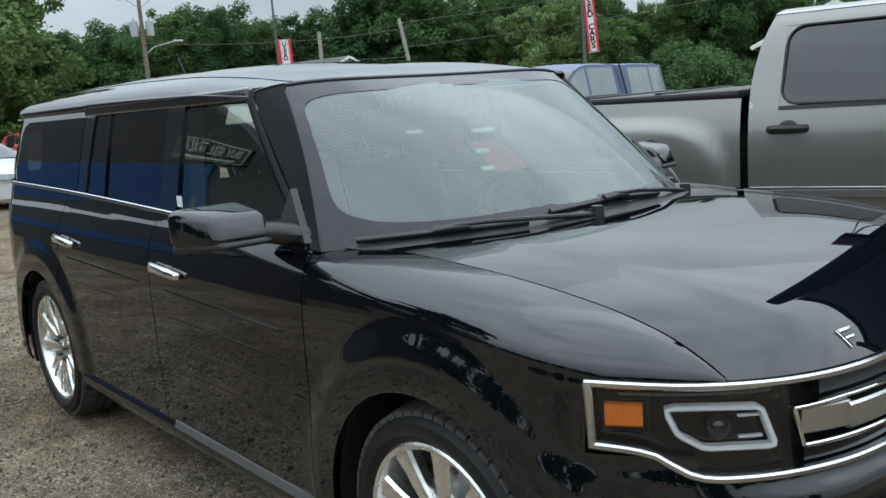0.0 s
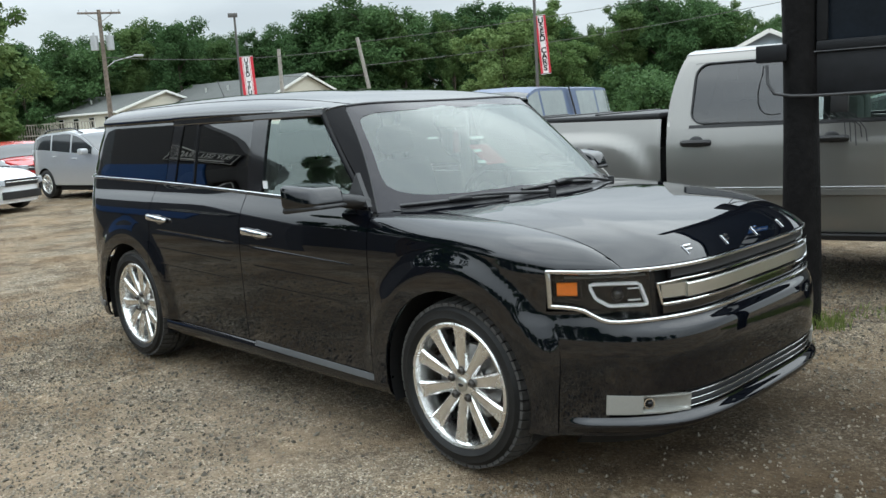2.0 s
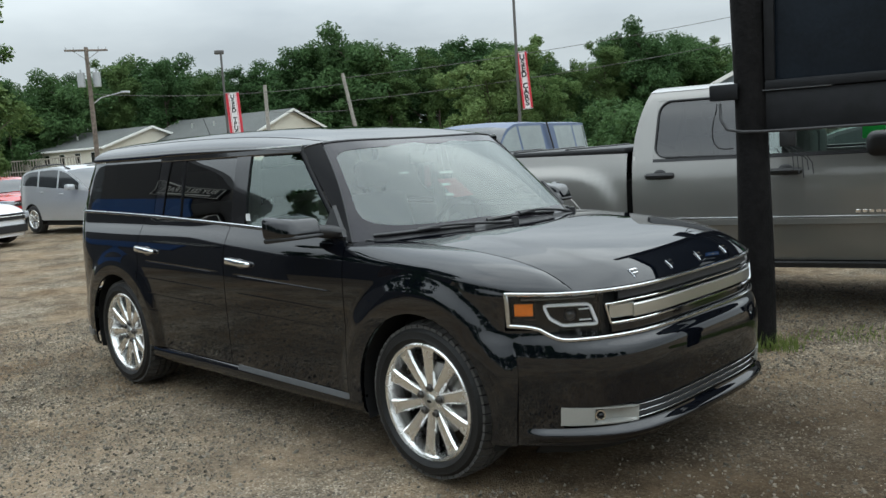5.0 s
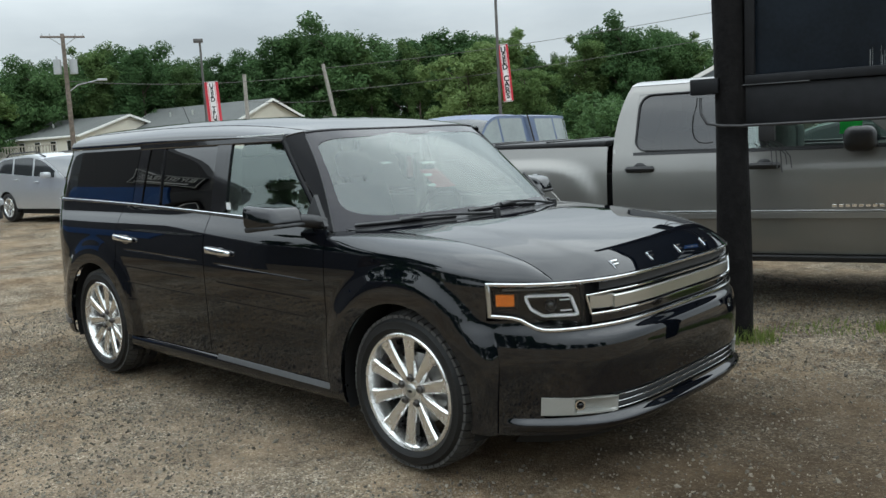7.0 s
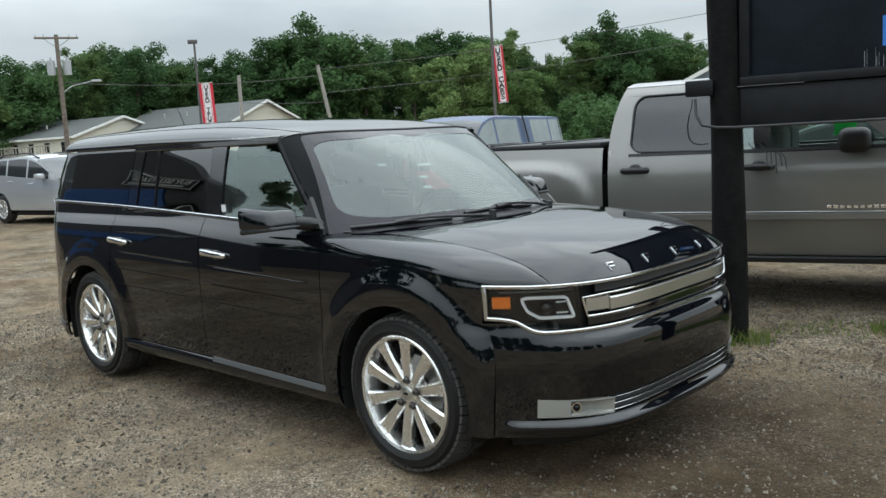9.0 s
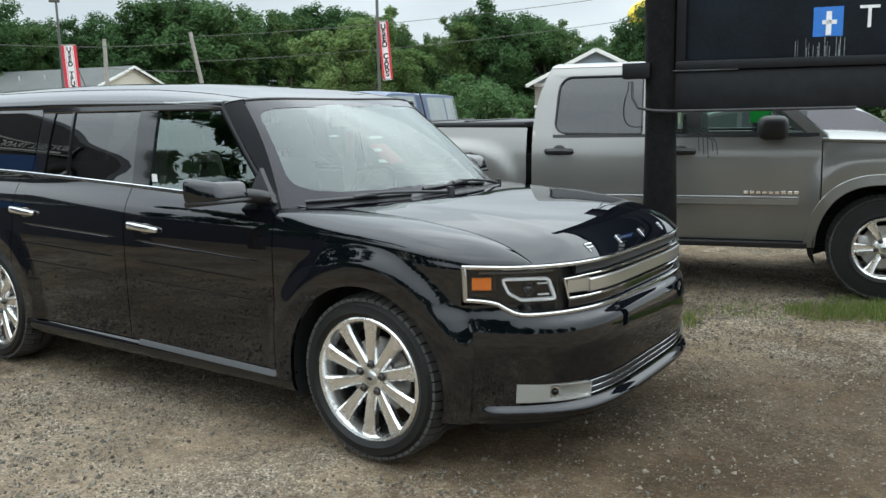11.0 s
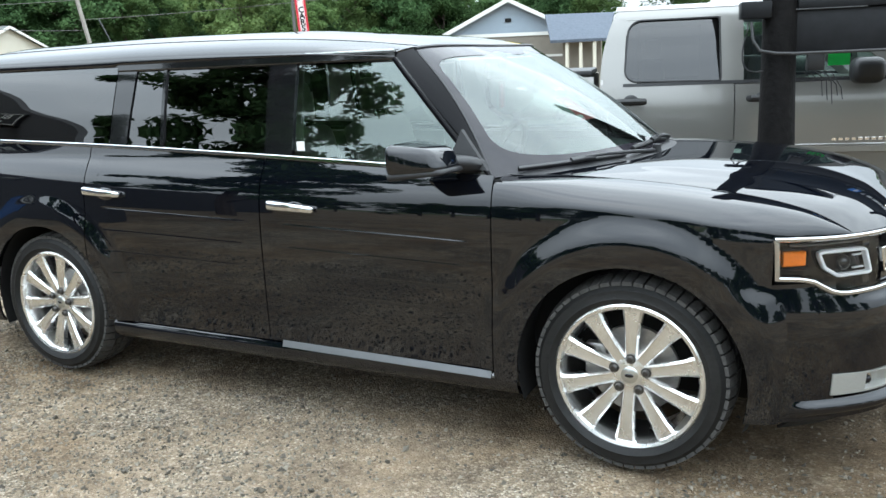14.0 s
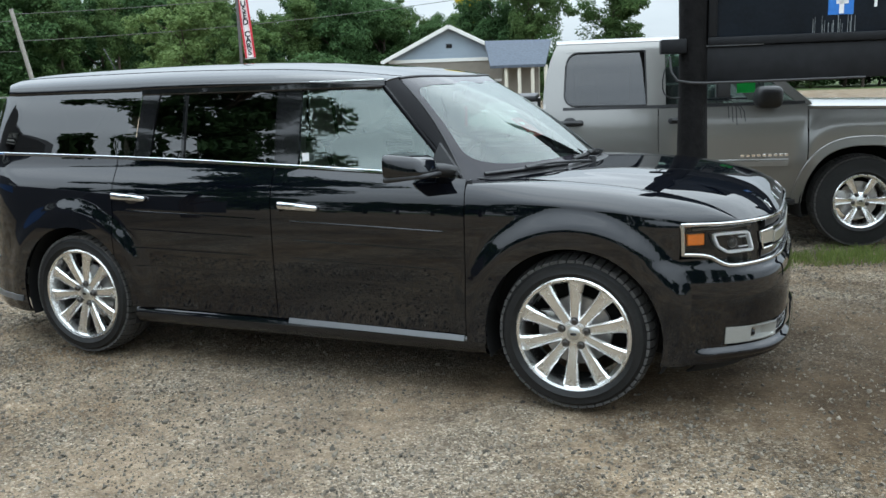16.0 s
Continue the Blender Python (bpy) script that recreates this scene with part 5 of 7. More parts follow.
# ---- ground ----
def ground_material():
    m = bpy.data.materials.new("gravel_ground")
    m.use_nodes = True
    n, l = m.node_tree.nodes, m.node_tree.links
    b = n["Principled BSDF"]
    b.inputs["Roughness"].default_value = 0.95
    b.inputs["Specular IOR Level"].default_value = 0.2
    co = n.new("ShaderNodeTexCoord")

    def noise_tex(scale, detail=5, rough=0.6):
        t = n.new("ShaderNodeTexNoise")
        t.inputs["Scale"].default_value, t.inputs["Detail"].default_value, t.inputs["Roughness"].default_value = scale, detail, rough
        l.new(co.outputs["Object"], t.inputs["Vector"])
        return t.outputs["Fac"]

    def ramp(fac, stops):
        r = n.new("ShaderNodeValToRGB")
        e = r.color_ramp.elements
        while len(e) < len(stops):
            e.new(0.5)
        for el, (p, c) in zip(e, stops):
            el.position, el.color = p, (*c, 1)
        l.new(fac, r.inputs["Fac"])
        return r.outputs["Color"]

    def mix(fac, a, bb, mode="MIX"):
        x = n.new("ShaderNodeMix")
        x.data_type, x.blend_type = "RGBA", mode
        if isinstance(fac, float):
            x.inputs["Factor"].default_value = fac
        else:
            l.new(fac, x.inputs["Factor"])
        for s, v in (("A", a), ("B", bb)):
            if isinstance(v, tuple):
                x.inputs[s].default_value = (*v, 1)
            else:
                l.new(v, x.inputs[s])
        return x.outputs["Result"]

    def cells(scale):
        v = n.new("ShaderNodeTexVoronoi")
        v.inputs["Scale"].default_value = scale
        l.new(co.outputs["Object"], v.inputs["Vector"])
        s = n.new("ShaderNodeSeparateColor")
        l.new(v.outputs["Color"], s.inputs[0])
        return s.outputs[0], v.outputs["Distance"]
    fine, fine_d = cells(118)
    big, big_d = cells(62)
    stone = mix(0.4, ramp(fine, [(0.0, (0.015, 0.012, 0.009)), (0.4, (0.115, 0.094, 0.067)), (0.8, (0.27, 0.232, 0.175)), (1.0, (0.6, 0.56, 0.48))]),
                ramp(big, [(0.0, (0.02, 0.016, 0.012)), (0.5, (0.13, 0.105, 0.075)), (0.85, (0.25, 0.213, 0.16)), (1.0, (0.52, 0.48, 0.41))]))
    dust = mix(0.35, ramp(noise_tex(14, 6), [(0.3, (0.17, 0.122, 0.074)), (0.7, (0.27, 0.205, 0.135))]), stone)
    patch = ramp(noise_tex(0.75, 6, 0.65), [(0.42, (0, 0, 0)), (0.58, (1, 1, 1))])
    c = mix(patch, stone, dust)
    wet = ramp(noise_tex(1.1, 7, 0.65), [(0.44, (1, 1, 1)), (0.6, (0.6, 0.55, 0.49))])
    c = mix(1.0, c, ramp(noise_tex(5.5, 8, 0.7), [(0.32, (0.6, 0.55, 0.49)), (0.47, (1.1, 1.07, 1.02)), (0.66, (1.5, 1.45, 1.36))]), "MULTIPLY")
    c = mix(1.0, c, wet, "MULTIPLY")
    # oil-dark dirt before the car's nose and beside the post
    dist = n.new("ShaderNodeVectorMath")
    dist.operation = "DISTANCE"
    dist.inputs[1].default_value = (1.6, 0.3, 0)
    l.new(co.outputs["Object"], dist.inputs[0])
    md = n.new("ShaderNodeMath")
    md.operation = "MULTIPLY_ADD"
    md.inputs[1].default_value, md.inputs[2].default_value = 0.9, 0.0
    l.new(noise_tex(1.6, 6), md.inputs[0])
    sm = n.new("ShaderNodeMath")
    sm.operation = "ADD"
    l.new(dist.outputs["Value"], sm.inputs[0])
    l.new(md.outputs[0], sm.inputs[1])
    mr = n.new("ShaderNodeMapRange")
    mr.inputs["From Min"].default_value, mr.inputs["From Max"].default_value = 1.35, 2.5
    l.new(sm.outputs[0], mr.inputs["Value"])
    c = mix(mr.outputs["Result"], mix(0.7, c, (0.036, 0.024, 0.013)), c)
    # paler tan patch with an uneven edge beside the parked car
    d2 = n.new("ShaderNodeVectorMath")
    d2.operation = "DISTANCE"
    d2.inputs[1].default_value = (-1.3, -1.75, 0)
    l.new(co.outputs["Object"], d2.inputs[0])
    s2 = n.new("ShaderNodeMath")
    s2.operation = "MULTIPLY_ADD"
    s2.inputs[1].default_value = 2.2
    l.new(noise_tex(1.3, 7, 0.7), s2.inputs[0])
    l.new(d2.outputs["Value"], s2.inputs[2])
    m2 = n.new("ShaderNodeMapRange")
    m2.inputs["From Min"].default_value, m2.inputs["From Max"].default_value = 1.3, 3.2
    m2.inputs["To Min"].default_value, m2.inputs["To Max"].default_value = 0.3, 0.0
    l.new(s2.outputs[0], m2.inputs["Value"])
    c = mix(m2.outputs["Result"], c, ramp(noise_tex(22, 7, 0.7), [(0.3, (0.24, 0.185, 0.13)), (0.7, (0.43, 0.36, 0.28))]))
    # grass beyond the lot
    sep = n.new("ShaderNodeSeparateXYZ")
    l.new(co.outputs["Object"], sep.inputs[0])
    ln = n.new("ShaderNodeVectorMath")
    ln.operation = "LENGTH"
    l.new(co.outputs["Object"], ln.inputs[0])
    mg = n.new("ShaderNodeMapRange")
    mg.inputs["From Min"].default_value, mg.inputs["From Max"].default_value = 72, 78
    l.new(ln.outputs["Value"], mg.inputs["Value"])
    grass = ramp(noise_tex(3, 6), [(0.3, (0.035, 0.06, 0.016)), (0.7, (0.07, 0.095, 0.03))])
    c = mix(mg.outputs["Result"], c, grass)
    l.new(c, b.inputs["Base Color"])
    bp = n.new("ShaderNodeBump")
    bp.inputs["Strength"].default_value, bp.inputs["Distance"].default_value = 0.7, 0.012
    bp.invert = True
    l.new(fine_d, bp.inputs["Height"])
    b2 = n.new("ShaderNodeBump")
    b2.inputs["Strength"].default_value, b2.inputs["Distance"].default_value = 0.5, 0.03
    l.new(noise_tex(9, 8), b2.inputs["Height"])
    l.new(bp.outputs["Normal"], b2.inputs["Normal"])
    l.new(b2.outputs["Normal"], b.inputs["Normal"])
    return m


GROUND = ground_material()
ext = np.unique(np.concatenate([np.linspace(-9, 9, 73), [-900, -300, -120, -60, -30, -18, -12, 12, 18, 30, 60, 120, 300, 900]]))


def rise(x, y):
    k = max(0.0, 1 - max(abs(x), abs(y)) / 10)
    return 0.03 * k * (noise.noise((x * 0.8, y * 0.8, 0)) - 0.35) if k else -0.01


g = sheet("ground", [[(x, y, rise(x, y) - 0.004) for y in ext] for x in ext], GROUND, None, "brown-grey gravel lot with dirt patches", out=(0, 0, 1), solid=0, sharp=0)
tagged(g, "brown-grey gravel lot with dirt patches", "ground", "", "structure")

# loose stones near the way
def pebbles():
    rnd = random.Random(4)
    spots = []
    while len(spots) < 125000:
        x, y = rnd.uniform(-6.0, 3.6), rnd.uniform(-3.4, 4.6)
        if abs(y) < 0.8 and -3.9 < x < 0.7 and rnd.random() < 0.85:
            continue
        if math.hypot(x - 1.6, y - 0.3) < 1.5 + 0.5 * noise.noise((x * 1.4, y * 1.4, 8.0)) and rnd.random() < 0.62:
            continue
        if noise.noise((x * 0.7, y * 0.7, 3.0)) < -0.2 and rnd.random() < 0.7:
            continue
        spots.append((x, y, rise(x, y) - 0.003, min(0.0025 + rnd.expovariate(1) * 0.0027, 0.015)))
    spots = np.array(spots)
    n = len(spots)
    rng = np.random.default_rng(4)
    base = np.array([(1, 0, 0), (-1, 0, 0), (0, 1, 0), (0, -1, 0), (0, 0, 1), (0, 0, -1)], float)
    # crushed stone: eight uneven facets, turned at random
    v = base[None] + rng.uniform(-0.35, 0.35, (n, 6, 3))
    v *= np.stack([rng.uniform(0.9, 1.5, n), rng.uniform(0.8, 1.2, n), rng.uniform(0.6, 1.0, n)], 1)[:, None]
    q = rng.normal(size=(n, 4))
    w, a, b, c = (q / np.linalg.norm(q, axis=1, keepdims=True)).T
    rot = np.array([[1 - 2 * (b * b + c * c), 2 * (a * b - w * c), 2 * (a * c + w * b)], [2 * (a * b + w * c), 1 - 2 * (a * a + c * c), 2 * (b * c - w * a)], [2 * (a * c - w * b), 2 * (b * c + w * a), 1 - 2 * (a * a + b * b)]])
    v = np.einsum("ijn,nkj->nki", rot, v) * spots[:, None, 3:] + spots[:, None, :3]
    tri = np.array([(0, 2, 4), (2, 1, 4), (1, 3, 4), (3, 0, 4), (2, 0, 5), (1, 2, 5), (3, 1, 5), (0, 3, 5)])
    verts = v.reshape(-1, 3).tolist()
    faces = (tri[None] + 6 * np.arange(n)[:, None, None]).reshape(-1, 3).tolist()
    me = bpy.data.meshes.new("gravel")
    me.from_pydata(verts, [], faces)
    ob = finish("gravel", me, mat("loose_stone", (0.285, 0.25, 0.194), 0.9, piece=0.5, grain=0.2, grain_scale=60), None, "", False)
    tagged(ob, "loose grey and tan gravel stones", "gravel", "", "stuff")


pebbles()

# ---- trees ----
def leaf_material(name, dark, light):
    m = bpy.data.materials.new(name)
    m.use_nodes = True
    n, l = m.node_tree.nodes, m.node_tree.links
    b = n["Principled BSDF"]
    b.inputs["Roughness"].default_value = 0.7
    b.inputs["Specular IOR Level"].default_value = 0.12
    ge, oi, add = n.new("ShaderNodeNewGeometry"), n.new("ShaderNodeObjectInfo"), n.new("ShaderNodeMath")
    add.operation = "MULTIPLY_ADD"
    add.inputs[1].default_value = 0.45
    l.new(oi.outputs["Random"], add.inputs[0])
    sc = n.new("ShaderNodeMath")
    sc.operation = "MULTIPLY"
    sc.inputs[1].default_value = 0.55
    l.new(ge.outputs["Random Per Island"], sc.inputs[0])
    l.new(sc.outputs[0], add.inputs[2])
    r = n.new("ShaderNodeValToRGB")
    r.color_ramp.elements[0].color, r.color_ramp.elements[1].color = (*dark, 1), (*light, 1)
    l.new(add.outputs[0], r.inputs["Fac"])
    l.new(r.outputs["Color"], b.inputs["Base Color"])
    tr = n.new("ShaderNodeBsdfTranslucent")
    l.new(r.outputs["Color"], tr.inputs["Color"])
    mx = n.new("ShaderNodeMixShader")
    mx.inputs["Fac"].default_value = 0.3
    l.new(b.outputs["BSDF"], mx.inputs[1])
    l.new(tr.outputs["BSDF"], mx.inputs[2])
    l.new(mx.outputs["Shader"], n["Material Output"].inputs["Surface"])
    return m


LEAF = leaf_material("green_leaves", (0.032, 0.074, 0.027), (0.092, 0.16, 0.058))
LEAF_LIGHT = leaf_material("pale_green_leaves", (0.075, 0.135, 0.04), (0.18, 0.25, 0.09))
LEAF_OLIVE = leaf_material("olive_leaves", (0.044, 0.088, 0.028), (0.118, 0.178, 0.06))
BARK = mat("bark", (0.09, 0.07, 0.055), 0.9, grain=0.35, grain_scale=12, bump=0.6, bump_scale=20)


def tree(seed, h, spread_r, leaves, leaf_size, material, low=0.15, label="tall leafy green tree", trunk=0.22, name="tree"):
    """A tapered trunk with limbs and a crown of leaf sprays in uneven clumps."""
    rnd = random.Random(seed)
    e = empty(name, None, label, "tree")
    bm = bmesh.new()
    top = Vector((rnd.uniform(-0.4, 0.4), rnd.uniform(-0.4, 0.4), h * 0.86))
    tube(bm, [Vector((0, 0, -0.2)).lerp(top, k) + Vector((rnd.uniform(-1, 1), rnd.uniform(-1, 1), 0)) * 0.1 * k for k in np.linspace(0, 1, 7)], trunk, 8, 0.2)
    clumps = []
    n_c = 16
    for k in range(n_c):
        f = low + (1 - low) * ((k + rnd.random()) / n_c) ** 0.8
        a = k * 2.4 + rnd.uniform(-0.5, 0.5)
        wide = spread_r * (0.5 + 0.8 * math.sin(math.pi * min(f * 0.82 + 0.12, 1.0))) * rnd.uniform(0.5, 1.1)
        r = wide * (0.25 + 0.65 * rnd.random())
        c = Vector((math.cos(a) * r, math.sin(a) * r, h * f * 0.92))
        s = Vector((0, 0, max(h * f * 0.92 - r * 0.9, h * 0.12)))
        tube(bm, [s, s.lerp(c, 0.5) + Vector((0, 0, 0.15)), c], trunk * 0.35, 5, 0.25)
        # each limb carries several sprays that spread outward and up
        for q in range(6):
            d = Vector((rnd.gauss(0, 1), rnd.gauss(0, 1), rnd.gauss(0.25, 0.7))) * spread_r * 0.26
            clumps.append((c + d, spread_r * rnd.uniform(0.12, 0.27), rnd.uniform(0.6, 1.5)))
    part("trunk", bm, BARK, e)
    verts, faces = [], []
    for k in range(leaves):
        c, r, up = rnd.choice(clumps)
        d = Vector((rnd.gauss(0, 1), rnd.gauss(0, 1), rnd.gauss(0, 1)))
        d.normalize()
        q = c + Vector((d.x, d.y, d.z * up)) * r * (0.25 + 0.95 * rnd.random() ** 0.7)
        if q.z < 0.15:
            q.z = 0.15 + rnd.random() * 0.3
        s = leaf_size * rnd.uniform(0.5, 1.3)
        nrm = (d * 0.7 + Vector((rnd.uniform(-1, 1), rnd.uniform(-1, 1), rnd.uniform(-0.4, 1.4)))).normalized()
        t = nrm.orthogonal().normalized()
        t.rotate(Matrix.Rotation(rnd.uniform(0, 6.28), 3, nrm))
        u = nrm.cross(t)
        o = len(verts)
        verts += [tuple(q - t * s), tuple(q + u * s * 0.55 - nrm * s * 0.2), tuple(q + t * s * 0.95), tuple(q - u * s * 0.5 - nrm * s * 0.14)]
        faces += [(o, o + 1, o + 2), (o, o + 2, o + 3)]
    me = bpy.data.meshes.new("crown")
    me.from_pydata(verts, [], faces)
    me.update()
    finish("crown", me, material, e, "", False)
    return e


protos = [tree(11, 13, 3.6, 21000, 0.165, LEAF), tree(12, 14, 3.3, 22000, 0.15, LEAF_OLIVE), tree(13, 12, 4.0, 22000, 0.17, LEAF), tree(14, 11, 3.0, 20000, 0.155, LEAF_LIGHT)]
shrub = tree(15, 3.6, 1.8, 6000, 0.13, LEAF, 0.05, "dense round green leafy bush", 0.08, "bush")
used = set()


def plant(proto, x, y, h, base_h, wide=1.0, rnd=random.Random(1)):
    s = h / base_h
    m = Matrix.Translation((x, y, 0)) @ Matrix.Rotation(rnd.uniform(0, 6.28), 4, "Z")
    if proto.name not in used:
        used.add(proto.name)
        proto.matrix_world = m @ Matrix.Diagonal((s * wide, s * wide, s, 1))
        return proto
    t = copy_thing(proto, m)
    t.scale = (s * wide, s * wide, s)
    return t


HT = (13, 14, 12, 11)
EYE_AT = (2.7, -3.5)
tr = random.Random(7)
top_line = smooth([75, 100, 110, 115.7, 120, 123, 126.6, 129, 131, 136, 141, 147, 152, 155.5, 160, 170, 182], [8.6, 9.0, 8.8, 9.6, 12.4, 11.6, 9.9, 12.0, 12.8, 12.4, 13.8, 10.9, 12.1, 12.4, 11.0, 10.6, 9.8])
for row, (dist, k) in enumerate(((88, 0.92), (95, 0.95), (103, 0.98))):
    az = 74 + row * 0.9
    while az < 182:
        d = dist + tr.uniform(-2.5, 2.5)
        h = float(top_line(az)) * k * tr.uniform(0.92, 1.04)
        p = tr.choice((0, 1, 2, 0, 1, 2, 3)) if row == 0 else tr.choice((0, 1, 2))
        w = tr.uniform(0.95, 1.25)
        # the wood opens to the sky beyond the gabled building
        if not 97.5 < az < 107.8:
            plant(protos[p], EYE_AT[0] + d * math.cos(radians(az)), EYE_AT[1] + d * math.sin(radians(az)), h, HT[p], w)
        az += tr.uniform(2.2, 3.4)
for az in np.arange(74, 182, 1.9):
    d = 91 + tr.uniform(-2, 3)
    plant(shrub, EYE_AT[0] + d * math.cos(radians(az)), EYE_AT[1] + d * math.sin(radians(az)), tr.uniform(3.2, 5.5), 3.6, 1.3)


def plant_mix(seed, n, place, hs, kinds=(0, 1, 2)):
    r = random.Random(seed)
    for k in range(n):
        x, y = place(k, r)
        p = r.choice(kinds)
        plant(protos[p], x, y, r.uniform(*hs), HT[p], r.uniform(0.95, 1.2))


# single trees nearer than the wood
for p, x, y, h, wd in ((3, -37.6, 42.6, 7.3, 1.35), (3, -34.8, 45.0, 6.0, 1.2), (3, -42.2, 8.6, 10.5, 1.25), (3, -44.5, 6.0, 11.0, 1.2), (3, -46.5, 11.0, 9.0, 1.1), (0, -43.5, 3.0, 11.0, 1.1), (1, -17.0, 53.6, 9.8, 1.0), (1, -11.3, 54.3, 8.3, 1.35), (2, -20.5, 56.0, 8.0, 1.0), (0, -3.5, 56.5, 8.0, 1.0)):
    plant(protos[p], x, y, h, HT[p], wd)
for x, y, h in ((-30.1, 46.7, 3.6), (-28.4, 47.3, 3.0), (-32.4, 45.6, 2.6), (-26.4, 48.0, 2.2), (-24.0, 46.0, 2.0), (-46.0, 33.0, 3.0), (-22.0, 44.5, 2.4), (-40.5, 40.0, 2.6), (-18.8, 31.5, 2.2), (-20.5, 33.0, 2.6)):
    plant(shrub, x, y, h, 3.6, 1.15)
# trees across the road behind, which the paint mirrors
plant_mix(21, 56, lambda k, r: (36 * math.cos(radians(-150 + 2.95 * k)) + r.uniform(-2, 2), -6 + 36 * math.sin(radians(-150 + 2.95 * k)) + r.uniform(-2, 2)), (5.5, 7.2))

# the yard tree beside the dealership
yard_tree = tree(16, 8.8, 1.9, 24000, 0.1, LEAF, 0.24, "leafy green yard tree beside the dealership", 0.15)
yard_tree.matrix_world = Matrix.Translation((-7.6, -7.6, 0))

# ---- grass tufts ----
GRASS = leaf_material("grass_blades", (0.06, 0.10, 0.02), (0.20, 0.24, 0.07))


def tufts():
    r = random.Random(31)
    verts, faces = [], []
    spots = [(0.165, 2.0, 0.17, 260, 0.11), (0.32, 2.12, 0.16, 200, 0.09), (0.0, 2.15, 0.14, 140, 0.1), (0.75, 2.75, 0.28, 160, 0.05), (0.45, 2.6, 0.2, 90, 0.05)]
    spots += [(1.1 + 0.23 * k, 2.98 + 0.06 * k + r.uniform(-0.1, 0.1), 0.24, 420, 0.075) for k in range(16)]
    spots += [(1.3 + 0.3 * k, 3.35 + 0.07 * k, 0.25, 200, 0.06) for k in range(10)]
    for cx, cy, rad, n, h in spots:
        for k in range(n):
            a, d = r.uniform(0, 6.28), rad * math.sqrt(r.random())
            x, y = cx + d * math.cos(a), cy + d * math.sin(a)
            b = r.uniform(0, 6.28)
            w, hh = r.uniform(0.002, 0.004), h * r.uniform(0.4, 1.3)
            lx, ly = r.uniform(-0.5, 0.5) * hh, r.uniform(-0.5, 0.5) * hh
            z, o = rise(x, y) - 0.006, len(verts)
            verts += [(x - w * math.cos(b), y - w * math.sin(b), z), (x + w * math.cos(b), y + w * math.sin(b), z), (x + lx * 0.4 + w * 0.7 * math.cos(b), y + ly * 0.4 + w * 0.7 * math.sin(b), z + hh * 0.6), (x + lx * 0.4 - w * 0.7 * math.cos(b), y + ly * 0.4 - w * 0.7 * math.sin(b), z + hh * 0.6), (x + lx, y + ly, z + hh)]
            faces += [(o, o + 1, o + 2, o + 3), (o + 3, o + 2, o + 4)]
    me = bpy.data.meshes.new("grass")
    me.from_pydata(verts, [], faces)
    tagged(finish("grass", me, GRASS, None, "", False), "short green grass tufts on gravel", "grass", "", "stuff")


tufts()

# ---- other parked vehicles ----
FAR_GLASS = mat("dark_car_glass", (0.02, 0.023, 0.025), 0.06, coat=0.5, grain=0.1)
HEADLAMP = mat("headlamp_clear", (0.5, 0.52, 0.54), 0.12, 0.6, grain=0.15)
RED_LAMP = bpy.data.materials["tail_lamp_red"]


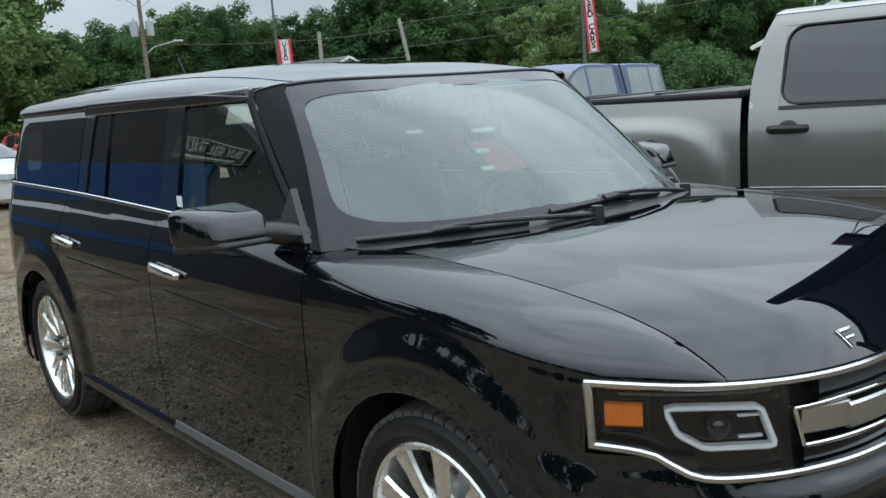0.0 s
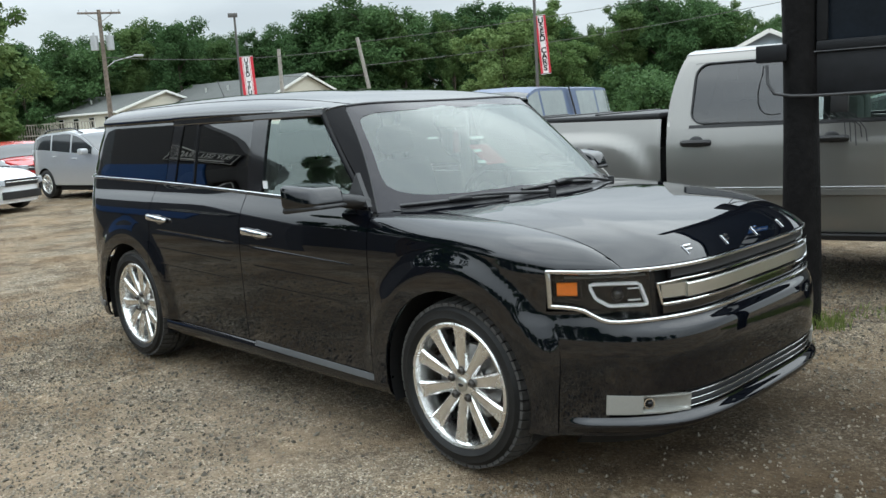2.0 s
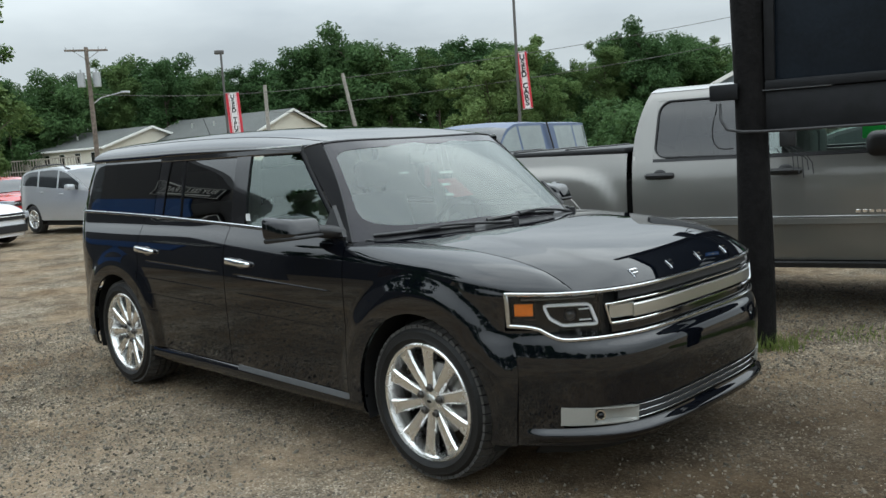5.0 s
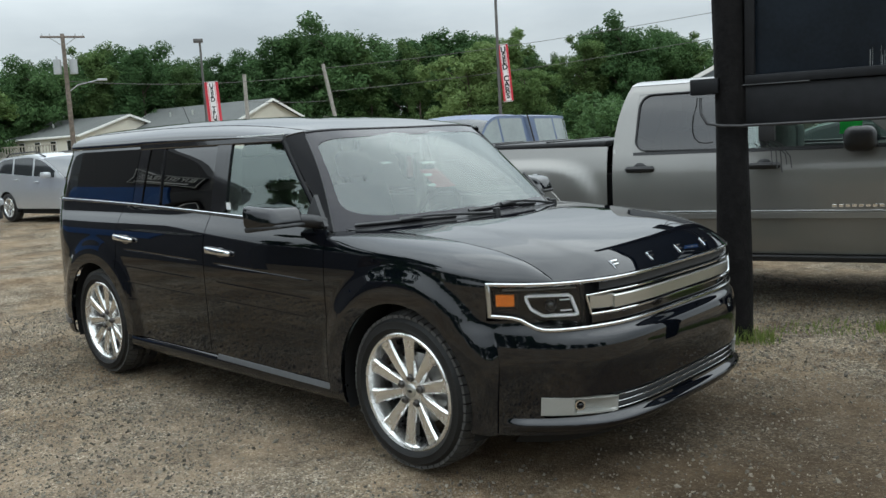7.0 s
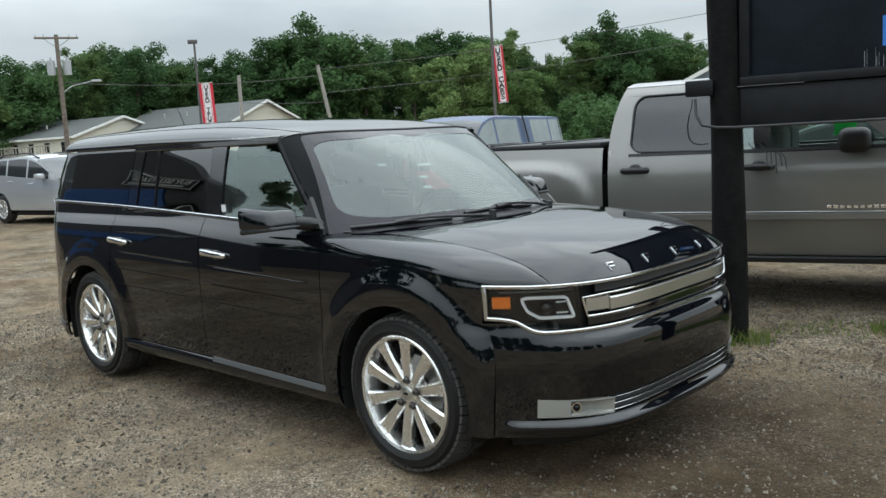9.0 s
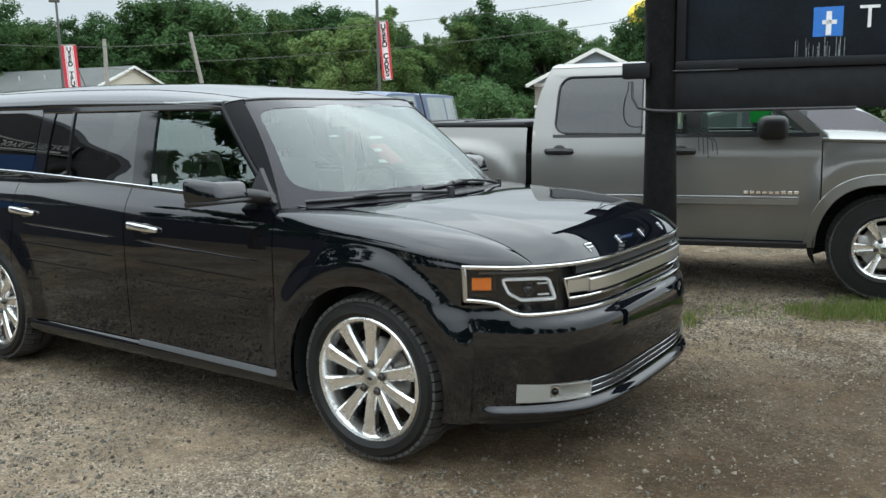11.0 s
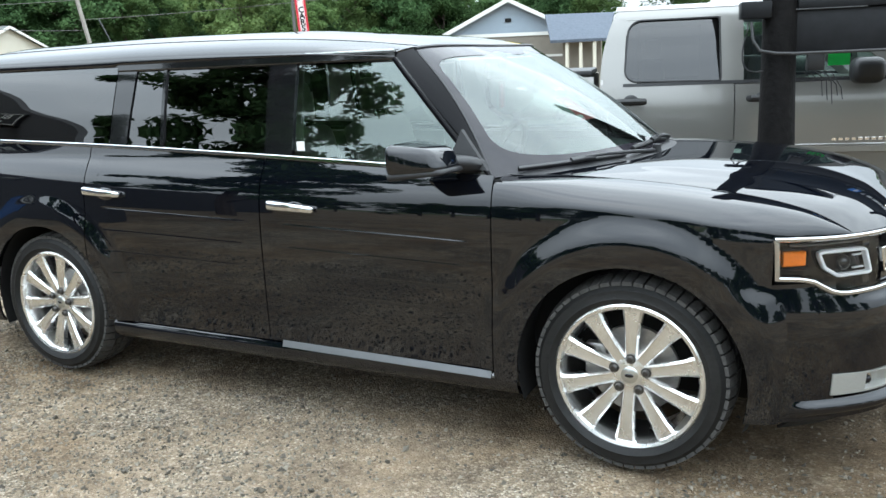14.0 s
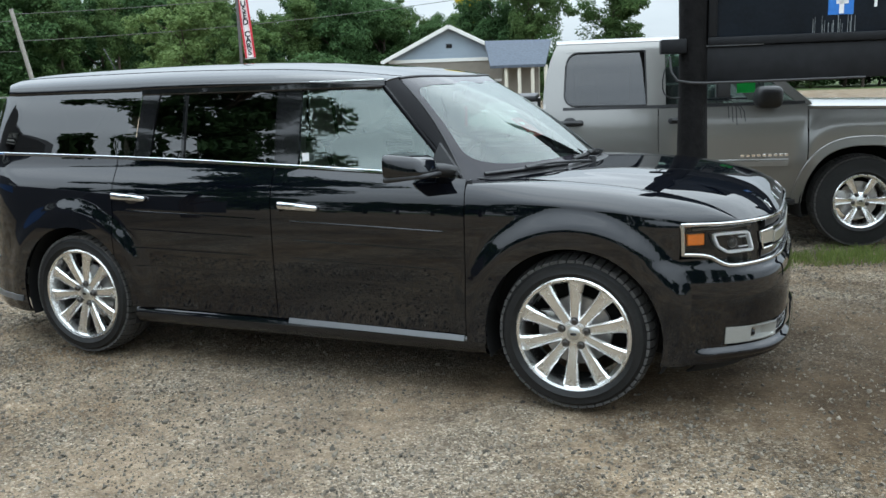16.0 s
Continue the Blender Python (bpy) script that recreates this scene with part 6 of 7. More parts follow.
def vehicle(name, label, category, m, paint, width, x_front, x_rear, axles, r_wheel, belt_pts, hood_pts, roof_pts, windows, rails=False, sill=0.24, grille=True, spokes=6, pane_mat=None):
    """A parked car: hood_pts and roof_pts are (x, z) along the centre, belt_pts the shoulder line, windows (x0, x1) at the belt."""
    e = empty(name, None, label, category)
    hw = width / 2
    bz = smooth(*zip(*sorted(belt_pts)))
    hz = smooth(*zip(*sorted(hood_pts)))
    rz = smooth(*zip(*sorted(roof_pts)))
    ra0, ra1 = min(p[0] for p in roof_pts), max(p[0] for p in roof_pts)
    top = max(p[1] for p in roof_pts)
    R = r_wheel + 0.045

    def wide(x, z):
        f = (max(x_front - x, 1e-5) / 0.75) ** 0.25
        b = (max(x - x_rear, 1e-5) / 0.6) ** 0.22
        low = 1 - 0.05 * max(0, (0.45 - z) / 0.3) ** 2
        return hw * min(1.0, float(smin(f, 1.0, 0.1)), float(smin(b, 1.0, 0.1))) * low * (1 - 0.03 * max(0, (z - 0.75)) / 0.3)

    def arch(x):
        z = sill
        for c in axles:
            d = abs(x - c)
            if d < R:
                z = max(z, r_wheel + math.sqrt(R * R - d * d))
        return z
    xs = list(np.linspace(x_rear + 0.01, x_front - 0.01, 60))
    for c in axles:
        xs += [c + R * math.cos(t) for t in np.linspace(0.01, 3.13, 22)]
    xs = sorted(xs)
    body = None
    for s in (-1, 1):
        rows = [[(x, s * wide(x, z), z) for z in arch(x) + (float(bz(x)) - arch(x)) * np.linspace(0, 1, 12)] for x in xs]
        b = sheet("body_side", rows, paint, e, "", out=(0, s, 0), solid=0.01)
        # upper side with roof rail
        rows = []
        for x in np.linspace(ra0, ra1, 30):
            zb, zt = float(bz(x)), max(float(rz(x)) - 0.05, float(bz(x)) + 0.004)
            rows.append([(x, s * (wide(x, zb) - (0.5 if top - zb > 0.01 else 0) * 0.44 * (z - zb)), z) for z in np.linspace(zb, zt, 8)])
        sheet("cabin_side", rows, paint, e, "", out=(0, s, 0.2), solid=0.01)
        for x0, x1 in windows:
            rows = []
            for u in np.linspace(0, 1, 8):
                x = x0 + (x1 - x0) * u
                zb = float(bz(x)) + 0.015
                zt = max(float(rz(x)) - 0.095, zb + 0.004)
                rows.append([(x, s * (wide(x, zb) - 0.22 * (z - zb + 0.03) + 0.006), z) for z in np.linspace(zb, zt, 6)])
            sheet("side_window", rows, pane_mat or FAR_GLASS, e, "dark side glass", out=(0, s, 0.2), solid=0.008)
        for c in axles:
            sheet("wheel_arch_liner", [[(c + q * math.cos(a), s * y, r_wheel + q * math.sin(a)) for y, q in ((hw * 0.985, R), (hw * 0.7, R), (hw * 0.66, 0.05))] for a in np.linspace(-0.3, 3.45, 18)], DARK, e, out=(0, s, 0), solid=0)
        bm = bmesh.new()
        zc = float(bz(x_front - 0.3)) - 0.12
        pts = [Vector((x_front - 0.05 - 0.42 * k ** 1.6, s * (hw * 0.5 + hw * 0.47 * k ** 0.6), zc + 0.03 * k)) for k in np.linspace(0, 1, 8)]
        bar(bm, pts, 0.13, 0.05, (0.7, s * 0.7, 0.1))
        part("headlight", bm, HEADLAMP, e, "clear headlight")
        bm = bmesh.new()
        bar(bm, [(x_rear + 0.03 + 0.3 * k, s * (wide(x_rear + 0.03 + 0.3 * k, 0.85) - 0.01), 0.86) for k in np.linspace(0, 1, 5)], 0.16, 0.03, (-0.4, s, 0))
        part("tail_lamp", bm, RED_LAMP, e, "red tail lamp")
        bm = bmesh.new()
        mx = max(w[1] for w in windows) - 0.12
        box(bm, (mx - 0.1, min(s * hw, s * (hw + 0.2)), float(bz(mx)) + 0.0), (mx + 0.08, max(s * hw, s * (hw + 0.2)), float(bz(mx)) + 0.14), 0.04)
        part("door_mirror", bm, paint, e)
        for x0, x1 in windows[:2]:
            bm = bmesh.new()
            tube(bm, [(x0 + 0.06, s * (wide(x0, 0.8) + 0.005), float(bz(x0)) - 0.12), (x0 + 0.14, s * (wide(x0, 0.8) + 0.03), float(bz(x0)) - 0.12), (x0 + 0.24, s * (wide(x0, 0.8) + 0.005), float(bz(x0)) - 0.12)], 0.014, 6)
            part("door_handle", bm, paint, b)
        if rails:
            bm = bmesh.new()
            tube(bm, [(x, s * (hw * 0.72), float(rz(x)) + (0.035 if ra0 + 0.75 < x < ra1 - 1.3 else -0.01)) for x in np.linspace(ra0 + 0.4, ra1 - 1.0, 14)], 0.018, 6)
            part("roof_rail", bm, BLACK_TRIM, e)
    hx0, hx1 = min(p[0] for p in hood_pts), max(p[0] for p in hood_pts)
    sheet("hood", [[(x, y * wide(x, float(bz(x))), float(hz(x)) - (float(hz(x)) - float(bz(x))) * abs(y) ** 2.5) for y in np.linspace(-1, 1, 17)] for x in np.linspace(hx0, hx1, 16)], paint, e, out=(0, 0, 1), solid=0.012)
    rows = []
    flat = [x for x in np.linspace(ra0, ra1, 60) if float(rz(x)) > top - 0.11]
    fx0, fx1 = min(flat), max(flat)

    def roof_w(x):
        zb = float(bz(x))
        return wide(x, zb) - 0.22 * (float(rz(x)) - 0.05 - zb)
    sheet("roof", [[(x, y * roof_w(x), float(rz(x)) - 0.05 * abs(y) ** 3) for y in np.linspace(-1, 1, 15)] for x in np.linspace(fx0, fx1, 18)], paint, e, out=(0, 0, 1), solid=0.012)
    for nm, xa, xb, o in (("windshield", fx1, ra1, (1, 0, 1)), ("back_glass", ra0, fx0, (-1, 0, 1))):
        sheet(nm, [[(x, y * max(roof_w(x), 0.1) * 0.99, float(rz(x)) - 0.05 * abs(y) ** 3 + 0.002) for y in np.linspace(-1, 1, 13)] for x in np.linspace(xa, xb, 10)], FAR_GLASS, e, "dark glass", out=o, solid=0.008)
    # nose and tail
    for nm, xe, sg in (("front_face", x_front, 1), ("rear_face", x_rear, -1)):
        rows = []
        for z in np.linspace(0.2, float(bz(xe - sg * 0.05)), 12):
            ex = 0.02 * math.sin(math.pi * min((z - 0.2) / 0.5, 1))
            run, pw = (0.75, 4.0) if sg > 0 else (0.6, 4.545)
            rows.append([(xe + sg * (ex - 0.012) - sg * run * abs(k) ** pw, k * hw * (1 - 0.05 * max(0, (0.45 - z) / 0.3) ** 2), z) for k in np.linspace(-0.86, 0.86, 25)])
        sheet(nm, rows, paint, e, out=(sg, 0, 0), solid=0.012)
    if grille:
        bm = bmesh.new()
        bar(bm, [(x_front + 0.015 - 0.45 * abs(y / hw) ** 4, y, 0.62) for y in np.linspace(-hw * 0.5, hw * 0.5, 9)], 0.14, 0.02, (1, 0, 0))
        gr = part("front_grille", bm, BLACK_TRIM, e)
        bm = bmesh.new()
        bar(bm, [(x_front + 0.025 - 0.45 * abs(y / hw) ** 4, y, 0.36) for y in np.linspace(-hw * 0.6, hw * 0.6, 9)], 0.16, 0.02, (1, 0, 0))
        part("lower_intake", bm, BLACK_TRIM, gr)
        bm = bmesh.new()
        bar(bm, [(x_front + 0.032 - 0.45 * abs(y / hw) ** 4, y, 0.63) for y in np.linspace(-hw * 0.5, hw * 0.5, 9)], 0.02, 0.02, (1, 0, 0))
        part("chrome_bar", bm, CHROME, gr, "chrome bar")
    bm = bmesh.new()
    box(bm, (x_rear + 0.2, -hw * 0.65, 0.2), (x_front - 0.2, hw * 0.65, 0.6), 0.02)
    box(bm, (axles[1] + R + 0.05, -hw * 0.9, 0.2), (axles[0] - R - 0.05, hw * 0.9, 0.5), 0.02)
    part("underbody", bm, DARK, e)
    first = road_wheel(e, axles[0], -1, r_wheel, r_wheel * 0.66, 0.21, hw - 0.02, spokes)
    for c in axles:
        for s in (-1, 1):
            if (c, s) != (axles[0], -1):
                copy_thing(first, Matrix.Translation((c, s * (hw - 0.02), r_wheel)) @ (Matrix.Identity(4) if s > 0 else Matrix.Rotation(math.pi, 4, "Z")))
    e.matrix_world = m
    return e


H = 13.5


def row_pose(wx, wy, lx, ly, deg=H):
    """A pose that puts the local point (lx, ly) at (wx, wy)."""
    r = Matrix.Rotation(radians(deg), 4, "Z")
    o = r @ Vector((lx, ly, 0))
    return Matrix.Translation((wx - o.x, wy - o.y, 0)) @ r


vehicle("silver_crossover", "silver compact crossover with roof rails and alloy wheels", "car", row_pose(-19.5, 4.42, -1.43, -0.92, 9.5), LIGHT_SILVER, 1.84, 2.32, -2.42, (1.43, -1.43), 0.35,
        [(2.3, 0.8), (1.2, 1.01), (0.5, 1.05), (-0.5, 1.1), (-1.5, 1.17), (-2.4, 1.2)], [(2.28, 0.82), (1.8, 0.97), (0.75, 1.11)], [(1.0, 1.1), (0.5, 1.36), (0.02, 1.56), (-0.5, 1.64), (-1.4, 1.62), (-1.95, 1.5), (-2.2, 1.37), (-2.4, 1.2)],
        [(-0.22, 0.62), (-1.08, -0.29), (-1.85, -1.15)], True, 0.33)
vehicle("white_sedan", "white compact sedan parked facing the lot", "car", row_pose(-16.95, 3.27, 1.95, 0.62, 28), WHITE_PAINT, 1.74, 2.2, -2.25, (1.33, -1.33), 0.32,
        [(2.2, 0.66), (1.2, 0.88), (0, 0.93), (-1.5, 0.98), (-2.25, 0.98)], [(2.18, 0.68), (1.8, 0.82), (1.0, 0.97)], [(1.15, 0.96), (0.4, 1.36), (-0.3, 1.45), (-1.1, 1.4), (-1.85, 1.05)],
        [(0.0, 0.85), (-0.95, -0.07)], False)
vehicle("red_sedan", "red car parked at the back of the lot", "car", row_pose(-24.6, 5.6, 2.2, -0.6, 0), RED_PAINT, 1.8, 2.25, -2.3, (1.35, -1.35), 0.32,
        [(2.2, 0.7), (1.2, 0.9), (0, 0.95), (-1.5, 0.98), (-2.3, 0.98)], [(2.2, 0.72), (1.8, 0.85), (1.0, 0.98)], [(1.15, 0.97), (0.4, 1.36), (-0.3, 1.44), (-1.1, 1.38), (-1.85, 1.05)],
        [(0.0, 0.85), (-0.95, -0.07)], False)
vehicle("grey_wagon", "dark plum grey car parked behind the pickup", "car", row_pose(0.6, 10.6, -2.2, 0, 195), PLUM_PAINT, 1.8, 2.25, -2.3, (1.35, -1.35), 0.33,
        [(2.2, 0.8), (1.2, 1.0), (0, 1.02), (-1.5, 1.04), (-2.3, 1.04)], [(2.2, 0.84), (1.8, 1.0), (0.9, 1.12)], [(1.1, 1.1), (0.5, 1.4), (-0.3, 1.52), (-1.5, 1.48), (-2.25, 1.1)],
        [(0.0, 0.85), (-0.95, -0.07)], False)
# blue pickup with a canopy over the bed
blue = vehicle("blue_pickup", "steel blue extended-cab pickup with a matching bed canopy", "pickup truck", row_pose(-6.38, 7.15, 1.0, 0.95, -80), BLUE_PAINT, 1.95, 2.75, -2.95, (1.85, -1.75), 0.39,
               [(2.7, 1.0), (1.6, 1.15), (0, 1.2), (-1.0, 1.22), (-2.95, 1.24)], [(2.7, 1.02), (2.3, 1.13), (1.2, 1.24)], [(1.35, 1.22), (0.95, 1.5), (0.55, 1.78), (0.2, 1.86), (-0.6, 1.86), (-0.75, 1.84), (-1.0, 1.845), (-2.6, 1.83), (-2.75, 1.8), (-2.95, 1.26)],
               [(0.25, 1.0), (-0.62, 0.18), (-1.83, -1.12), (-2.6, -1.89)], False, 0.4, pane_mat=mat("grey_green_glass", (0.16, 0.19, 0.185), 0.06, coat=0.6, grain=0.1, stain=0.15))
for s in (-1, 1):
    bm = bmesh.new()
    pts = []
    bar(bm, [(-0.86 + 0.05 * k, s * (0.965 - 0.22 * 0.62 * k + 0.004), 1.2 + 0.62 * k) for k in np.linspace(0, 1, 6)], 0.05, 0.01, (0, s, 0.2))
    part("cab_gap", bm, DARK, blue)

# price card inside the grey pickup's window
bm = bmesh.new()
box(bm, (1.5, -0.62, 1.36), (1.66, -0.615, 1.47))
card = part("price_card", bm, mat("green_card", (0.04, 0.85, 0.10), 0.5, grain=0.05), truck, "bright green price card", False)

# ---- houses ----
SHINGLE = mat("grey_shingles", (0.085, 0.09, 0.085), 0.9, grain=0.25, grain_scale=8, stain=0.12, stain_scale=0.7, bump=0.3, bump_scale=12)
CREAM = mat("cream_siding", (0.60, 0.57, 0.48), 0.7, grain=0.08, stain=0.08, stain_scale=0.6)
BLUEGREY = mat("blue_grey_siding", (0.30, 0.36, 0.42), 0.7, grain=0.08, stain=0.08, stain_scale=0.8)
TAUPE = mat("taupe_siding", (0.22, 0.20, 0.165), 0.75, grain=0.1, stain=0.08)
TRIM_WHITE = mat("white_trim", (0.72, 0.72, 0.68), 0.6, grain=0.06)
WOOD = mat("weathered_wood", (0.34, 0.31, 0.26), 0.85, grain=0.3, grain_scale=6, stain=0.15)


def gable(e, length, h2, eave, ridge, wall, gable_wall, over=0.35):
    """Walls, gables, roof slopes and rakes of a house; x is the ridge, y across."""
    for s in (-1, 1):
        bm = bmesh.new()
        box(bm, (-length / 2, min(s * h2, s * (h2 - 0.2)), 0), (length / 2, max(s * h2, s * (h2 - 0.2)), eave))
        part("wall", bm, wall, e, "", False)
        bm = bmesh.new()
        box(bm, (min(s * length / 2, s * (length / 2 - 0.2)), -h2 + 0.2, 0), (max(s * length / 2, s * (length / 2 - 0.2)), h2 - 0.2, eave))
        part("wall", bm, wall, e, "", False)
        bm = bmesh.new()
        tri = [bm.verts.new((s * x, y, z)) for x in (length / 2, length / 2 - 0.2) for y, z in ((-h2, eave), (h2, eave), (0, ridge))]
        for f in ((0, 1, 2), (5, 4, 3), (0, 3, 4, 1), (1, 4, 5, 2), (2, 5, 3, 0)):
            bm.faces.new([tri[k] for k in f])
        bmesh.ops.recalc_face_normals(bm, faces=bm.faces)
        gw = part("gable", bm, gable_wall, e, "", False)
        # siding boards
        for z in np.arange(eave + 0.2, ridge - 0.15, 0.22):
            w = h2 * (ridge - z) / (ridge - eave) - 0.05
            bm = bmesh.new()
            box(bm, (min(s * (length / 2), s * (length / 2 + 0.02)), -w, z - 0.09), (max(s * (length / 2), s * (length / 2 + 0.02)), w, z + 0.09))
            part("siding_board", bm, gable_wall, gw, "", False)
        slope = (ridge - eave) / h2
        bm = bmesh.new()
        y1, z1 = s * (h2 + over), eave - over * slope
        v = [bm.verts.new((x, y, z)) for x in (-length / 2 - over, length / 2 + over) for y, z in ((0, ridge + 0.16), (y1, z1 + 0.16), (y1, z1 + 0.02), (0, ridge + 0.02))]
        for f in ((0, 1, 5, 4), (1, 2, 6, 5), (2, 3, 7, 6), (3, 0, 4, 7), (0, 3, 2, 1), (4, 5, 6, 7)):
            bm.faces.new([v[k] for k in f])
        bmesh.ops.recalc_face_normals(bm, faces=bm.faces)
        part("roof_slope", bm, SHINGLE, e, "grey shingle roof", False)
        for g_ in (-1, 1):
            bm = bmesh.new()
            bar(bm, [(g_ * (length / 2 + over + 0.0), 0, ridge + 0.06), (g_ * (length / 2 + over), y1, z1 + 0.06)], 0.2, 0.03, (g_, 0, 0))
            part("rake_board", bm, TRIM_WHITE, e, "white rake board", False)
        bm = bmesh.new()
        bar(bm, [(-length / 2 - over, y1, z1 + 0.08), (length / 2 + over, y1, z1 + 0.08)], 0.16, 0.06, (0, s, 0))
        part("gutter", bm, TRIM_WHITE, e, "", False)


def window(e, x, y, z0, z1, w, normal):
    bm = bmesh.new()
    nx, ny = normal
    if abs(ny) > 0.5:
        box(bm, (x - w / 2, y - 0.03, z0), (x + w / 2, y + 0.03, z1), 0.01)
    else:
        box(bm, (x - 0.03, y - w / 2, z0), (x + 0.03, y + w / 2, z1), 0.01)
    f = part("window", bm, TRIM_WHITE, e, "", False)
    bm = bmesh.new()
    if abs(ny) > 0.5:
        box(bm, (x - w / 2 + 0.06, y - 0.04, z0 + 0.06), (x + w / 2 - 0.06, y + 0.04, z1 - 0.06))
    else:
        box(bm, (x - 0.04, y - w / 2 + 0.06, z0 + 0.06), (x + 0.04, y + w / 2 - 0.06, z1 - 0.06))
    part("pane", bm, FAR_GLASS, f, "", False)


def cream_house(name, px, py, deg, length, h2, eave, ridge, deck):
    e = empty(name, None, "cream single-storey house with a grey shingle roof", "house", "houses beyond the lot")
    gable(e, length, h2, eave, ridge, CREAM, CREAM)
    for k in range(6):
        window(e, -length / 2 + 1.4 + k * (length - 2.8) / 5, -h2, 2.0 if k % 3 else 1.0, 2.95, 0.9, (0, -1))
    for k in range(3):
        bm = bmesh.new()
        cyl(bm, (-3 + 3 * k, -h2 * 0.5, (eave + ridge) / 2), (-3 + 3 * k, -h2 * 0.5, (eave + ridge) / 2 + 0.55), 0.08, n=8)
        part("roof_vent", bm, SATIN, e)
    if deck:
        bm = bmesh.new()
        box(bm, (-length / 2, -h2 - 2.2, 1.6), (length / 2, -h2, 1.72))
        dk = part("deck", bm, WOOD, e, "weathered wooden deck", False)
        bm = bmesh.new()
        box(bm, (-length / 2, -h2 - 2.2, 2.55), (length / 2, -h2 - 2.1, 2.65))
        part("handrail", bm, WOOD, dk, "", False)
        for x in np.arange(-length / 2, length / 2 + 0.1, 0.45):
            bm = bmesh.new()
            box(bm, (x, -h2 - 2.18, 0.0), (x + 0.08, -h2 - 2.12, 2.55))
            part("baluster", bm, WOOD, dk, "", False)
    e.matrix_world = row_pose(px, py, length / 2, 0, deg)
    return e


cream_house("cream_house", -68.9, 32.8, 9, 15.0, 4.8, 3.25, 4.8, True)
cream_house("cream_house", -57.5, 39.8, 9, 14.5, 4.4, 3.5, 5.35, False)

# blue-grey gabled building with a porch
e = empty("blue_grey_building", None, "blue-grey gabled building with taupe lower walls and porch", "building")
gable(e, 13.0, 3.25, 2.9, 4.5, TAUPE, BLUEGREY, 0.4)
bm = bmesh.new()
box(bm, (-6.55, -3.3, 2.72), (-6.5, 3.3, 2.9))
part("band", bm, TRIM_WHITE, e, "white band", False)
bm = bmesh.new()
box(bm, (-6.55, -3.3, 1.6), (-6.5, 3.3, 1.72))
part("band", bm, TRIM_WHITE, e, "white band", False)
bm = bmesh.new()
box(bm, (-6.56, -0.16, 3.45), (-6.5, 0.16, 3.65), 0.02)
part("gable_vent", bm, SMOKE, e, "small dark vent", False)
for k in range(7):
    bm = bmesh.new()
    box(bm, (-6.2 + 1.9 * k, -3.75, 0), (-6.05 + 1.9 * k, -3.6, 2.75), 0.01)
    part("porch_post", bm, CREAM, e, "cream porch post", False)
    bm = bmesh.new()
    box(bm, (-5.6 + 1.9 * k, -3.28, 0.9), (-4.7 + 1.9 * k, -3.24, 2.2))
    part("window_pane", bm, FAR_GLASS, e, "", False)
bm = bmesh.new()
box(bm, (-6.3, -3.8, 0.9), (6.3, -3.7, 1.0))
part("porch_rail", bm, CREAM, e, "cream rail", False)
e.matrix_world = row_pose(-17.1, 39.2, -6.5, 0, 112.7)
back = e.matrix_world.inverted()


def slab(points, drop):
    """A flat slab under four points of the world, in the building's own frame."""
    bm = bmesh.new()
    v = [bm.verts.new(back @ Vector(p)) for p in points] + [bm.verts.new(back @ (Vector(p) + Vector(drop))) for p in points]
    for f in ((0, 1, 2, 3), (7, 6, 5, 4), (0, 4, 5, 1), (1, 5, 6, 2), (2, 6, 7, 3), (3, 7, 4, 0)):
        bm.faces.new([v[k] for k in f])
    bmesh.ops.recalc_face_normals(bm, faces=bm.faces)
    return bm


part("wing_roof", slab(((-14.9, 38.8, 3.7), (-11.6, 39.9, 3.66), (-11.0, 36.7, 2.35), (-13.6, 35.97, 2.35)), (0, 0, -0.14)), mat("blue_grey_shingles", (0.075, 0.09, 0.115), 0.85, grain=0.2, grain_scale=8, bump=0.3, bump_scale=12), e, "blue-grey shingle roof", False)
part("wing_wall", slab(((-11.7, 37.9, 2.8), (-13.5, 37.4, 2.8), (-13.5, 37.4, 0), (-11.7, 37.9, 0)), (0, 0.2, 0)), TAUPE, e, "", False)
for k in range(4):
    p0 = Vector((-11.0, 36.8, 0)).lerp(Vector((-12.9, 36.35, 0)), k / 3)
    bm = bmesh.new()
    box(bm, (-0.07, -0.07, 0), (0.07, 0.07, 2.3), 0, back @ Matrix.Translation(p0))
    part("wing_post", bm, CREAM, e, "cream porch post", False)

# dealership building behind the way: seen only in glass and paint
e = empty("dealer_building", None, "dark gabled dealership building with a blue wall", "building")
DARK_WALL = mat("charcoal_siding", (0.05, 0.05, 0.052), 0.8, grain=0.15, stain=0.1)
BLUE_WALL = mat("blue_wall_panel", (0.017, 0.075, 0.24), 0.5, grain=0.1, stain=0.08)
bm = bmesh.new()
v = [bm.verts.new(p) for p in [(x, y, z) for y in (-5.0, -5.25) for x, z in ((-40.0, 0), (-7.1, 0), (-7.1, 2.05), (-11.9, 4.7), (-40.0, 4.7))]]
for f in ((0, 1, 2, 3, 4), (9, 8, 7, 6, 5), (0, 5, 6, 1), (1, 6, 7, 2), (2, 7, 8, 3), (3, 8, 9, 4), (4, 9, 5, 0)):
    bm.faces.new([v[k] for k in f])
bmesh.ops.recalc_face_normals(bm, faces=bm.faces)
part("front_wall", bm, DARK_WALL, e, "", False)
bm = bmesh.new()
box(bm, (-40.0, -13.0, 0), (-11.0, -5.25, 3.0))
part("rear_wing", bm, DARK_WALL, e, "", False)
bm = bmesh.new()
box(bm, (-30.0, -5.0, 1.6), (-9.9, -4.95, 2.6), 0.01)
part("blue_panel", bm, BLUE_WALL, e, "blue wall panel", False)
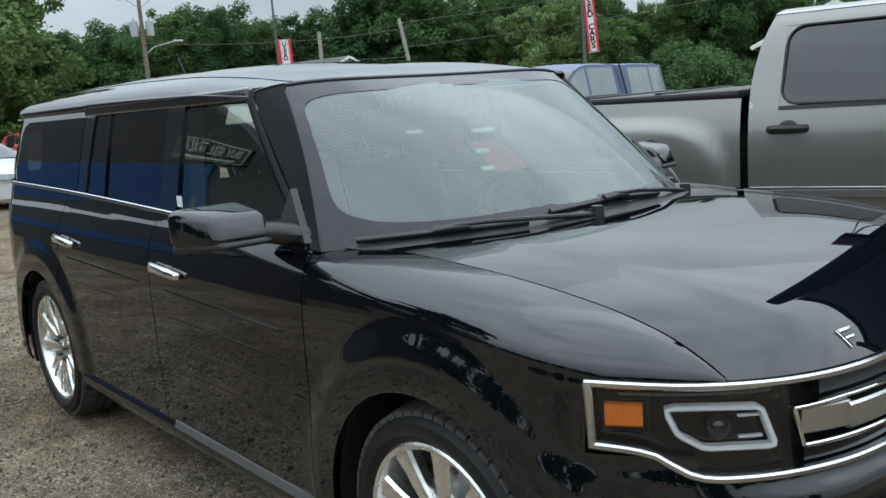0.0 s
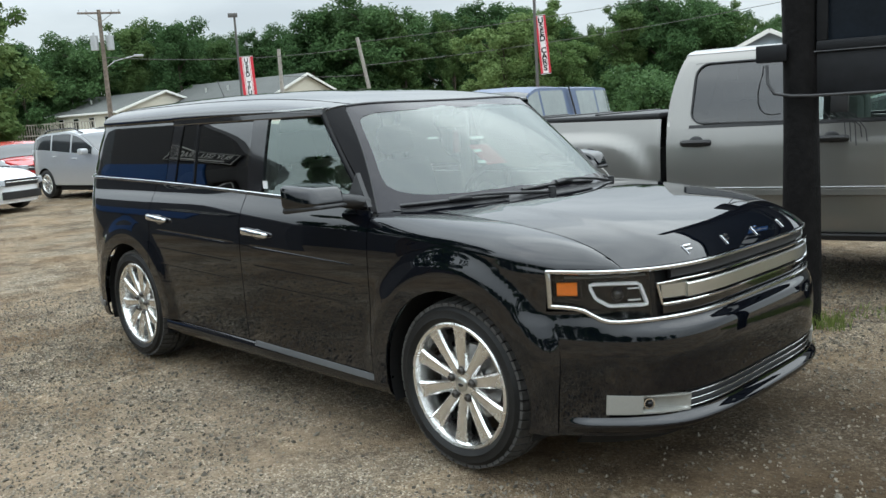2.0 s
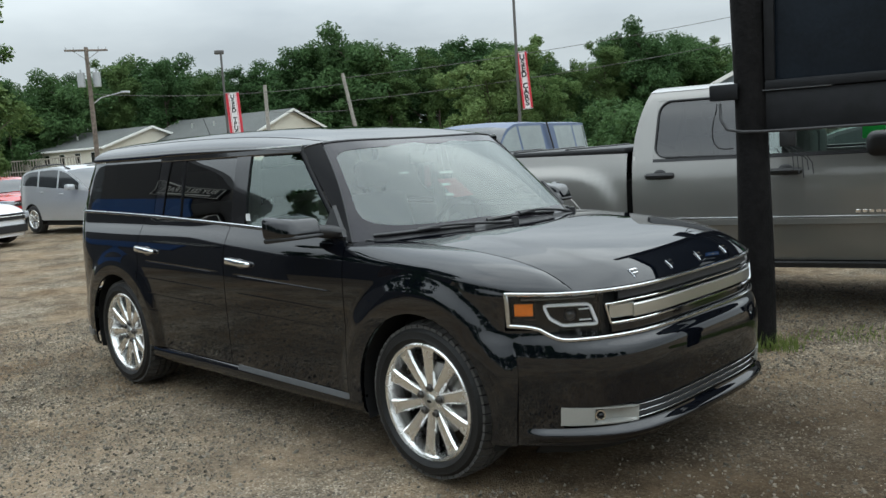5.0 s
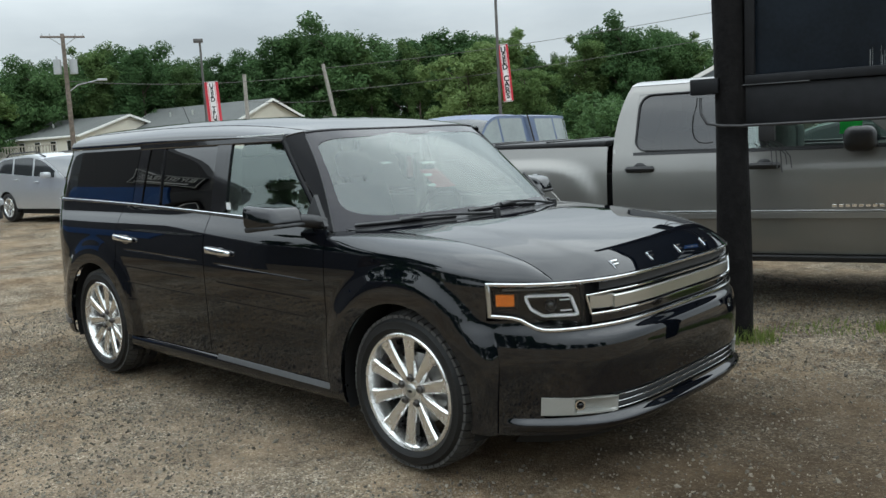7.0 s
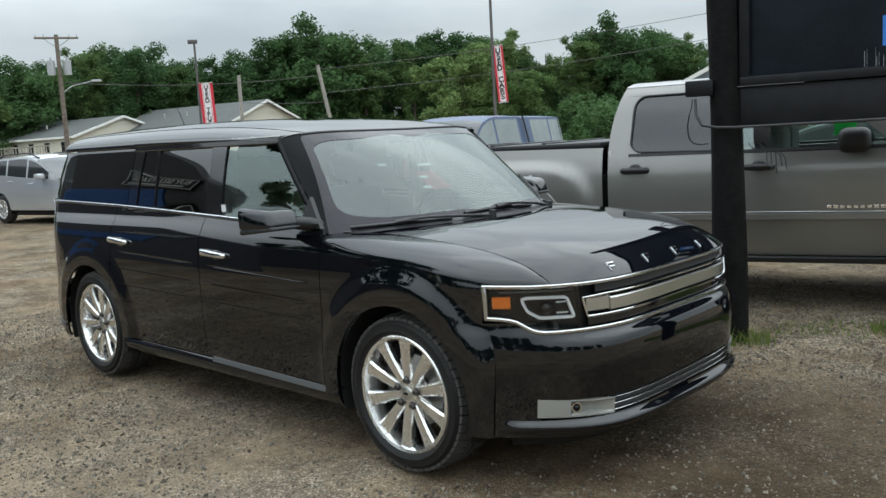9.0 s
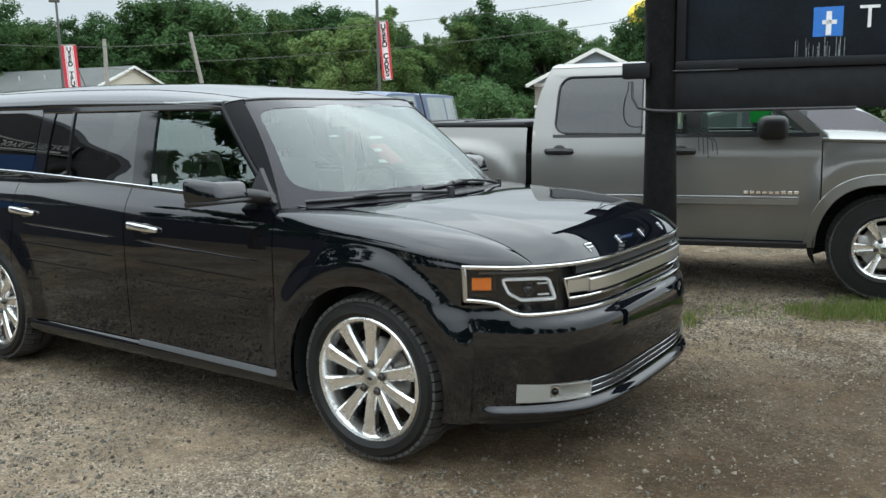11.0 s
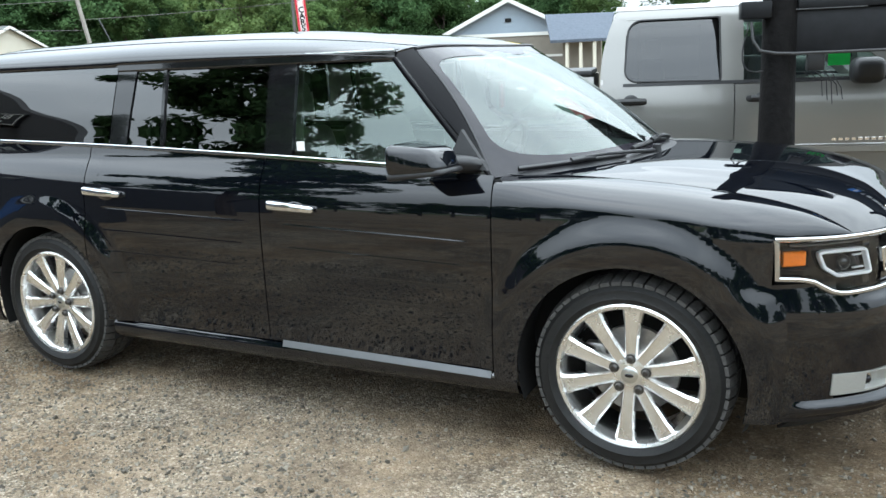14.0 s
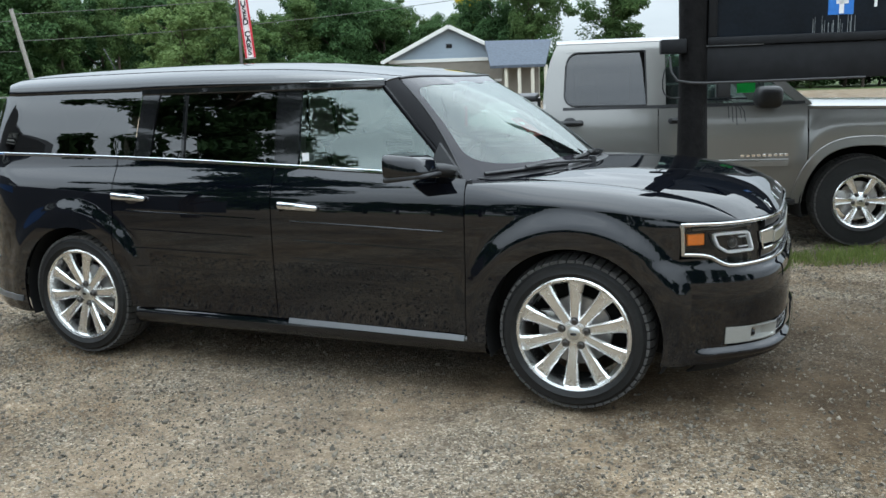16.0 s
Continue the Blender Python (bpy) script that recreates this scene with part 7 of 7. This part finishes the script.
board = Matrix.Translation((-10.2, -4.93, 2.93)) @ Matrix.Rotation(radians(7), 4, "Y")
bm = bmesh.new()
box(bm, (-1.22, -0.06, -0.24), (1.22, 0.0, 0.24), 0.02, board)
sg = part("wall_sign", bm, SIGN_BLACK, e, "long dark wall sign", False)
lie = board @ Matrix.Rotation(radians(180), 4, "Z") @ Matrix.Rotation(radians(90), 4, "X")
words("BUY SELL TRADE", 0.27, lie @ Matrix.Translation((0, 0.07, 0.004)), TRIM_WHITE, sg, "lettering")
for lo, hi in (((-1.0, -0.15), (0.9, -0.09)), ((-1.19, -0.215), (1.19, -0.2)), ((-1.19, 0.2), (1.19, 0.215)), ((-1.19, -0.2), (-1.175, 0.2)), ((1.175, -0.2), (1.19, 0.2))):
    bm = bmesh.new()
    box(bm, (lo[0], 0.001, lo[1]), (hi[0], 0.012, hi[1]), 0, board)
    part("letter_bar", bm, TRIM_WHITE, sg, "pale bar", False)

# ---- poles, lamps, banners, wires ----
POLE_WOOD = mat("pole_timber", (0.16, 0.13, 0.105), 0.9, grain=0.3, grain_scale=6, stain=0.15, bump=0.4, bump_scale=10)
POLE_STEEL = mat("pole_steel", (0.12, 0.115, 0.11), 0.55, 0.5, grain=0.15)
GALV = mat("galvanised", (0.45, 0.46, 0.47), 0.5, 0.6, grain=0.1)


def utility_pole(x, y):
    e = empty("utility_pole", None, "wooden utility pole with crossarm and two transformers", "utility pole")
    bm = bmesh.new()
    tube(bm, [(x + 0.12, y - 0.1, -0.3), (x, y, 9.25)], 0.17, 10, 0.7)
    part("pole", bm, POLE_WOOD, e)
    rx, ry = 0.40, 0.91
    bm = bmesh.new()
    bar(bm, [(x - 1.3 * rx, y - 1.3 * ry, 9.05), (x + 1.3 * rx, y + 1.3 * ry, 9.05)], 0.12, 0.1, (0.9, -0.4, 0))
    part("crossarm", bm, POLE_WOOD, e)
    bm = bmesh.new()
    for k in (-1, 1):
        tube(bm, [(x, y, 8.45), (x + 0.75 * k * rx, y + 0.75 * k * ry, 9.0)], 0.025, 5)
    part("brace", bm, GALV, e)
    for k in (-1.2, -0.75, 0.75, 1.2):
        bm = bmesh.new()
        cyl(bm, (x + k * rx, y + k * ry, 9.1), (x + k * rx, y + k * ry, 9.28), 0.045, 0.03, 8)
        part("insulator", bm, GALV, e)
    for k in (-0.48, 0.46):
        bm = bmesh.new()
        cyl(bm, (x + k * rx, y + k * ry, 6.75), (x + k * rx, y + k * ry, 7.65), 0.24, n=14)
        cyl(bm, (x + k * rx, y + k * ry, 7.65), (x + k * rx, y + k * ry, 7.85), 0.06, n=8)
        part("transformer", bm, GALV, e, "grey transformer drum")
    bm = bmesh.new()
    tube(bm, [(x, y, 5.6), (x + 0.6 * rx, y + 0.6 * ry, 6.05), (x + 1.9 * rx, y + 1.9 * ry, 6.35)], 0.035, 6)
    part("lamp_arm", bm, GALV, e)
    bm = bmesh.new()
    box(bm, (-0.1, -0.1, -0.07), (0.5, 0.1, 0.07), 0.04, Matrix.Translation((x + 1.9 * rx, y + 1.9 * ry, 6.35)) @ Matrix.Rotation(math.atan2(ry, rx), 4, "Z"))
    part("lamp_head", bm, GALV, e)


utility_pole(-52.3, 20.6)
for pts, lab in ((((-46.94, 30.26, -0.2), (-46.94, 30.26, 6.4)), "short pale timber pole"), (((-43.0, 35.4, -0.2), (-43.75, 34.5, 6.9)), "leaning timber pole carrying wires")):
    bm = bmesh.new()
    tube(bm, pts, 0.15, 9, 0.8)
    tagged(part("timber_pole", bm, mat("grey_timber", (0.3, 0.28, 0.25), 0.9, grain=0.25, grain_scale=5) if "grey_timber" not in bpy.data.materials else bpy.data.materials["grey_timber"], None), lab, "pole")
RED_CLOTH = mat("banner_red", (0.55, 0.03, 0.05), 0.7, grain=0.1, stain=0.1)
WHITE_CLOTH = mat("banner_white", (0.75, 0.74, 0.74), 0.7, grain=0.06, stain=0.08)
INK = mat("banner_ink", (0.02, 0.02, 0.02), 0.7, grain=0.05)


def lamp_pole(x, y, top, b0, b1, w, text, facing, tilt):
    """A lamp pole with a vertical banner; facing: degrees of the way the banner looks."""
    e = empty("lamp_pole", None, "dark lot lamp pole with a red and white banner", "lamp pole", "lamp poles")
    bm = bmesh.new()
    cyl(bm, (x, y, -0.1), (x, y, top), 0.07, 0.055, 10)
    part("pole", bm, POLE_STEEL, e)
    bm = bmesh.new()
    box(bm, (-0.28, -0.14, -0.08), (0.22, 0.14, 0.12), 0.03, Matrix.Translation((x - 0.1, y, top)) @ Matrix.Rotation(radians(facing), 4, "Z"))
    part("lamp_head", bm, POLE_STEEL, e)
    m = Matrix.Translation((x, y, (b0 + b1) / 2)) @ Matrix.Rotation(radians(facing), 4, "Z") @ Matrix.Rotation(radians(90), 4, "X") @ Matrix.Rotation(radians(tilt), 4, "Z")
    h = b1 - b0
    bm = bmesh.new()
    vs = box(bm, (0.08, -h / 2, 0.0), (0.08 + w, h / 2, 0.012))
    bmesh.ops.transform(bm, matrix=m, verts=bm.verts)
    ban = part("banner", bm, WHITE_CLOTH, e, "white banner with red stripes", False)
    for x0, x1 in ((0.08, 0.08 + 0.2 * w), (0.08 + 0.8 * w, 0.08 + w), (0.08 + 0.25 * w, 0.08 + 0.28 * w), (0.08 + 0.72 * w, 0.08 + 0.75 * w)):
        bm = bmesh.new()
        box(bm, (x0, -h / 2 + 0.03, 0.011), (x1, h / 2 - 0.03, 0.016))
        bmesh.ops.transform(bm, matrix=m, verts=bm.verts)
        part("stripe", bm, RED_CLOTH, ban, "red stripe", False)
    n = len(text)
    step = (h - 0.24) / n
    for k, ch in enumerate(text):
        if ch != " ":
            words(ch, step * 1.3, m @ Matrix.Translation((0.08 + w / 2, h / 2 - 0.12 - step * (k + 0.5), 0.0175)), INK, ban, "letter", 0.001, 0.012)
    for z in (b0 + 0.03, b1 - 0.03):
        bm = bmesh.new()
        tube(bm, [m @ Vector((0, (z - (b0 + b1) / 2), 0.006)), m @ Vector((0.1 + w, (z - (b0 + b1) / 2), 0.006))], 0.015, 6)
        part("bracket", bm, POLE_STEEL, e)


lamp_pole(-38.2, 21.7, 7.25, 2.2, 5.1, 0.72, "USED TRUCKS", 58, 2)
lamp_pole(-19.45, 23.65, 7.9, 2.75, 5.05, 0.4, "USED CARS", 40, 4)


def wire(a, b, sag, r=0.018):
    a, b = Vector(a), Vector(b)
    bm = bmesh.new()
    tube(bm, [a.lerp(b, k) - Vector((0, 0, 4 * sag * k * (1 - k))) for k in np.linspace(0, 1, 20)], r, 5)
    tagged(part("overhead_wire", bm, POLE_STEEL, None), "thin dark overhead utility wire", "wire", "overhead wires")


wire((-43.7, 34.6, 5.0), (-16.0, 54.0, 7.9), 0.5)
wire((-43.7, 34.6, 6.6), (-14.0, 52.0, 9.3), 0.5)
wire((-52.3, 20.6, 6.3), (-43.7, 34.6, 6.2), 0.4)
wire((-46.9, 30.3, 4.6), (-43.4, 34.9, 4.4), 0.1)

# water tower far off
e = empty("water_tower", None, "yellow water tower bowl with black lettering", "water tower")
bm = bmesh.new()
bmesh.ops.create_uvsphere(bm, u_segments=40, v_segments=20, radius=1, matrix=Matrix.Translation((-88, 230, 26.6)) @ Matrix.Diagonal((5.6, 5.6, 4.4, 1)))
part("bowl", bm, mat("yellow_tank_paint", (0.75, 0.52, 0.02), 0.5, grain=0.08, stain=0.06, stain_scale=0.3), e)
bm = bmesh.new()
cyl(bm, (-88, 230, 0), (-88, 230, 24), 1.2, 1.6, 20)
part("stem", bm, bpy.data.materials["yellow_tank_paint"], e)
aim = Vector((0.96 + 88, -4.65 - 230, 0)).normalized()
words("FRUITPORT", 1.75, Matrix.Translation(Vector((-88, 230, 26.2)) + aim * 5.75) @ Matrix.Rotation(math.atan2(aim.y, aim.x) + math.pi / 2, 4, "Z") @ Matrix.Rotation(radians(90), 4, "X"), INK, e, "lettering", 0.05)
